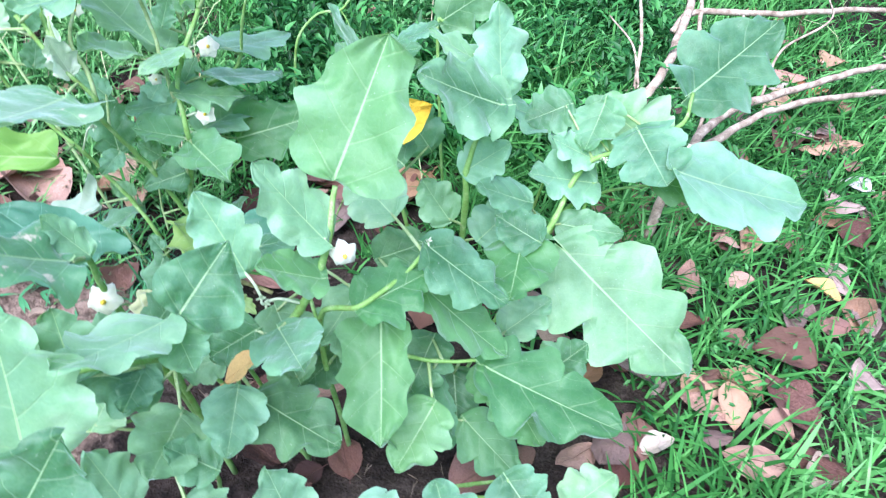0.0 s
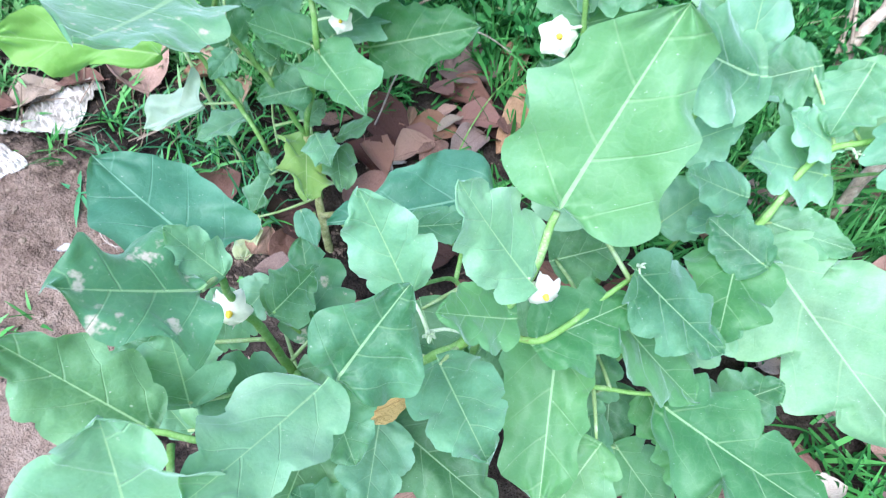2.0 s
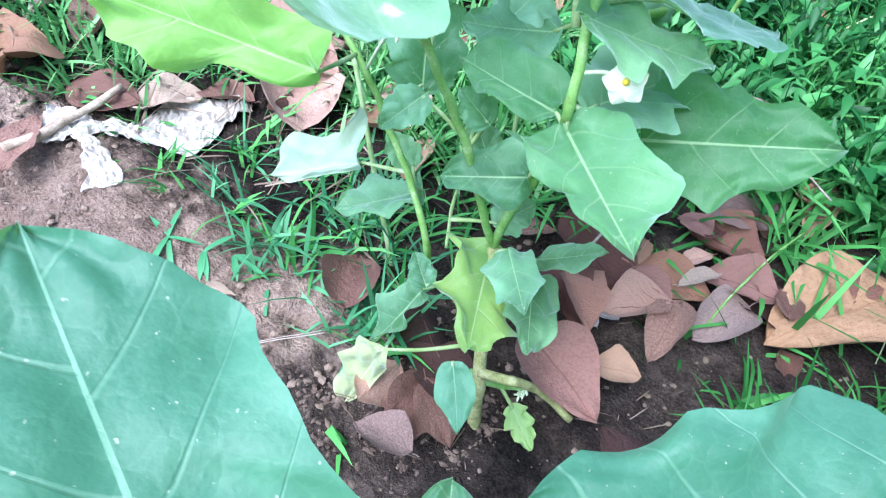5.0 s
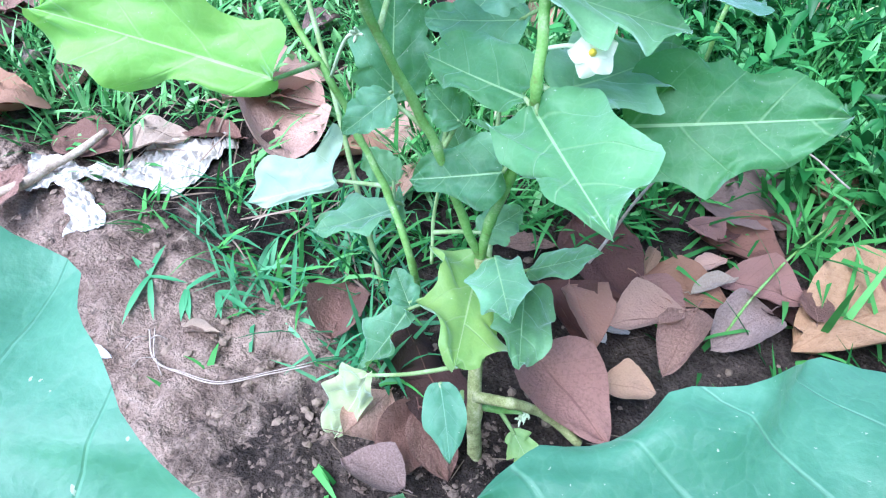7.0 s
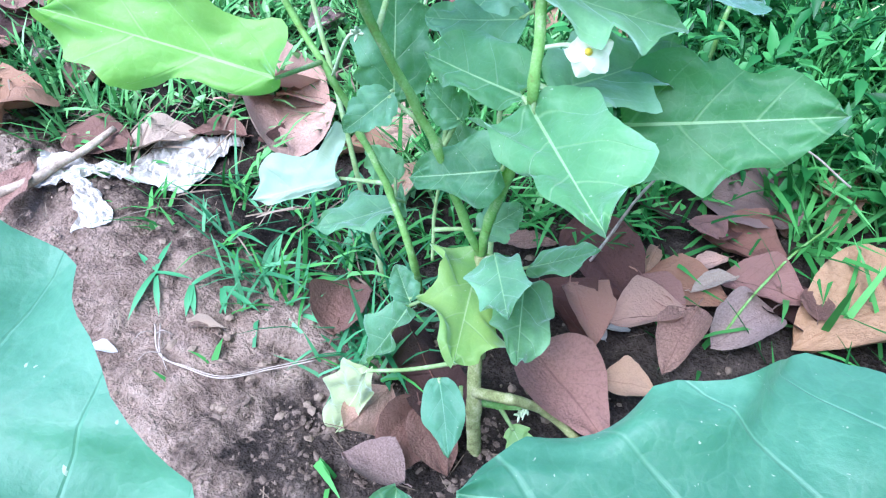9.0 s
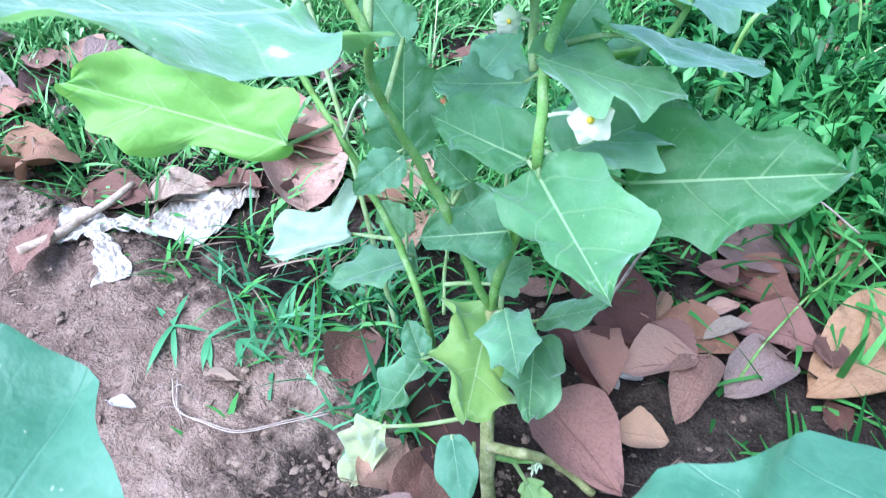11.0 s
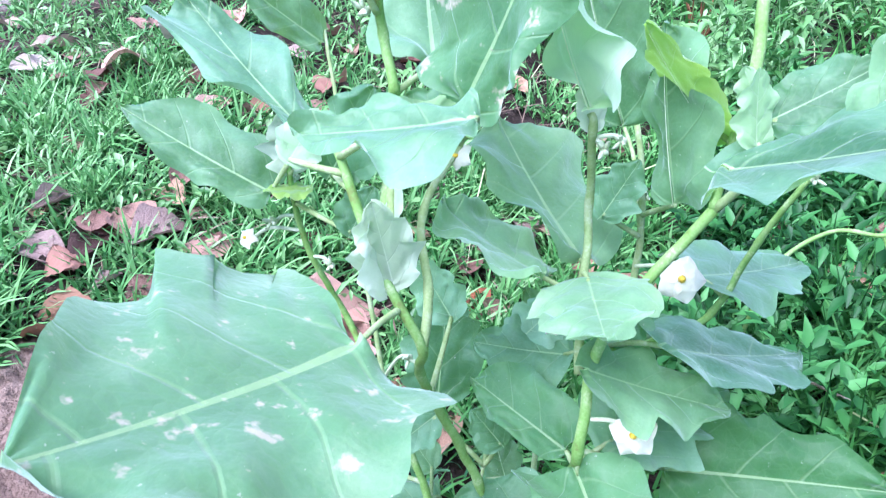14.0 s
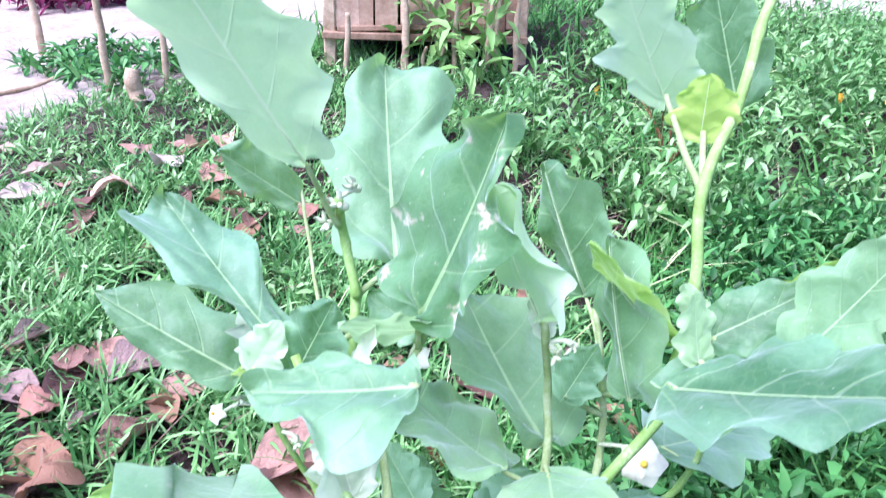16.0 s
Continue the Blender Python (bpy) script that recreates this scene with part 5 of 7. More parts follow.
flower(plant_a, (-0.157, 0.535, 0.374), .009, "bud", (-0.184, 0.57, 0.381))
flower(plant_e, (-0.084, 0.857, 0.449), .021, "open", (-0.061, 0.868, 0.458))
flower(plant_b, (-0.361, 1.007, 0.313), .017, "open", (-0.398, 1.007, 0.307))
flower(plant_b, (-0.374, 1.123, 0.378), .019, "open", (-0.416, 1.142, 0.365))
flower(plant_b, (-0.43, 1.046, 0.501), .010, "bud", (-0.44, 1.051, 0.505))
flower(plant_b, (-0.422, 1.054, 0.506), .008, "bud", (-0.44, 1.051, 0.505))
flower(plant_d, (0.502, 1.06, 0.232), .016, "open", (0.459, 1.041, 0.174))
flower(plant_b, (-0.584, 1.007, 0.589), .012, "bud", (-0.585, 1.009, 0.588))
flower(plant_b, (-0.592, 1.001, 0.574), .010, "bud", (-0.586, 1.006, 0.576))
flower(plant_b, (-0.578, 1.016, 0.6), .009, "bud", (-0.585, 1.008, 0.592))
flower(plant_b, (-0.692, 1.022, 0.417), .010, "bud", (-0.688, 1.015, 0.413))
flower(plant_b, (-0.711, 1.007, 0.372), .011, "bud", (-0.691, 1.022, 0.377))
flower(plant_b, (-0.74, 1, 0.348), .010, "open", (-0.688, 1.024, 0.362))
flower(plant_b, (-0.654, 1.019, 0.34), .010, "bud", (-0.682, 1.026, 0.336))
flower(plant_b, (-0.518, 1.007, 0.487), .010, "open", (-0.519, 1.006, 0.489))
flower(plant_b, (-0.565, 1.018, 0.274), .010, "bud", (-0.606, 1.027, 0.216))
flower(plant_b, (-0.437, 1.028, 0.364), .011, "open", (-0.421, 1.037, 0.363))
flower(plant_d, (0.297, 0.904, 0.317), .009, "bud", (0.295, 0.926, 0.302))
flower(plant_b, (-0.308, 1.206, 0.453), .010, "bud", (-0.312, 1.217, 0.452))
flower(plant_a, (-0.156, 0.544, 0.356), .009, "bud", (-0.12, 0.561, 0.338))
flower(plant_a, (0.024, 0.651, 0.361), .008, "bud", (0.024, 0.646, 0.358))
flower(plant_b, (-0.424, 1.158, 0.422), .009, "bud", (-0.426, 1.155, 0.424))
flower(plant_e, (0.084, 0.946, 0.468), .008, "bud", (0.125, 0.906, 0.431))
flower(plant_b, (-0.347, 0.944, -0.034), .009, "bud", (-0.352, 0.947, -0.039))
flower(plant_b, (-0.351, 0.940, -0.042), .008, "bud", (-0.354, 0.946, -0.039))
leaf(plant_b, (-0.352, 0.930, -0.056), (-0.315, 0.905, -0.072), 0.014, (0.1, -0.5, 0.85), 0.6, "y", (-0.372, 0.938, -0.041))
flower(plant_b, (-0.342, 1.099, 0.521), .012, "open", (-0.36, 1.096, 0.52))


# ---- fallen leaves ----
def fallen_mesh(seed, curl):
    """A dry leaf, one metre long, lying in the xy plane, cupped and bent."""
    rnd = random.Random(seed)
    off = Vector((rnd.uniform(0, 99), rnd.uniform(0, 99), 0))
    rows, cols, half = 14, 4, rnd.uniform(0.27, 0.38)
    bend, cup, twist = rnd.uniform(-0.15, 0.4) * curl, rnd.uniform(0.2, 1.25) * curl, rnd.uniform(-0.4, 0.4) * curl
    verts, uvs = [], []
    for i in range(rows + 1):
        u = i / rows
        w = half * math.sin(math.pi * u**0.85) ** 0.8 if 0 < u < 1 else 0.0
        for j in range(-cols, cols + 1):
            s = j / cols
            y = s * w * (1 + 0.16 * noise.noise(off + Vector((u * 4, s, 0))) + 0.07 * noise.noise(off + Vector((u * 15, 3 * s, 7))))
            z = cup * y * y / half + 0.09 * abs(y) - bend * (u - 0.5) ** 2 * 4 * 0.25 + twist * y * (u - 0.5)
            z += 0.09 * curl * noise.noise(off + Vector((u * 3, s * 2, 5))) + 0.035 * noise.noise(off + Vector((u * 8, s * 4, 2)))
            verts.append((u - 0.5, y, z))
            uvs.append((u, s))
    w2 = 2 * cols + 1
    faces = [(i * w2 + j, i * w2 + j + 1, (i + 1) * w2 + j + 1, (i + 1) * w2 + j) for i in range(rows) for j in range(w2 - 1)]
    # midrib under the blade, running out into the stalk
    line = [(-0.62, 0.02, 0.0), (-0.55, 0.01, 0.0)] + [(verts[i * w2 + cols][0], verts[i * w2 + cols][1], verts[i * w2 + cols][2] - 0.004) for i in range(0, rows, 2)]
    rib = tube(line, [0.010 - 0.0075 * i / len(line) for i in range(len(line))], 5)
    return verts, faces, uvs, rib


FALLEN, LITTER = {}, []


def fallen(x, y, length, turn, kind, z=None, tilt=(0, 0)):
    rnd = random.Random(int(x * 977) * 31 + int(y * 1009) + turn)
    variant = rnd.randrange(7)
    material, label = DRY[kind]
    if (kind, variant) not in FALLEN:
        v, f, uv, rib = fallen_mesh(variant * 7 + len(kind), 0.8)
        me = bpy.data.meshes.new("fallen_leaf")
        me.from_pydata([tuple(p) for p in v], [], f)
        me.materials.append(material)
        me.polygons.foreach_set("use_smooth", [True] * len(me.polygons))
        layer = me.uv_layers.new(name="blade")
        for loop in me.loops:
            layer.data[loop.index].uv = uv[loop.vertex_index]
        spine = bpy.data.meshes.new("midrib")
        spine.from_pydata([tuple(p) for p in rib[0]], [], rib[1])
        spine.materials.append(material)
        FALLEN[kind, variant] = me, spine
    ob = tagged(new("fallen_leaf", FALLEN[kind, variant][0]), label, "leaf", "fallen leaves")
    height = ground_z(x, y) + 0.008 + rnd.uniform(0, 0.026) if z is None else z
    flip = 180 if rnd.random() < 0.3 and z is None else 0
    ob.matrix_world = pose(x, y, height + (0.02 * length / 0.1 if flip else 0), tilt[0] + rnd.uniform(-20, 20) + flip, tilt[1] + rnd.uniform(-17, 17), turn) @ Matrix.Scale(length, 4)
    new("midrib", FALLEN[kind, variant][1]).parent = ob
    if z is None:
        LITTER.append((x, y, length))
    return ob


def laid(base, tip, half, kind, lift, roll=0.0):
    """A broad dry leaf laid flat from its stalk end to its tip, on or over its neighbours."""
    material, label = DRY[kind]
    (bx, by), (tx, ty) = base, tip
    length = math.hypot(tx - bx, ty - by) * 1.12
    v, f, uv, rib = fallen_mesh(int(bx * 7919) + int(ty * 6007), 0.75)
    wide = 1.2 * half / length / max(abs(p[1]) for p in v)
    ob = tagged(new("fallen_leaf", bpy.data.meshes.new("fallen_leaf")), label, "leaf", "fallen leaves")
    for owner, name, (vs, fs) in ((ob, "fallen_leaf", (v, f)), (new("midrib", bpy.data.meshes.new("midrib")), "midrib", rib)):
        owner.data.from_pydata([(x, y * (wide if owner is ob else 1), z) for x, y, z in vs], [], fs)
        owner.data.materials.append(material)
        owner.data.polygons.foreach_set("use_smooth", [True] * len(owner.data.polygons))
        if owner is ob:
            layer = owner.data.uv_layers.new(name="blade")
            for loop in owner.data.loops:
                layer.data[loop.index].uv = uv[loop.vertex_index]
        else:
            owner.parent = ob
    slope = math.degrees(math.atan2(ground_z(tx, ty) - ground_z(bx, by), length))
    x, y = (bx + tx) / 2, (by + ty) / 2
    ob.matrix_world = pose(x, y, ground_z(x, y) + lift, roll, -slope, math.degrees(math.atan2(ty - by, tx - bx))) @ Matrix.Scale(length, 4)
    LITTER.append((x, y, length))
    return ob


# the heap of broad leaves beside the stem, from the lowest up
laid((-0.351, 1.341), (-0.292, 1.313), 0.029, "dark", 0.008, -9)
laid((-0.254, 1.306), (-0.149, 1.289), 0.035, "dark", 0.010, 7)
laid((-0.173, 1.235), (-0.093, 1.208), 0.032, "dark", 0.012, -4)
laid((-0.276, 1.372), (-0.148, 1.379), 0.056, "mauve", 0.014, 10)
laid((-0.117, 1.361), (-0.106, 1.466), 0.018, "tan", 0.016, 3)
laid((-0.477, 1.173), (-0.417, 1.198), 0.017, "brown", 0.018, -9)
laid((-0.404, 1.246), (-0.304, 1.154), 0.040, "purple", 0.019, 7)
laid((-0.405, 1.133), (-0.326, 1.083), 0.030, "purple", 0.021, -4)
laid((-0.216, 1.229), (-0.120, 1.241), 0.029, "purple", 0.023, 10)
laid((-0.220, 1.260), (-0.254, 1.222), 0.011, "pink", 0.025, 3)
laid((-0.299, 1.236), (-0.300, 1.196), 0.009, "tan", 0.027, -9)
laid((-0.301, 1.192), (-0.202, 1.197), 0.031, "peach", 0.029, 7)
laid((-0.159, 1.202), (-0.202, 1.130), 0.027, "mauve", 0.031, -4)
laid((-0.300, 1.184), (-0.245, 1.156), 0.019, "purple", 0.033, 10)
laid((-0.247, 1.153), (-0.312, 1.103), 0.030, "brown", 0.035, 3)
laid((-0.371, 1.136), (-0.318, 1.074), 0.026, "pink", 0.037, -9)
laid((-0.233, 1.161), (-0.241, 1.070), 0.023, "brown", 0.038, 7)
laid((-0.242, 1.184), (-0.203, 1.225), 0.010, "cream", 0.040, -4)
laid((-0.379, 1.030), (-0.273, 0.964), 0.038, "purple", 0.042, 10)
laid((-0.293, 1.024), (-0.245, 1.037), 0.021, "tan", 0.044, 3)
laid((0.01, 1.325), (-0.12, 1.177), 0.062, "orange", 0.028, 6)
LITTER += [(-0.055, 1.25, 0.28), (-0.09, 1.20, 0.25), (-0.02, 1.29, 0.28)]
laid((-0.752, 0.880), (-0.714, 0.902), 0.007, "cream", 0.008)
laid((-0.817, 0.802), (-0.788, 0.812), 0.007, "white", 0.008)
fallen(-0.110, 1.421, .09, 205, "tan")
fallen(-0.600, 0.988, .10, 113, "brown")
fallen(-0.492, 0.878, .08, 266, "pink")
fallen(-0.450, 0.882, .11, 274, "brown")
fallen(-0.455, 0.831, .07, 184, "mauve")
fallen(-0.878, 1.215, .19, 141, "blush", ground_z(-0.878, 1.215) + 0.018, (4, 3))
fallen(-0.915, 1.285, .18, 60, "blush", ground_z(-0.915, 1.285) + 0.022, (-5, -3))
fallen(-1.000, 1.102, .11, 54, "cream")
fallen(-1.214, 1.037, .13, 134, "tan")
fallen(-1.090, 0.920, .10, 109, "brown")
fallen(-1.079, 1.054, .12, 13, "brown")
fallen(-0.216, 1.827, .09, 328, "tan")
fallen(-0.231, 1.759, .08, 133, "brown")
fallen(-0.494, 0.980, .09, 139, "dark")
fallen(-0.722, 1.307, .12, 158, "pink")
fallen(-0.761, 1.452, .12, 148, "rust")
fallen(-0.422, 0.890, .08, 321, "brown")
fallen(-0.430, 1.086, .09, 190, "brown")
fallen(-0.439, 0.933, .09, 172, "dark")
fallen(-0.735, 1.231, .10, 198, "tan")
fallen(0.269, 0.917, 0.104, 259, "tan")
fallen(0.413, 1.223, 0.072, 127, "brown")
fallen(0.568, 1.231, 0.088, 91, "purple")
fallen(0.641, 1.188, 0.096, 126, "brown")
fallen(0.671, 1.140, 0.088, 242, "purple")
fallen(0.819, 1.155, 0.096, 143, "purple")
fallen(0.971, 1.162, 0.096, 45, "purple")
fallen(1.024, 1.476, 0.104, 280, "purple")
fallen(0.479, 1.759, 0.080, 153, "purple")
fallen(0.682, 1.893, 0.080, 3, "tan")
fallen(0.695, 0.833, 0.120, 149, "brown")
fallen(0.668, 0.717, 0.128, 293, "purple")
fallen(0.623, 0.678, 0.080, 159, "brown")
fallen(0.388, 0.658, 0.112, 260, "purple")
fallen(0.335, 0.607, 0.112, 99, "purple")
fallen(0.270, 0.602, 0.088, 211, "brown")
fallen(0.532, 0.770, 0.088, 216, "brown")
fallen(0.844, 1.003, 0.085, 306, "gold")
fallen(0.944, 1.574, 0.072, 147, "orange")
fallen(1.133, 1.976, 0.080, 220, "purple")
fallen(0.575, 1.894, 0.056, 231, "tan")
fallen(-0.343, 1.887, .09, 82, "brown")
fallen(1.044, 1.336, 0.080, 119, "white")
fallen(0.562, 0.606, 0.096, 156, "brown")
fallen(0.672, 0.606, 0.096, 132, "purple")
fallen(0.542, 0.902, 0.080, 22, "dark")
fallen(0.327, 0.784, 0.056, 41, "orange")
fallen(0.481, 1.181, 0.080, 23, "purple")
fallen(0.738, 2.104, 0.096, 236, "cream")
fallen(0.619, 0.873, 0.064, 320, "brown")
fallen(0.815, 0.901, 0.064, 143, "purple")
fallen(-2.211, 1.631, .14, 265, "cream")
fallen(-2.111, 1.518, .13, 273, "cream")
fallen(-1.882, 1.630, .16, 331, "pink")
fallen(-2.105, 1.856, .10, 241, "brown")
fallen(-1.749, 1.851, .12, 358, "pink")
fallen(-1.372, 1.260, .12, 175, "brown")
fallen(-1.309, 1.268, .12, 74, "mauve")
fallen(-1.370, 1.116, .12, 344, "pink")
fallen(-1.186, 1.165, .12, 100, "brown")
fallen(-1.247, 1.034, .15, 34, "tan")
fallen(-1.440, 1.107, .10, 211, "mauve")
fallen(-1.412, 1.877, .12, 103, "pink")
fallen(-1.526, 2.079, .10, 325, "pink")
fallen(-1.693, 1.349, .09, 323, "brown")
fallen(-1.206, 1.291, .10, 225, "brown")
fallen(-1.416, 1.209, .09, 141, "brown")
fallen(-1.530, 1.202, .09, 94, "mauve")
fallen(-0.873, 1.277, .10, 182, "brown")
fallen(-1.205, 1.242, .08, 223, "tan")
fallen(-1.481, 1.708, .1, 301, "tan")
fallen(-1.408, 3.717, .09, 164, "cream")
fallen(-1.028, 2.644, .10, 324, "rust")
fallen(-1.318, 3.053, .08, 285, "orange")
fallen(-1.394, 1.405, .08, 101, "brown")
# leaves caught above the ground
fallen(-0.018, 0.879, 0.097, 340, "yellow", 0.400, (72, -18))
fallen(-0.181, 0.500, 0.060, 25, "gold", 0.296, (10, -30))
scatter = random.Random(11)
for count, (x0, x1), (y0, y1), size, kinds in (
    (8, (-0.45, -0.02), (1.15, 1.40), (0.04, 0.07), ("dark", "brown", "dark", "purple")),
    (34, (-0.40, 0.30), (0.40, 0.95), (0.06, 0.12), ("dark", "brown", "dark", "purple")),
    (64, (0.25, 1.10), (0.55, 1.70), (0.06, 0.11), ("mauve", "tan", "mauve", "brown", "pink", "mauve", "cream")),
    (60, (0.45, 1.70), (1.15, 2.30), (0.05, 0.10), ("brown", "tan", "mauve", "pink", "mauve", "tan")),
    (70, (-2.10, -0.60), (1.05, 2.20), (0.05, 0.095), ("brown", "mauve", "dark", "brown", "tan")),
    (16, (-0.60, 1.20), (1.60, 2.80), (0.06, 0.11), ("brown", "tan", "rust")),
    (14, (-2.60, -1.20), (1.60, 2.60), (0.07, 0.13), ("pink", "cream", "brown")),
):
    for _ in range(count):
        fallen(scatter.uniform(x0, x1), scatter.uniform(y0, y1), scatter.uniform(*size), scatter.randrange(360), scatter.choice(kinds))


# ---- dry branches, roots and rags ----
def branch(owner, name, thick, thin, points, material, sides=8):
    line = smooth_line(points, 8)
    last = len(line) - 1
    wob = [Vector((noise.noise(p * 18), noise.noise(p * 18 + Vector((5, 0, 0))), noise.noise(p * 18 + Vector((0, 9, 0))))) * thick * 0.5 for p in line]
    v, f = tube([p + w - owner.location for p, w in zip(line, wob)], [(thick + (thin - thick) * i / last) * (1 + 0.18 * noise.noise(line[i] * 55)) for i in range(last + 1)], sides)
    return part(name, v, f, material, owner)


def thing(name, x, y, label, category, group="", z=None):
    ob = new(name)
    ob.location = (x, y, ground_z(x, y) if z is None else z)
    bpy.context.view_layer.update()
    return tagged(ob, label, category, group)


dry = thing("dry_branch", 0.55, 1.40, "bleached dry forked branch lying in the grass", "branch")
branch(dry, "limb", 0.013, 0.010, [(0.50, 1.43, -0.04), (0.535, 1.49, 0.09), (0.606, 1.595, 0.138), (0.69, 1.778, 0.206), (0.728, 1.93, 0.268)], BARK)
branch(dry, "limb", 0.012, 0.007, [(0.50, 1.15, -0.06), (0.56, 1.216, 0.119), (0.69, 1.374, 0.133), (0.936, 1.528, 0.123), (1.175, 1.658, 0.116), (1.5, 1.8, 0.06)], BARK)
branch(dry, "limb", 0.010, 0.006, [(0.56, 1.216, 0.119), (0.63, 1.264, 0.125), (0.815, 1.40, 0.132), (1.135, 1.559, 0.096), (1.4, 1.66, 0.05)], BARK)
branch(dry, "limb", 0.009, 0.007, [(0.64, 1.72, 0.17), (0.717, 1.784, 0.197), (0.962, 1.825, 0.182), (1.277, 1.898, 0.172), (1.6, 1.95, 0.1)], BARK)
branch(dry, "twig", 0.006, 0.004, [(0.504, 1.462, 0.06), (0.536, 1.623, 0.17), (0.555, 1.808, 0.254)], BARK, 6)
branch(dry, "twig", 0.007, 0.005, [(0.66, 1.60, 0.07), (0.685, 1.618, 0.134), (0.73, 1.808, 0.208), (0.74, 1.9, 0.25)], BARK, 6)
branch(dry, "twig", 0.004, 0.002, [(0.52, 1.47, 0.09), (0.519, 1.619, 0.165), (0.47, 1.731, 0.2)], BARK, 6)
branch(dry, "twig", 0.004, 0.002, [(0.80, 1.46, 0.13), (0.86, 1.56, 0.20), (0.97, 1.60, 0.26), (1.0, 1.7, 0.28)], BARK, 6)
branch(dry, "twig", 0.005, 0.003, [(0.62, 1.33, 0.11), (0.66, 1.42, 0.19), (0.72, 1.52, 0.30)], BARK, 6)

root = thing("dry_root", -0.70, 0.86, "pale dried grass root trailing over bare soil", "root")
for k, thick in ((0, 0.0013), (1, 0.0009)):
    branch(root, "strand", thick, thick * 0.55, [(-0.780 + 0.004 * k, 0.862 + 0.004 * k, -0.072), (-0.745 + 0.003 * k, 0.834, -0.074), (-0.707, 0.836 + 0.002 * k, -0.078), (-0.664, 0.846 + 0.003 * k, -0.079), (-0.622, 0.882 + 0.004 * k, -0.077), (-0.585, 0.912 + 0.005 * k, -0.072)], ROOT, 6)
for foot, end in (((-0.745, 0.836), (-0.760, 0.815)), ((-0.742, 0.835), (-0.722, 0.822)), ((-0.775, 0.855), (-0.785, 0.830)), ((-0.77, 0.853), (-0.752, 0.862))):
    branch(root, "rootlet", 0.0007, 0.0004, [(*foot, -0.073), ((foot[0] + end[0]) / 2, (foot[1] + end[1]) / 2, -0.066), (*end, -0.074)], ROOT, 5)
sprig = thing("grass_sprig", -0.81, 0.915, "small bluish grass sprig rooted in bare soil", "grass")
for foot, end, wide in (
    ((-0.835, 0.918), (-0.807, 0.848), 0.0042), ((-0.835, 0.918), (-0.875, 0.930), 0.0035), ((-0.835, 0.918), (-0.856, 0.968), 0.0035), ((-0.830, 0.915), (-0.783, 0.872), 0.0036),
    ((-0.785, 0.928), (-0.757, 0.888), 0.0046), ((-0.785, 0.928), (-0.748, 0.893), 0.0040), ((-0.752, 0.945), (-0.722, 0.916), 0.0045), ((-0.752, 0.945), (-0.705, 0.965), 0.0035),
    ((-0.785, 0.928), (-0.770, 0.975), 0.0040), ((-0.835, 0.918), (-0.790, 0.935), 0.0030), ((-0.752, 0.945), (-0.690, 0.940), 0.0035),
):
    a, b = Vector((*foot, ground_z(*foot) + 0.006)), Vector((*end, ground_z(*end) + 0.006))
    across = Vector((a.y - b.y, b.x - a.x, 0)).normalized() * wide
    verts = []
    for k in range(9):
        t = k / 8
        p = a.lerp(b, t) + Vector((0, 0, 0.07 * (b - a).length * 4 * t * (1 - t) + 0.006)) - sprig.location
        w = 0.35 + 0.65 * math.sin(math.pi * min(1, 0.15 + 0.6 * t)) if t < 0.6 else max(0.04, (1 - t) / 0.4)
        verts += [p + across * w, p + Vector((0, 0, -0.25 * wide * w)), p - across * w]
    part("blade", verts, [(3 * k + c, 3 * k + c + 1, 3 * k + c + 4, 3 * k + c + 3) for k in range(8) for c in (0, 1)], GRASS_B, sprig)
straw = thing("dry_straw", -0.25, 1.26, "thin dry arching straw over dark grass", "straw")
branch(straw, "strand", 0.002, 0.0012, [(-0.37, 1.18, -0.06), (-0.315, 1.234, 0.08), (-0.239, 1.287, 0.115), (-0.19, 1.299, 0.112), (-0.13, 1.30, 0.08)], ROOT, 6)
cane = thing("dry_stick", -2.1, 1.8, "straight dry stick lying in the grass", "stick")
branch(cane, "shaft", 0.010, 0.008, [(-2.40, 1.83, 0.15), (-2.2, 1.80, 0.12), (-1.93, 1.76, 0.085)], BARK)
cane2 = thing("dry_stick", -0.27, 1.45, "thin bent dry stick among low weeds", "stick")
branch(cane2, "shaft", 0.003, 0.002, [(-0.362, 1.372, 0.07), (-0.269, 1.468, 0.073), (-0.171, 1.525, 0.033)], BARK, 6)
cane3 = thing("dry_stick", -3.1, 2.1, "long thin stick lying on the sandy yard", "stick")
branch(cane3, "shaft", 0.012, 0.008, [(-3.25, 1.9, 0.19), (-3.2, 2.2, 0.22), (-3.45, 2.55, 0.27)], POLE)
cane4 = thing("dry_stick", -1.07, 0.99, "crooked dry stick lying beside a rag", "stick")
branch(cane4, "shaft", 0.008, 0.005, [(-1.095, 0.90, -0.030), (-1.08, 0.945, -0.026), (-1.072, 0.99, -0.022), (-1.055, 1.07, -0.012)], BARK)
straw2 = thing("grass_stalk", -0.18, 1.22, "thin green grass stalk leaning across fallen leaves", "grass")
branch(straw2, "strand", 0.0018, 0.0012, [(-0.198, 1.142, -0.052), (-0.178, 1.210, -0.025), (-0.150, 1.285, -0.012), (-0.12, 1.36, -0.02)], STEM, 6)
fallen(-0.302, 1.114, 0.032, 40, "white", ground_z(-0.302, 1.114) + 0.016, (20, 15))
fallen(-0.318, 1.100, 0.024, 130, "white", ground_z(-0.318, 1.100) + 0.016, (-25, 10))
vine = thing("trailing_stalk", -0.25, 1.60, "pale green trailing weed stalk", "weed")
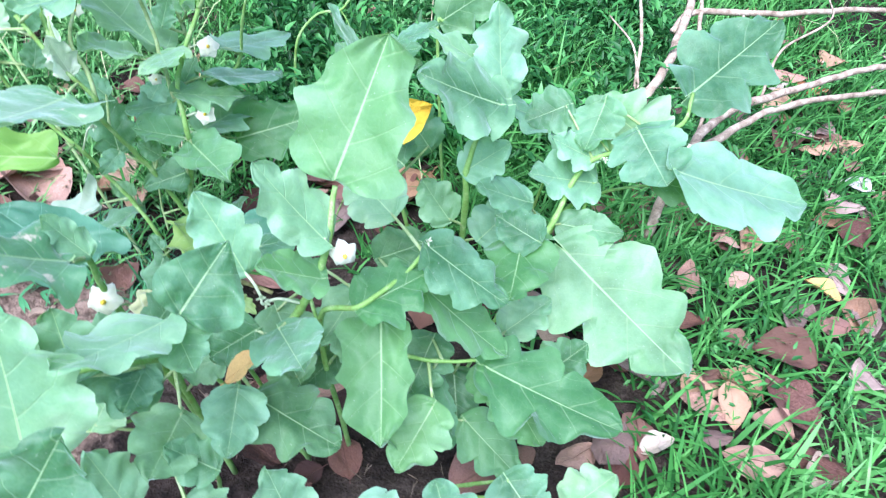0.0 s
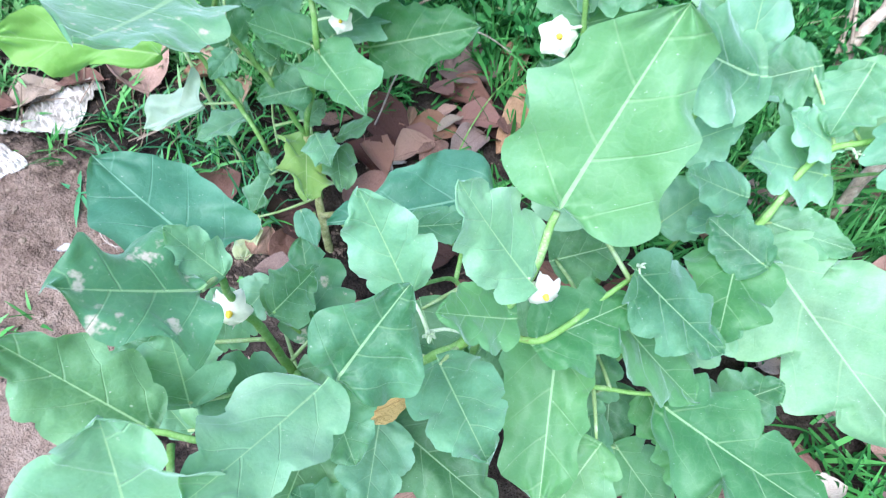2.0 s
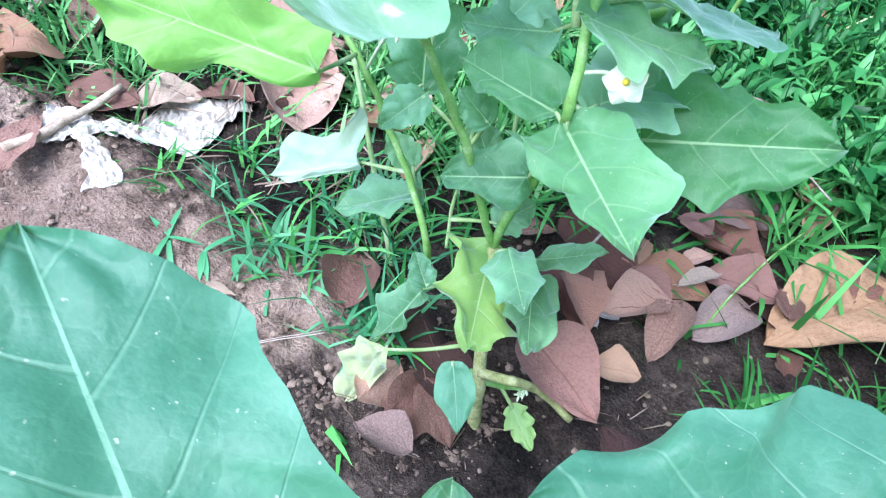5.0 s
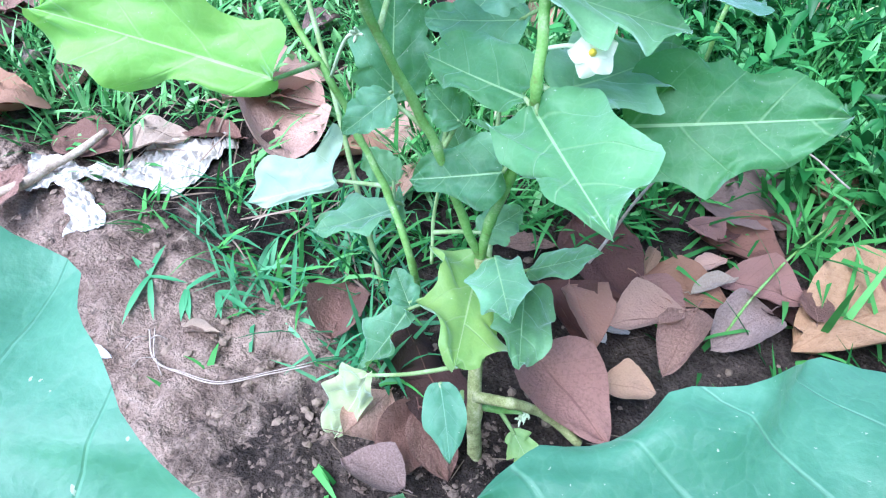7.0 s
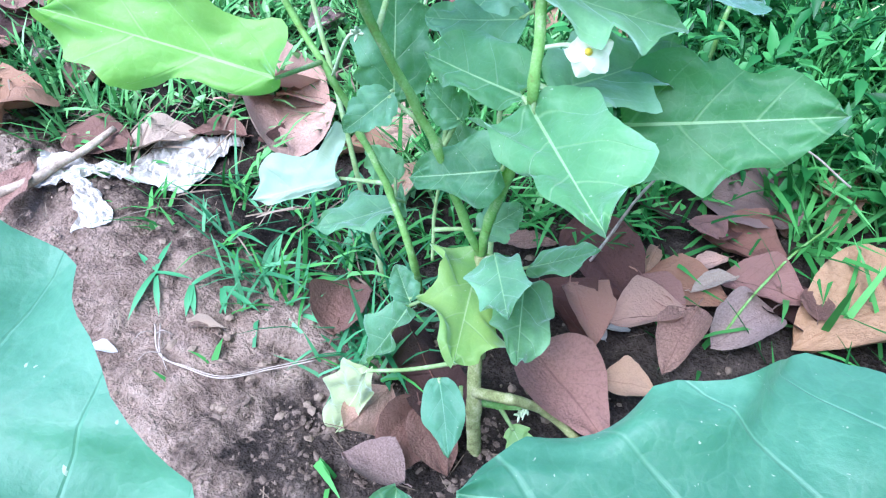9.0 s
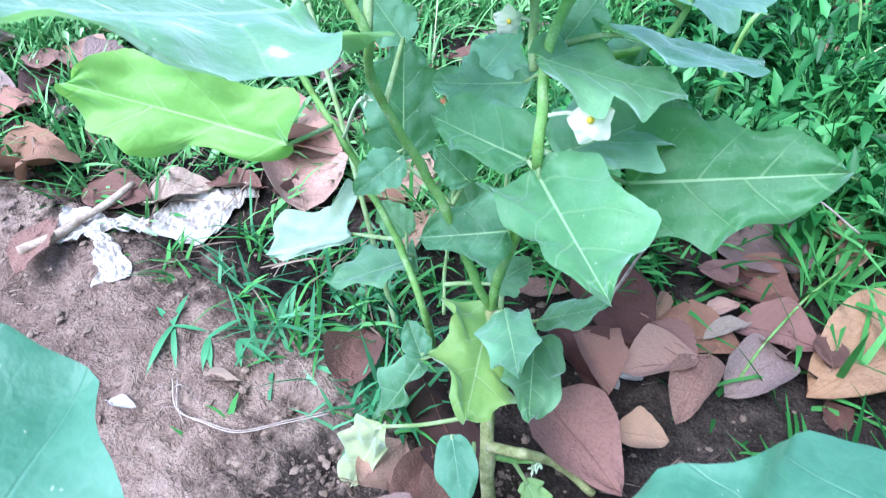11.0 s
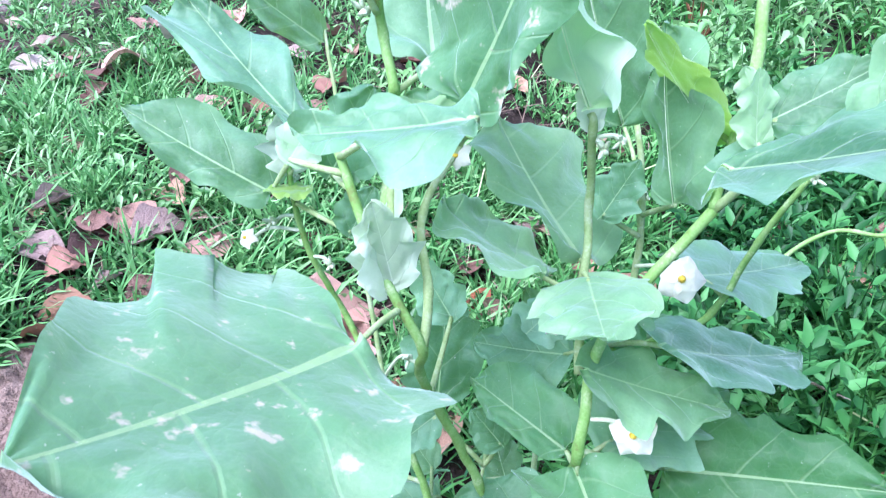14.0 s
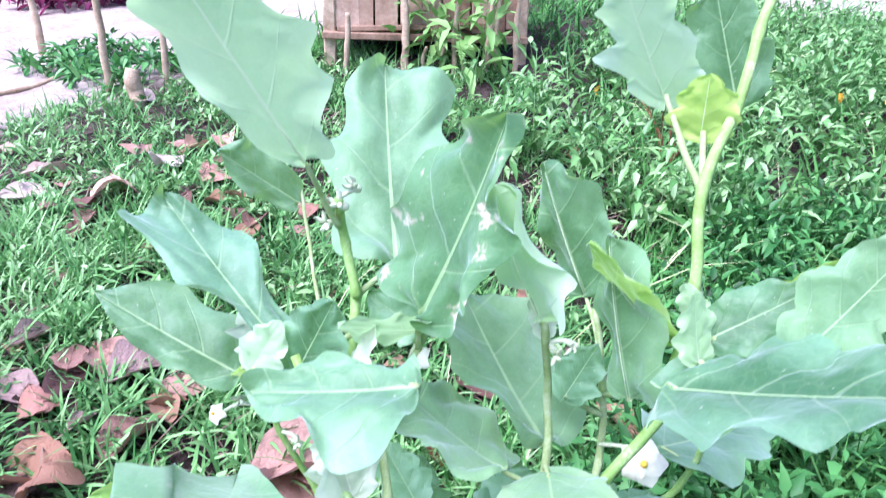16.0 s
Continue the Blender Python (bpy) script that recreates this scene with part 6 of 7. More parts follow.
branch(vine, "stalk", 0.0035, 0.003, [(-0.34, 1.575, 0.03), (-0.323, 1.585, 0.17), (-0.274, 1.612, 0.228), (-0.215, 1.616, 0.241), (-0.179, 1.631, 0.271), (-0.1, 1.66, 0.25)], STEM, 7)
branch(vine, "stalk", 0.0022, 0.0016, [(-0.215, 1.616, 0.241), (-0.198, 1.614, 0.21), (-0.189, 1.614, 0.178)], STEM, 6)


LITTER += [(-0.878, 1.215, 0.24), (-0.915, 1.285, 0.22)]


def rag(points, width, seed):
    """A crumpled strip of cloth along points on the ground."""
    LITTER.extend((x, y, 0.14) for x, y in points)
    line = smooth_line([(x, y, 0) for x, y in points], 14)
    off, verts, faces, cols = Vector((seed, seed * 2, 0)), [], [], 18
    for i, p in enumerate(line):
        d = (line[min(i + 1, len(line) - 1)] - line[max(i - 1, 0)]).normalized()
        s = Vector((-d.y, d.x, 0))
        w = width * (0.35 + 1.5 * abs(noise.noise(off + p * 13)))
        for j in range(cols + 1):
            t = j / cols - 0.5
            q = p + s * (t * w + 0.014 * noise.noise(off + p * 40 + Vector((0, 0, t * 3))))
            fold = 0.012 * abs(noise.noise(off + Vector((q.x * 50, q.y * 50, t * 2)))) + 0.009 * abs(noise.noise(off + q * 120)) - 0.006 * abs(t)
            verts.append((q.x, q.y, ground_z(q.x, q.y) + 0.008 + fold))
    n = cols + 1
    faces = [(i * n + j, i * n + j + 1, (i + 1) * n + j + 1, (i + 1) * n + j) for i in range(len(line) - 1) for j in range(cols)]
    ob = mesh_object("rag", verts, faces, RAG, smooth=False)
    solid = ob.modifiers.new("thickness", "SOLIDIFY")
    solid.thickness = 0.0015
    return tagged(ob, "crumpled dirty white rag lying on the soil", "rag", "white rags")


rag([(-1.10, 0.965), (-1.05, 1.005), (-1.01, 1.03), (-0.965, 1.075), (-0.93, 1.14), (-0.91, 1.17)], 0.075, 3)
rag([(-1.05, 0.985), (-1.00, 0.965), (-0.955, 0.93)], 0.04, 8)
rag([(-0.97, 0.70), (-0.93, 0.705), (-0.90, 0.73)], 0.03, 12)


def clod_mesh(seed):
    bm = bmesh.new()
    bmesh.ops.create_icosphere(bm, subdivisions=1, radius=1)
    for v in bm.verts:
        v.co *= 1 + 0.35 * noise.noise(v.co * 1.6 + Vector((seed, 0, 0))) + 0.12 * noise.noise(v.co * 5 + Vector((seed, 0, 0)))
        v.co.z *= 0.65
    me = bpy.data.meshes.new("soil_crumbs")
    bm.to_mesh(me)
    bm.free()
    return me


crumbs = random.Random(5)
base = clod_mesh(1)
co = np.array([v.co for v in base.vertices])
tri = [tuple(p.vertices) for p in base.polygons]
verts, faces = [], []
for k in range(5200):
    if crumbs.random() < 0.75:
        x, y = crumbs.uniform(-1.35, -0.45), crumbs.uniform(0.55, 1.08)
    else:
        x, y = crumbs.uniform(-0.5, 0.1), crumbs.uniform(0.7, 1.2)
    r = 0.0008 + 0.0060 * crumbs.random() ** 12
    a = crumbs.uniform(0, 6.28)
    rot = np.array([[math.cos(a), -math.sin(a), 0], [math.sin(a), math.cos(a), 0], [0, 0, 1]])
    lump = 0.012 * noise.noise(Vector((x, y, 0)) * 5) + 0.006 * noise.noise(Vector((x, y, 0)) * 17)
    faces += [tuple(i + len(verts) for i in f) for f in tri]
    verts += list((co * (crumbs.uniform(0.7, 1.4), 1, crumbs.uniform(0.6, 1)) * r) @ rot.T + (x, y, ground_z(x, y) + lump + r * 0.2))
verts2, faces2 = [], []
for k in range(380):
    x, y = crumbs.uniform(-1.32, -0.42), crumbs.uniform(0.55, 1.10)
    r = 0.003 + 0.011 * crumbs.random() ** 2.5
    a = crumbs.uniform(0, 6.28)
    rot = np.array([[math.cos(a), -math.sin(a), 0], [math.sin(a), math.cos(a), 0], [0, 0, 1]])
    p = Vector((x, y, 0))
    lump = 0.012 * noise.noise(p * 5) + 0.009 * noise.noise(p * 17) + 0.013 * abs(noise.noise(p * 36)) - 0.004
    faces2 += [tuple(i + len(verts2) for i in f) for f in tri]
    verts2 += list((co * (crumbs.uniform(0.8, 1.6), crumbs.uniform(0.6, 1), crumbs.uniform(0.4, 0.8)) * r) @ rot.T + (x, y, ground_z(x, y) + lump))
tagged(mesh_object("soil_clods", verts2, faces2, SOIL, smooth=False), "rough clods of dry brown soil", "soil", kind="stuff")
bpy.data.meshes.remove(base)
verts3, faces3 = [], []
for k in range(2600):
    # dark crumbly humus heaped round the foot of the tall plant
    along, off = crumbs.uniform(0, 1.1), crumbs.gauss(0, 0.034)
    x, y = -0.66 + 0.27 * along + 0.3 * off, 0.785 + 0.095 * along + off
    r = 0.0008 + 0.0042 * crumbs.random() ** 4
    a = crumbs.uniform(0, 6.28)
    rot = np.array([[math.cos(a), -math.sin(a), 0], [math.sin(a), math.cos(a), 0], [0, 0, 1]])
    p = Vector((x, y, 0))
    lump = 0.012 * noise.noise(p * 5) + 0.009 * noise.noise(p * 17) + 0.013 * abs(noise.noise(p * 36)) - 0.002
    faces3 += [tuple(i + len(verts3) for i in f) for f in tri]
    verts3 += list((co * (crumbs.uniform(0.8, 1.7), crumbs.uniform(0.5, 1), crumbs.uniform(0.4, 0.9)) * r) @ rot.T + (x, y, ground_z(x, y) + lump))
tagged(mesh_object("humus_crumbs", verts3, faces3, HUMUS, smooth=False), "dark crumbly humus heaped on bare soil", "soil", kind="stuff")
tagged(mesh_object("soil_crumbs", verts, faces, CLOD, smooth=False), "small crumbs of dry brown soil", "soil", kind="stuff")


# ---- grass and low weeds ----
def many(name, verts, faces, material):
    me = bpy.data.meshes.new(name)
    me.vertices.add(len(verts))
    me.vertices.foreach_set("co", np.asarray(verts, np.float32).ravel())
    faces = np.asarray(faces, np.int32)
    me.loops.add(faces.size)
    me.loops.foreach_set("vertex_index", faces.ravel())
    me.polygons.add(len(faces))
    me.polygons.foreach_set("loop_start", np.arange(0, faces.size, faces.shape[1], dtype=np.int32))
    me.polygons.foreach_set("use_smooth", np.ones(len(faces), bool))
    me.update(calc_edges=True)
    me.validate()
    me.materials.append(material)
    return new(name, me)


def gz_many(x, y):
    return -0.09 + 0.14 * np.clip(y - 1.05, 0, 2.2) + 0.05 * np.clip(y - 3.25, 0, 10) + 0.12 * np.clip(-0.7 - x, 0, 1.2)


def bare(x, y, wob):
    """Where hardly anything grows: the dug bed round the plants and the sandy yard."""
    bed = ((x < -0.44) & (x > -1.28 + 0.08 * wob) & (y < np.where(x > -1.0, 1.11, 1.0) + 0.06 * wob)) | ((x < -0.06 + 0.1 * wob) & (x > -0.72) & (y < 1.20 + 0.08 * wob)) | ((x < 0.30 + 0.1 * wob) & (y < 0.86 + 0.1 * wob))
    return bed | (x < -2.75 + 0.25 * wob)


def blade_strips(x, y, z, yaw, length, width, lean, bow, flat=0.35):
    """Grass blades as folded strips of three quads, bowed outward from their roots."""
    n = len(x)
    t = np.array([0, 0.35, 0.7, 1.0])
    taper = np.array([0.8, 1.0, 0.72, 0.06])
    ang = lean[:, None] + bow[:, None] * t
    step = np.diff(np.concatenate([np.zeros((n, 1)), length[:, None] * t[None]], 1), axis=1)
    out, up = np.cumsum(step * np.sin(ang), 1), np.cumsum(step * np.cos(ang), 1)
    cx, cy = np.cos(yaw)[:, None], np.sin(yaw)[:, None]
    px, py, pz = x[:, None] + out * cx, y[:, None] + out * cy, z[:, None] + up
    hw = width[:, None] * taper[None] * 0.5
    verts = np.empty((n, 4, 2, 3))
    for k, s in enumerate((-1, 1)):
        verts[:, :, k, 0], verts[:, :, k, 1], verts[:, :, k, 2] = px - s * hw * cy, py + s * hw * cx, pz + flat * hw * s
    faces = np.array([(0, 1, 3, 2), (2, 3, 5, 4), (4, 5, 7, 6)])[None] + np.arange(n)[:, None, None] * 8
    return verts.reshape(-1, 3), faces.reshape(-1, 4)


gr = np.random.RandomState(3)


def on_top(x, y):
    """False where a fallen leaf or a rag presses the grass down."""
    free = np.ones(len(x), bool)
    for lx, ly, size in LITTER:
        free &= (x - lx) ** 2 + (y - ly) ** 2 > ((0.24 if lx > 0.2 else 0.40) * size) ** 2
    return free | (gr.uniform(0, 1, len(x)) < 0.08)


def grass_patch(name, label, count, xr, yr, length, tuft, keep, width=(0.0035, 0.0075), material=GRASS):
    tx, ty = gr.uniform(*xr, count // tuft), gr.uniform(*yr, count // tuft)
    ok = keep(tx, ty) & on_top(tx, ty)
    tx, ty = tx[ok], ty[ok]
    n = len(tx) * tuft
    x = np.repeat(tx, tuft) + gr.normal(0, 0.014, n)
    y = np.repeat(ty, tuft) + gr.normal(0, 0.014, n)
    size = np.repeat(gr.uniform(0.65, 1.25, len(tx)), tuft)
    v, f = blade_strips(x, y, gz_many(x, y) - 0.004, gr.uniform(0, 6.28, n), size * gr.uniform(*length, n), gr.uniform(*width, n), gr.uniform(0.1, 0.9, n), gr.uniform(0.1, 1.5, n))
    return tagged(many(name, v, f, material), label, "grass", kind="stuff")


def rough(x, y):
    return np.sin(x * 7.1 + 2 * np.sin(y * 5.3)) * 0.6 + np.sin(y * 9.7 + x * 3.1) * 0.4


grass_patch("lawn_grass", "bright green broad-bladed lawn grass with fallen leaves", 13500, (0.15, 1.7), (0.2, 2.3), (0.05, 0.14), 5, lambda x, y: ~bare(x, y, rough(x, y)) & (rough(x * 1.7, y * 1.3) > -0.75), (0.004, 0.0085))
grass_patch("lawn_grass", "short green lawn grass with dry leaves", 36000, (-2.9, -0.45), (0.7, 3.2), (0.03, 0.10), 6, lambda x, y: ~bare(x, y, rough(x, y)) & (rough(x * 2.3, y * 1.9) > -0.22), material=GRASS_L)
grass_patch("lawn_grass", "lush green grass with dry leaves beside the bare bed", 22000, (-2.0, -0.55), (0.85, 1.9), (0.05, 0.12), 6, lambda x, y: ~bare(x, y, rough(x, y)) & (rough(x * 2.9, y * 2.3) > -0.3), material=GRASS_L)
grass_patch("lawn_grass", "dense green grass behind the plants", 20000, (-0.7, 1.2), (1.05, 2.6), (0.05, 0.12), 6, lambda x, y: ~bare(x, y, rough(x, y)))
grass_patch("lawn_grass", "tall rough green grass before the coop", 16000, (-3.0, 3.0), (2.4, 7.0), (0.09, 0.24), 7, lambda x, y: ~bare(x, y, rough(x, y)) & ((x + 1.75) ** 2 + (y - 3.0) ** 2 > 0.3), (0.005, 0.011))
grass_patch("lawn_grass", "rough green grass round the garden", 30000, (-2.7, 5.0), (-3.0, 6.5), (0.07, 0.17), 8, lambda x, y: ~bare(x, y, rough(x, y)) & ((y < 0.35) | (x > 1.5)) & ((x + 0.2) ** 2 + (y - 0.4) ** 2 > 0.9), (0.006, 0.012))
for count, kind in ((520, GRASS_B), (380, GRASS)):
    grass_patch("grass_tuft", "sparse green grass tufts creeping over bare soil", count, (-0.98, -0.52), (0.88, 1.20), (0.035, 0.10), 8, lambda x, y: (y > 0.95 - 0.25 * (x + 0.77) * (x > -0.77) + 0.07 * rough(x * 3, y * 3)), (0.003, 0.0065), kind)
grass_patch("grass_tuft", "long bright grass blades beside the fallen leaves", 3000, (-0.24, 0.5), (1.16, 1.85), (0.09, 0.20), 6, lambda x, y: (y > 1.26 + 0.05 * rough(x * 4, y * 4)) | (x > -0.12), (0.004, 0.0085))
grass_patch("grass_tuft", "few thin grass sprouts on bare soil", 45, (-1.3, -0.5), (0.6, 0.95), (0.02, 0.06), 5, lambda x, y: x < 5)


n = 900
bx, by = gr.uniform(-1.4, 0.2, n), gr.uniform(0.5, 1.35, n)
v, f = blade_strips(bx, by, gz_many(bx, by) + 0.006, gr.uniform(0, 6.28, n), gr.uniform(0.006, 0.035, n), gr.uniform(0.0008, 0.0018, n), gr.uniform(1.35, 1.62, n), gr.uniform(-0.1, 0.25, n))
tagged(many("straw_bits", v, f, STRAW), "short dry straw bits strewn over soil", "straw", kind="stuff")


n = 1500
bx, by = gr.uniform(-2.6, -0.6, n), gr.uniform(1.02, 2.5, n)
v, f = blade_strips(bx, by, gz_many(bx, by) + 0.012, gr.uniform(0, 6.28, n), gr.uniform(0.03, 0.12, n), gr.uniform(0.0015, 0.0035, n), gr.uniform(0.9, 1.5, n), gr.uniform(0, 0.5, n))
tagged(many("straw_bits", v, f, STRAW), "dry straw mixed into the short grass", "straw", kind="stuff")
n = 420
bx, by = gr.uniform(-1.2, 2.2, n), gr.uniform(1.5, 5.2, n)
v, f = blade_strips(bx, by, gz_many(bx, by), gr.uniform(0, 6.28, n), gr.uniform(0.18, 0.48, n), gr.uniform(0.0025, 0.004, n), gr.uniform(0.1, 0.7, n), gr.uniform(0.8, 2.2, n))
tagged(many("weed_stalks", v, f, STALK), "thin pale arching weed stalks above low weeds", "weeds", kind="stuff")


def weeds(name, label, count, xr, yr, height, leaf_size, material, leaves=14, keep=None):
    """Low branching weeds: a thin stalk and small pointed leaves folded along the middle."""
    sx, sy = gr.uniform(*xr, count), gr.uniform(*yr, count)
    if keep is not None:
        ok = keep(sx, sy)
        sx, sy = sx[ok], sy[ok]
    count = len(sx)
    h = gr.uniform(*height, count)
    lx, ly = gr.normal(0, 0.25, count), gr.normal(0, 0.25, count)
    n = count * leaves
    k = np.repeat(np.arange(count), leaves)
    t = gr.uniform(0.15, 1.0, n)
    yaw, pitch = gr.uniform(0, 6.28, n), gr.uniform(-0.9, 1.1, n)
    spread = gr.uniform(0.0, 0.05, n)
    size = gr.uniform(*leaf_size, n) * (1.15 - 0.4 * t)
    bx, by = sx[k] + lx[k] * h[k] * t + spread * np.cos(yaw), sy[k] + ly[k] * h[k] * t + spread * np.sin(yaw)
    bz = gz_many(sx[k], sy[k]) + h[k] * t
    d = np.stack([np.cos(yaw) * np.cos(pitch), np.sin(yaw) * np.cos(pitch), np.sin(pitch)], 1)
    s = np.stack([-np.sin(yaw), np.cos(yaw), gr.uniform(-0.4, 0.4, n)], 1)
    up = np.cross(d, s)
    b = np.stack([bx, by, bz], 1)
    row = []
    for u, w, lift in ((0, 0, 0), (0.34, 0.20, 0.08), (0.36, 0, -0.02), (0.34, -0.20, 0.08), (0.70, 0.13, 0.02), (0.72, 0, -0.06), (0.70, -0.13, 0.02), (1.1, 0, -0.18)):
        row.append(b + size[:, None] * (u * d + w * s + lift * up))
    verts = np.stack(row, 1).reshape(-1, 3)
    tris = np.array([(0, 2, 1), (0, 3, 2), (1, 2, 5), (1, 5, 4), (2, 3, 6), (2, 6, 5), (4, 5, 7), (5, 6, 7)])
    faces = (tris[None] + np.arange(n)[:, None, None] * 8).reshape(-1, 3)
    # stalks as three-sided prisms
    foot, top = np.stack([sx, sy, gz_many(sx, sy) - 0.005], 1), np.stack([sx + lx * h, sy + ly * h, gz_many(sx, sy) + h], 1)
    ring = np.stack([np.array([math.cos(a), math.sin(a), 0]) for a in (0, 2.1, 4.2)])
    sv = np.concatenate([foot[:, None] + 0.0018 * ring, top[:, None] + 0.0009 * ring], 1).reshape(-1, 3)
    st = np.array([(0, 1, 4), (0, 4, 3), (1, 2, 5), (1, 5, 4), (2, 0, 3), (2, 3, 5)])
    sf = (st[None] + np.arange(count)[:, None, None] * 6).reshape(-1, 3) + len(verts)
    ob = many(name, np.concatenate([verts, sv]), np.concatenate([faces, sf]), material)
    return tagged(ob, label, "weeds", kind="stuff")


weeds("weed_patch", "dense dark green bushy weeds", 1300, (-0.5, 0.72), (1.38, 2.6), (0.06, 0.18), (0.020, 0.056), HERB, 15, lambda x, y: rough(x * 2.1 + 1, y * 2.7) > -0.45)
weeds("weed_patch", "tall tangled green weeds running back to the yard", 1800, (-1.5, 2.6), (2.3, 5.8), (0.14, 0.34), (0.03, 0.065), HERB_L, 19, lambda x, y: ~((x < -1.35) & (y > 2.75)) & ((x + 1.75) ** 2 + (y - 3.0) ** 2 > 0.3) & (rough(x * 1.6 + 2, y * 1.9) > -0.5))
weeds("weed_patch", "low green weeds in short grass", 420, (-2.7, -0.7), (1.25, 2.9), (0.03, 0.08), (0.02, 0.045), HERB_L, 9)
weeds("weed_patch", "small green weeds in lawn grass", 260, (0.3, 1.6), (0.6, 1.9), (0.03, 0.08), (0.015, 0.03), HERB, 9)
weeds("garden_plants", "low broad-leaved green plants by the poles", 60, (-3.5, -2.8), (2.25, 2.65), (0.05, 0.12), (0.05, 0.09), HERB, 10)
weeds("purple_plants", "dark purple-leaved garden plants on the sandy yard", 60, (-5.6, -4.7), (3.2, 3.9), (0.15, 0.45), (0.08, 0.16), PURPLE, 14)
for k in range(8):
    fallen(scatter.uniform(-1.2, 0.8), scatter.uniform(2.4, 3.8), 0.035, scatter.randrange(360), "yellow", 0.24 + 0.14 * scatter.random(), (30, 60))


dead = thing("dead_weed", -0.75, 2.75, "withered brown weed standing in green weeds", "weed")
for k in range(9):
    a, h = k * 0.7, 0.20 + 0.02 * (k % 4)
    z0 = dead.location.z
    branch(dead, "twig", 0.0035, 0.0015, [(-0.75, 2.75, z0), (-0.75 + 0.05 * math.cos(a), 2.75 + 0.05 * math.sin(a), z0 + h * 0.6), (-0.75 + 0.12 * math.cos(a + 0.4), 2.75 + 0.10 * math.sin(a), z0 + h)], DEAD, 5)


# ---- poles, stump and coop beyond the bed ----
def pole(x, y, height, radius, lean, label, name="pole", category="pole"):
    ob = thing(name, x, y, label, category, "garden poles" if name == "pole" else "")
    z = ob.location.z
    branch(ob, "shaft", radius, radius * 0.85, [(x, y, z - 0.02), (x + lean * 0.5, y, z + height * 0.5), (x + lean, y, z + height)], POLE, 10)
    return ob


pole(-2.81, 2.24, 1.3, 0.015, 0.06, "thin grey weathered pole standing in the grass")
pole(-3.75, 2.52, 1.4, 0.018, -0.10, "thin grey weathered pole standing in sand")
pole(-2.69, 2.42, 1.2, 0.014, 0.04, "thin grey weathered pole beside low plants")
pole(-2.55, 2.19, 0.13, 0.030, -0.01, "short cut-off grey tree stump in grass", "stump", "stump")


def box(owner, name, size, m, material, label=""):
    bm = bmesh.new()
    bmesh.ops.create_cube(bm, size=1, matrix=m @ Matrix.Diagonal((*size, 1)))
    bmesh.ops.bevel(bm, geom=bm.edges[:], offset=min(size) * 0.12, segments=1, affect="EDGES")
    for v in bm.verts:
        v.co += Vector((noise.noise(v.co * 6), noise.noise(v.co * 6 + Vector((3, 0, 0))), 0)) * 0.006
    me = bpy.data.meshes.new(name)
    bm.to_mesh(me)
    bm.free()
    me.materials.append(material)
    ob = new(name, me)
    ob.parent = owner
    return tagged(ob, label) if label else ob


coop = thing("wooden_coop", -1.90, 3.13, "raised weathered wooden animal coop with broken boards", "coop")
coop.rotation_euler = (0, 0, math.atan2(0.5, 0.61))
W = 0.80
boards = random.Random(2)
x = -W / 2
while x < W / 2 - 0.02:
    wide = boards.uniform(0.06, 0.12)
    box(coop, "board", (wide - 0.006, 0.018, 0.62), pose(x + wide / 2, 0.0, 0.43 + boards.uniform(-0.012, 0.012), 0, boards.uniform(-1.2, 1.2), 0), PLANK)
    x += wide
for z in (0.095, 0.70):
    box(coop, "rail", (W + 0.06, 0.045, 0.028), pose(0, -0.03, z, 0, 0.8, 0), PLANK)
box(coop, "rail", (W * 0.8, 0.03, 0.02), pose(-0.05, -0.02, 0.135, 0, -2.0, 0), PLANK)
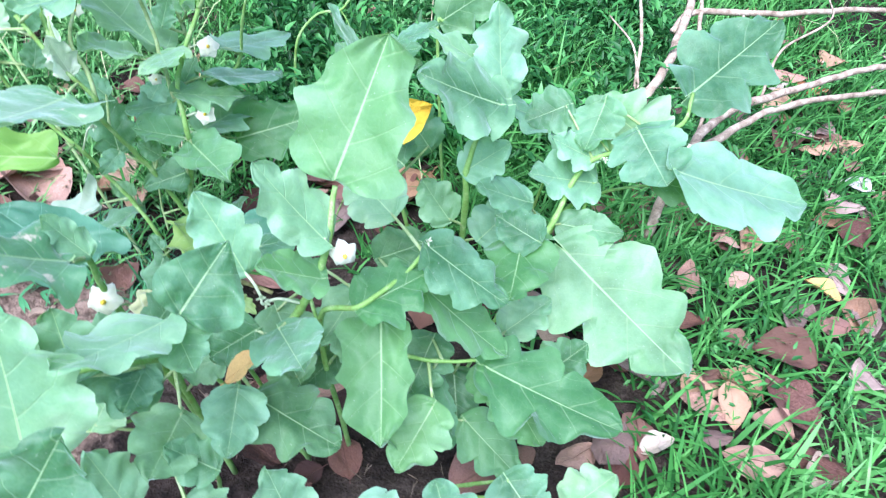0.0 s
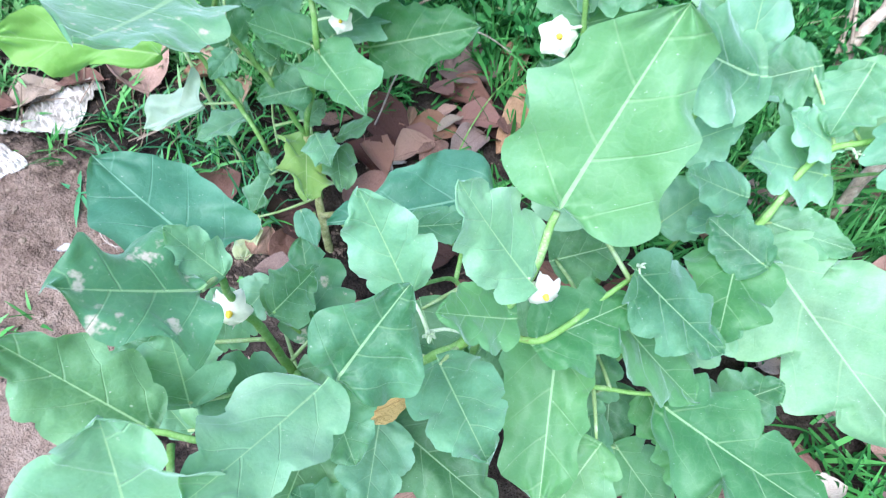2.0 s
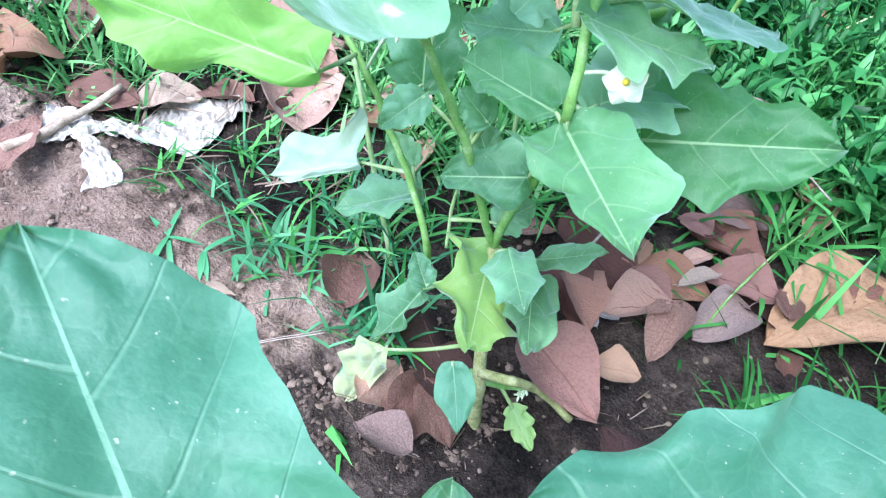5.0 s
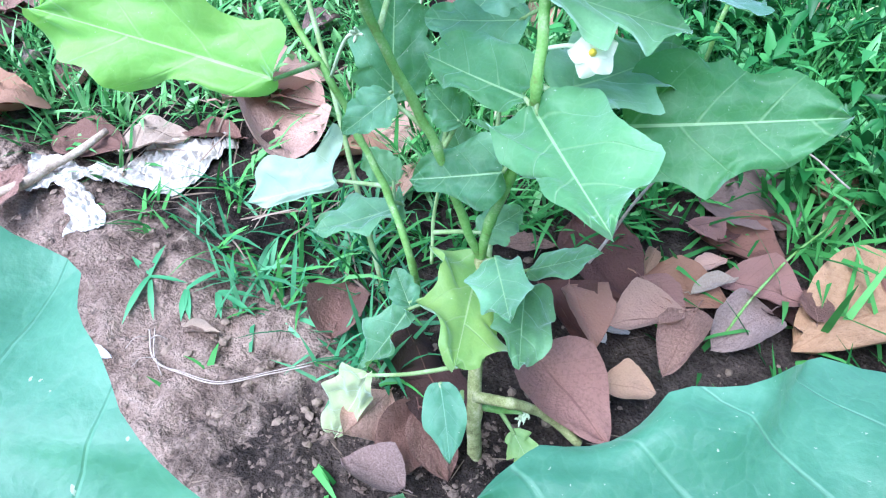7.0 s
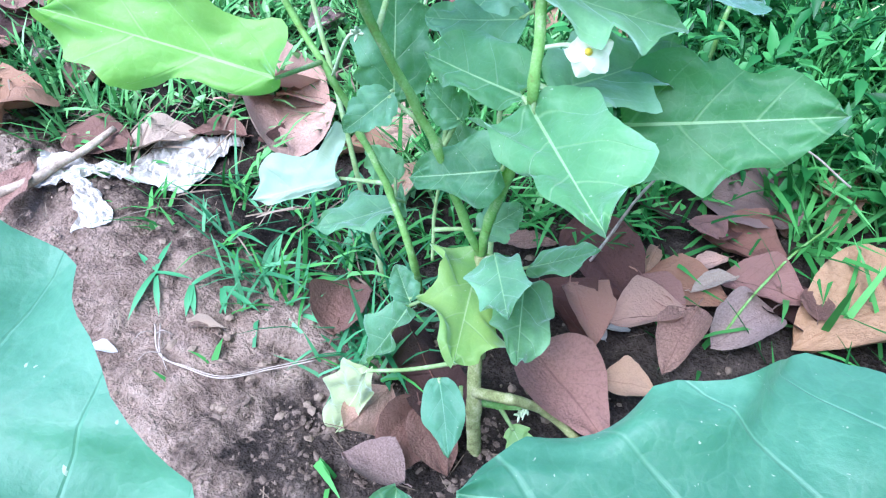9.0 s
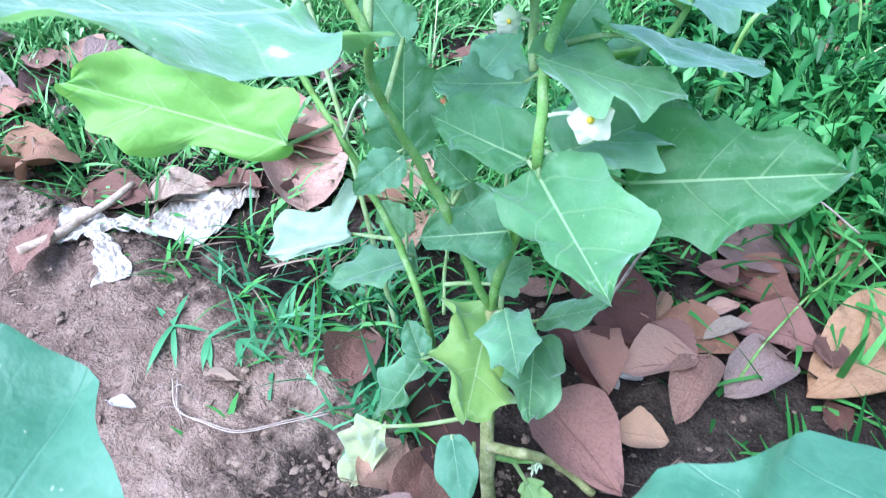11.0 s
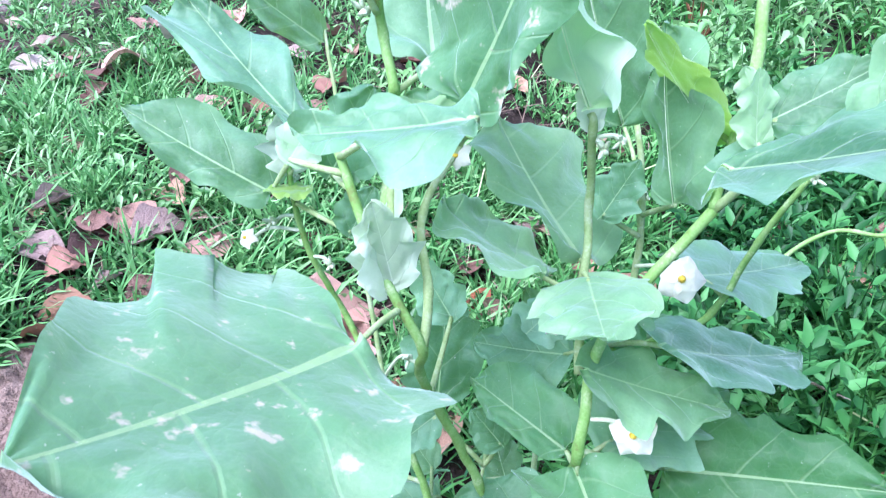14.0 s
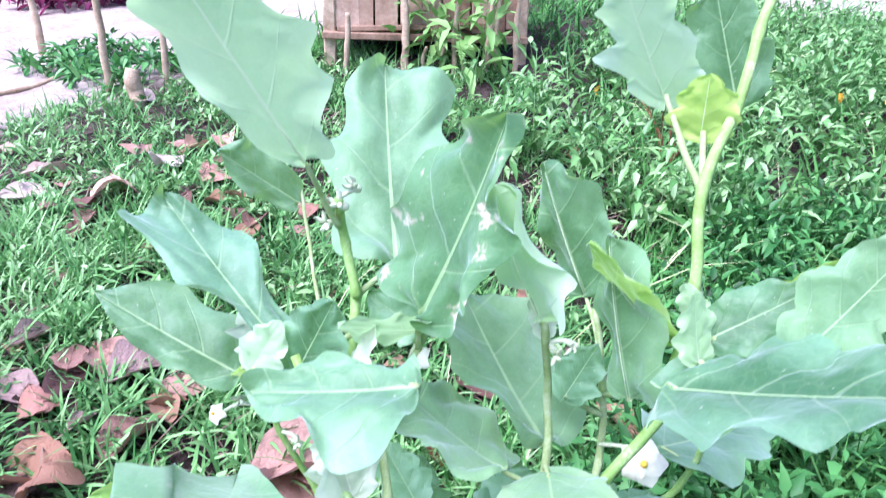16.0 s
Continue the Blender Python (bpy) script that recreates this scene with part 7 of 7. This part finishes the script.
for px, py in ((-W / 2, 0), (W / 2, 0), (-W / 2, 0.6), (W / 2, 0.6)):
    box(coop, "post", (0.05, 0.05, 0.86), pose(px, py, 0.40, 0, boards.uniform(-2, 2), 0), POLE)
for px in (-W / 2, W / 2):
    box(coop, "side_wall", (0.018, 0.60, 0.62), pose(px, 0.3, 0.43), PLANK)
box(coop, "back_wall", (W, 0.018, 0.62), pose(0, 0.60, 0.43), PLANK)
box(coop, "coop_floor", (W, 0.60, 0.02), pose(0, 0.30, 0.115), PLANK)
box(coop, "coop_roof", (W + 0.16, 0.85, 0.02), pose(0, 0.28, 0.80, 6, 0, 0), PLANK)
stakes = random.Random(6)
for px, high, r in ((-0.34, 0.24, 0.012), (-0.10, 0.42, 0.017), (-0.02, 0.10, 0.009), (0.05, 0.11, 0.009), (0.10, 0.30, 0.011), (0.14, 0.12, 0.008), (0.24, 0.46, 0.014), (0.27, 0.44, 0.012), (0.36, 0.40, 0.013)):
    c, s = math.cos(0.687), math.sin(0.687)
    x, y = -1.90 + px * c + 0.14 * s, 3.13 + px * s - 0.14 * c
    ob = thing("stake", x, y, "grey wooden stake in grass before the coop", "stake", "coop stakes")
    z = ob.location.z
    branch(ob, "shaft", r, r * 0.8, [(x, y, z - 0.02), (x + stakes.uniform(-0.01, 0.01), y, z + high / 2), (x + stakes.uniform(-0.03, 0.03), y, z + high)], POLE, 8)
weeds("climbing_vine", "light green climbing vine leaves on the coop stakes", 14, (-2.0, -1.55), (2.95, 3.15), (0.22, 0.46), (0.08, 0.13), VINE, 9)
# the same rough grass closes the garden behind and beside the dug bed
grass_patch("lawn_grass", "rough green grass round the dug bed", 46000, (-2.7, 4.2), (-3.2, 3.6), (0.06, 0.16), 7, lambda x, y: (x > -2.6 + 0.2 * rough(x, y)) & ~((x > -1.35 + 0.1 * rough(y, x)) & (x < 0.45 + 0.15 * rough(x, y)) & (y > -0.5 + 0.15 * rough(x, y))) & ((y < 0.45 + 0.25 * rough(x * 0.4, y)) | (x > 1.65 + 0.25 * rough(x, y * 0.4))), (0.005, 0.011))
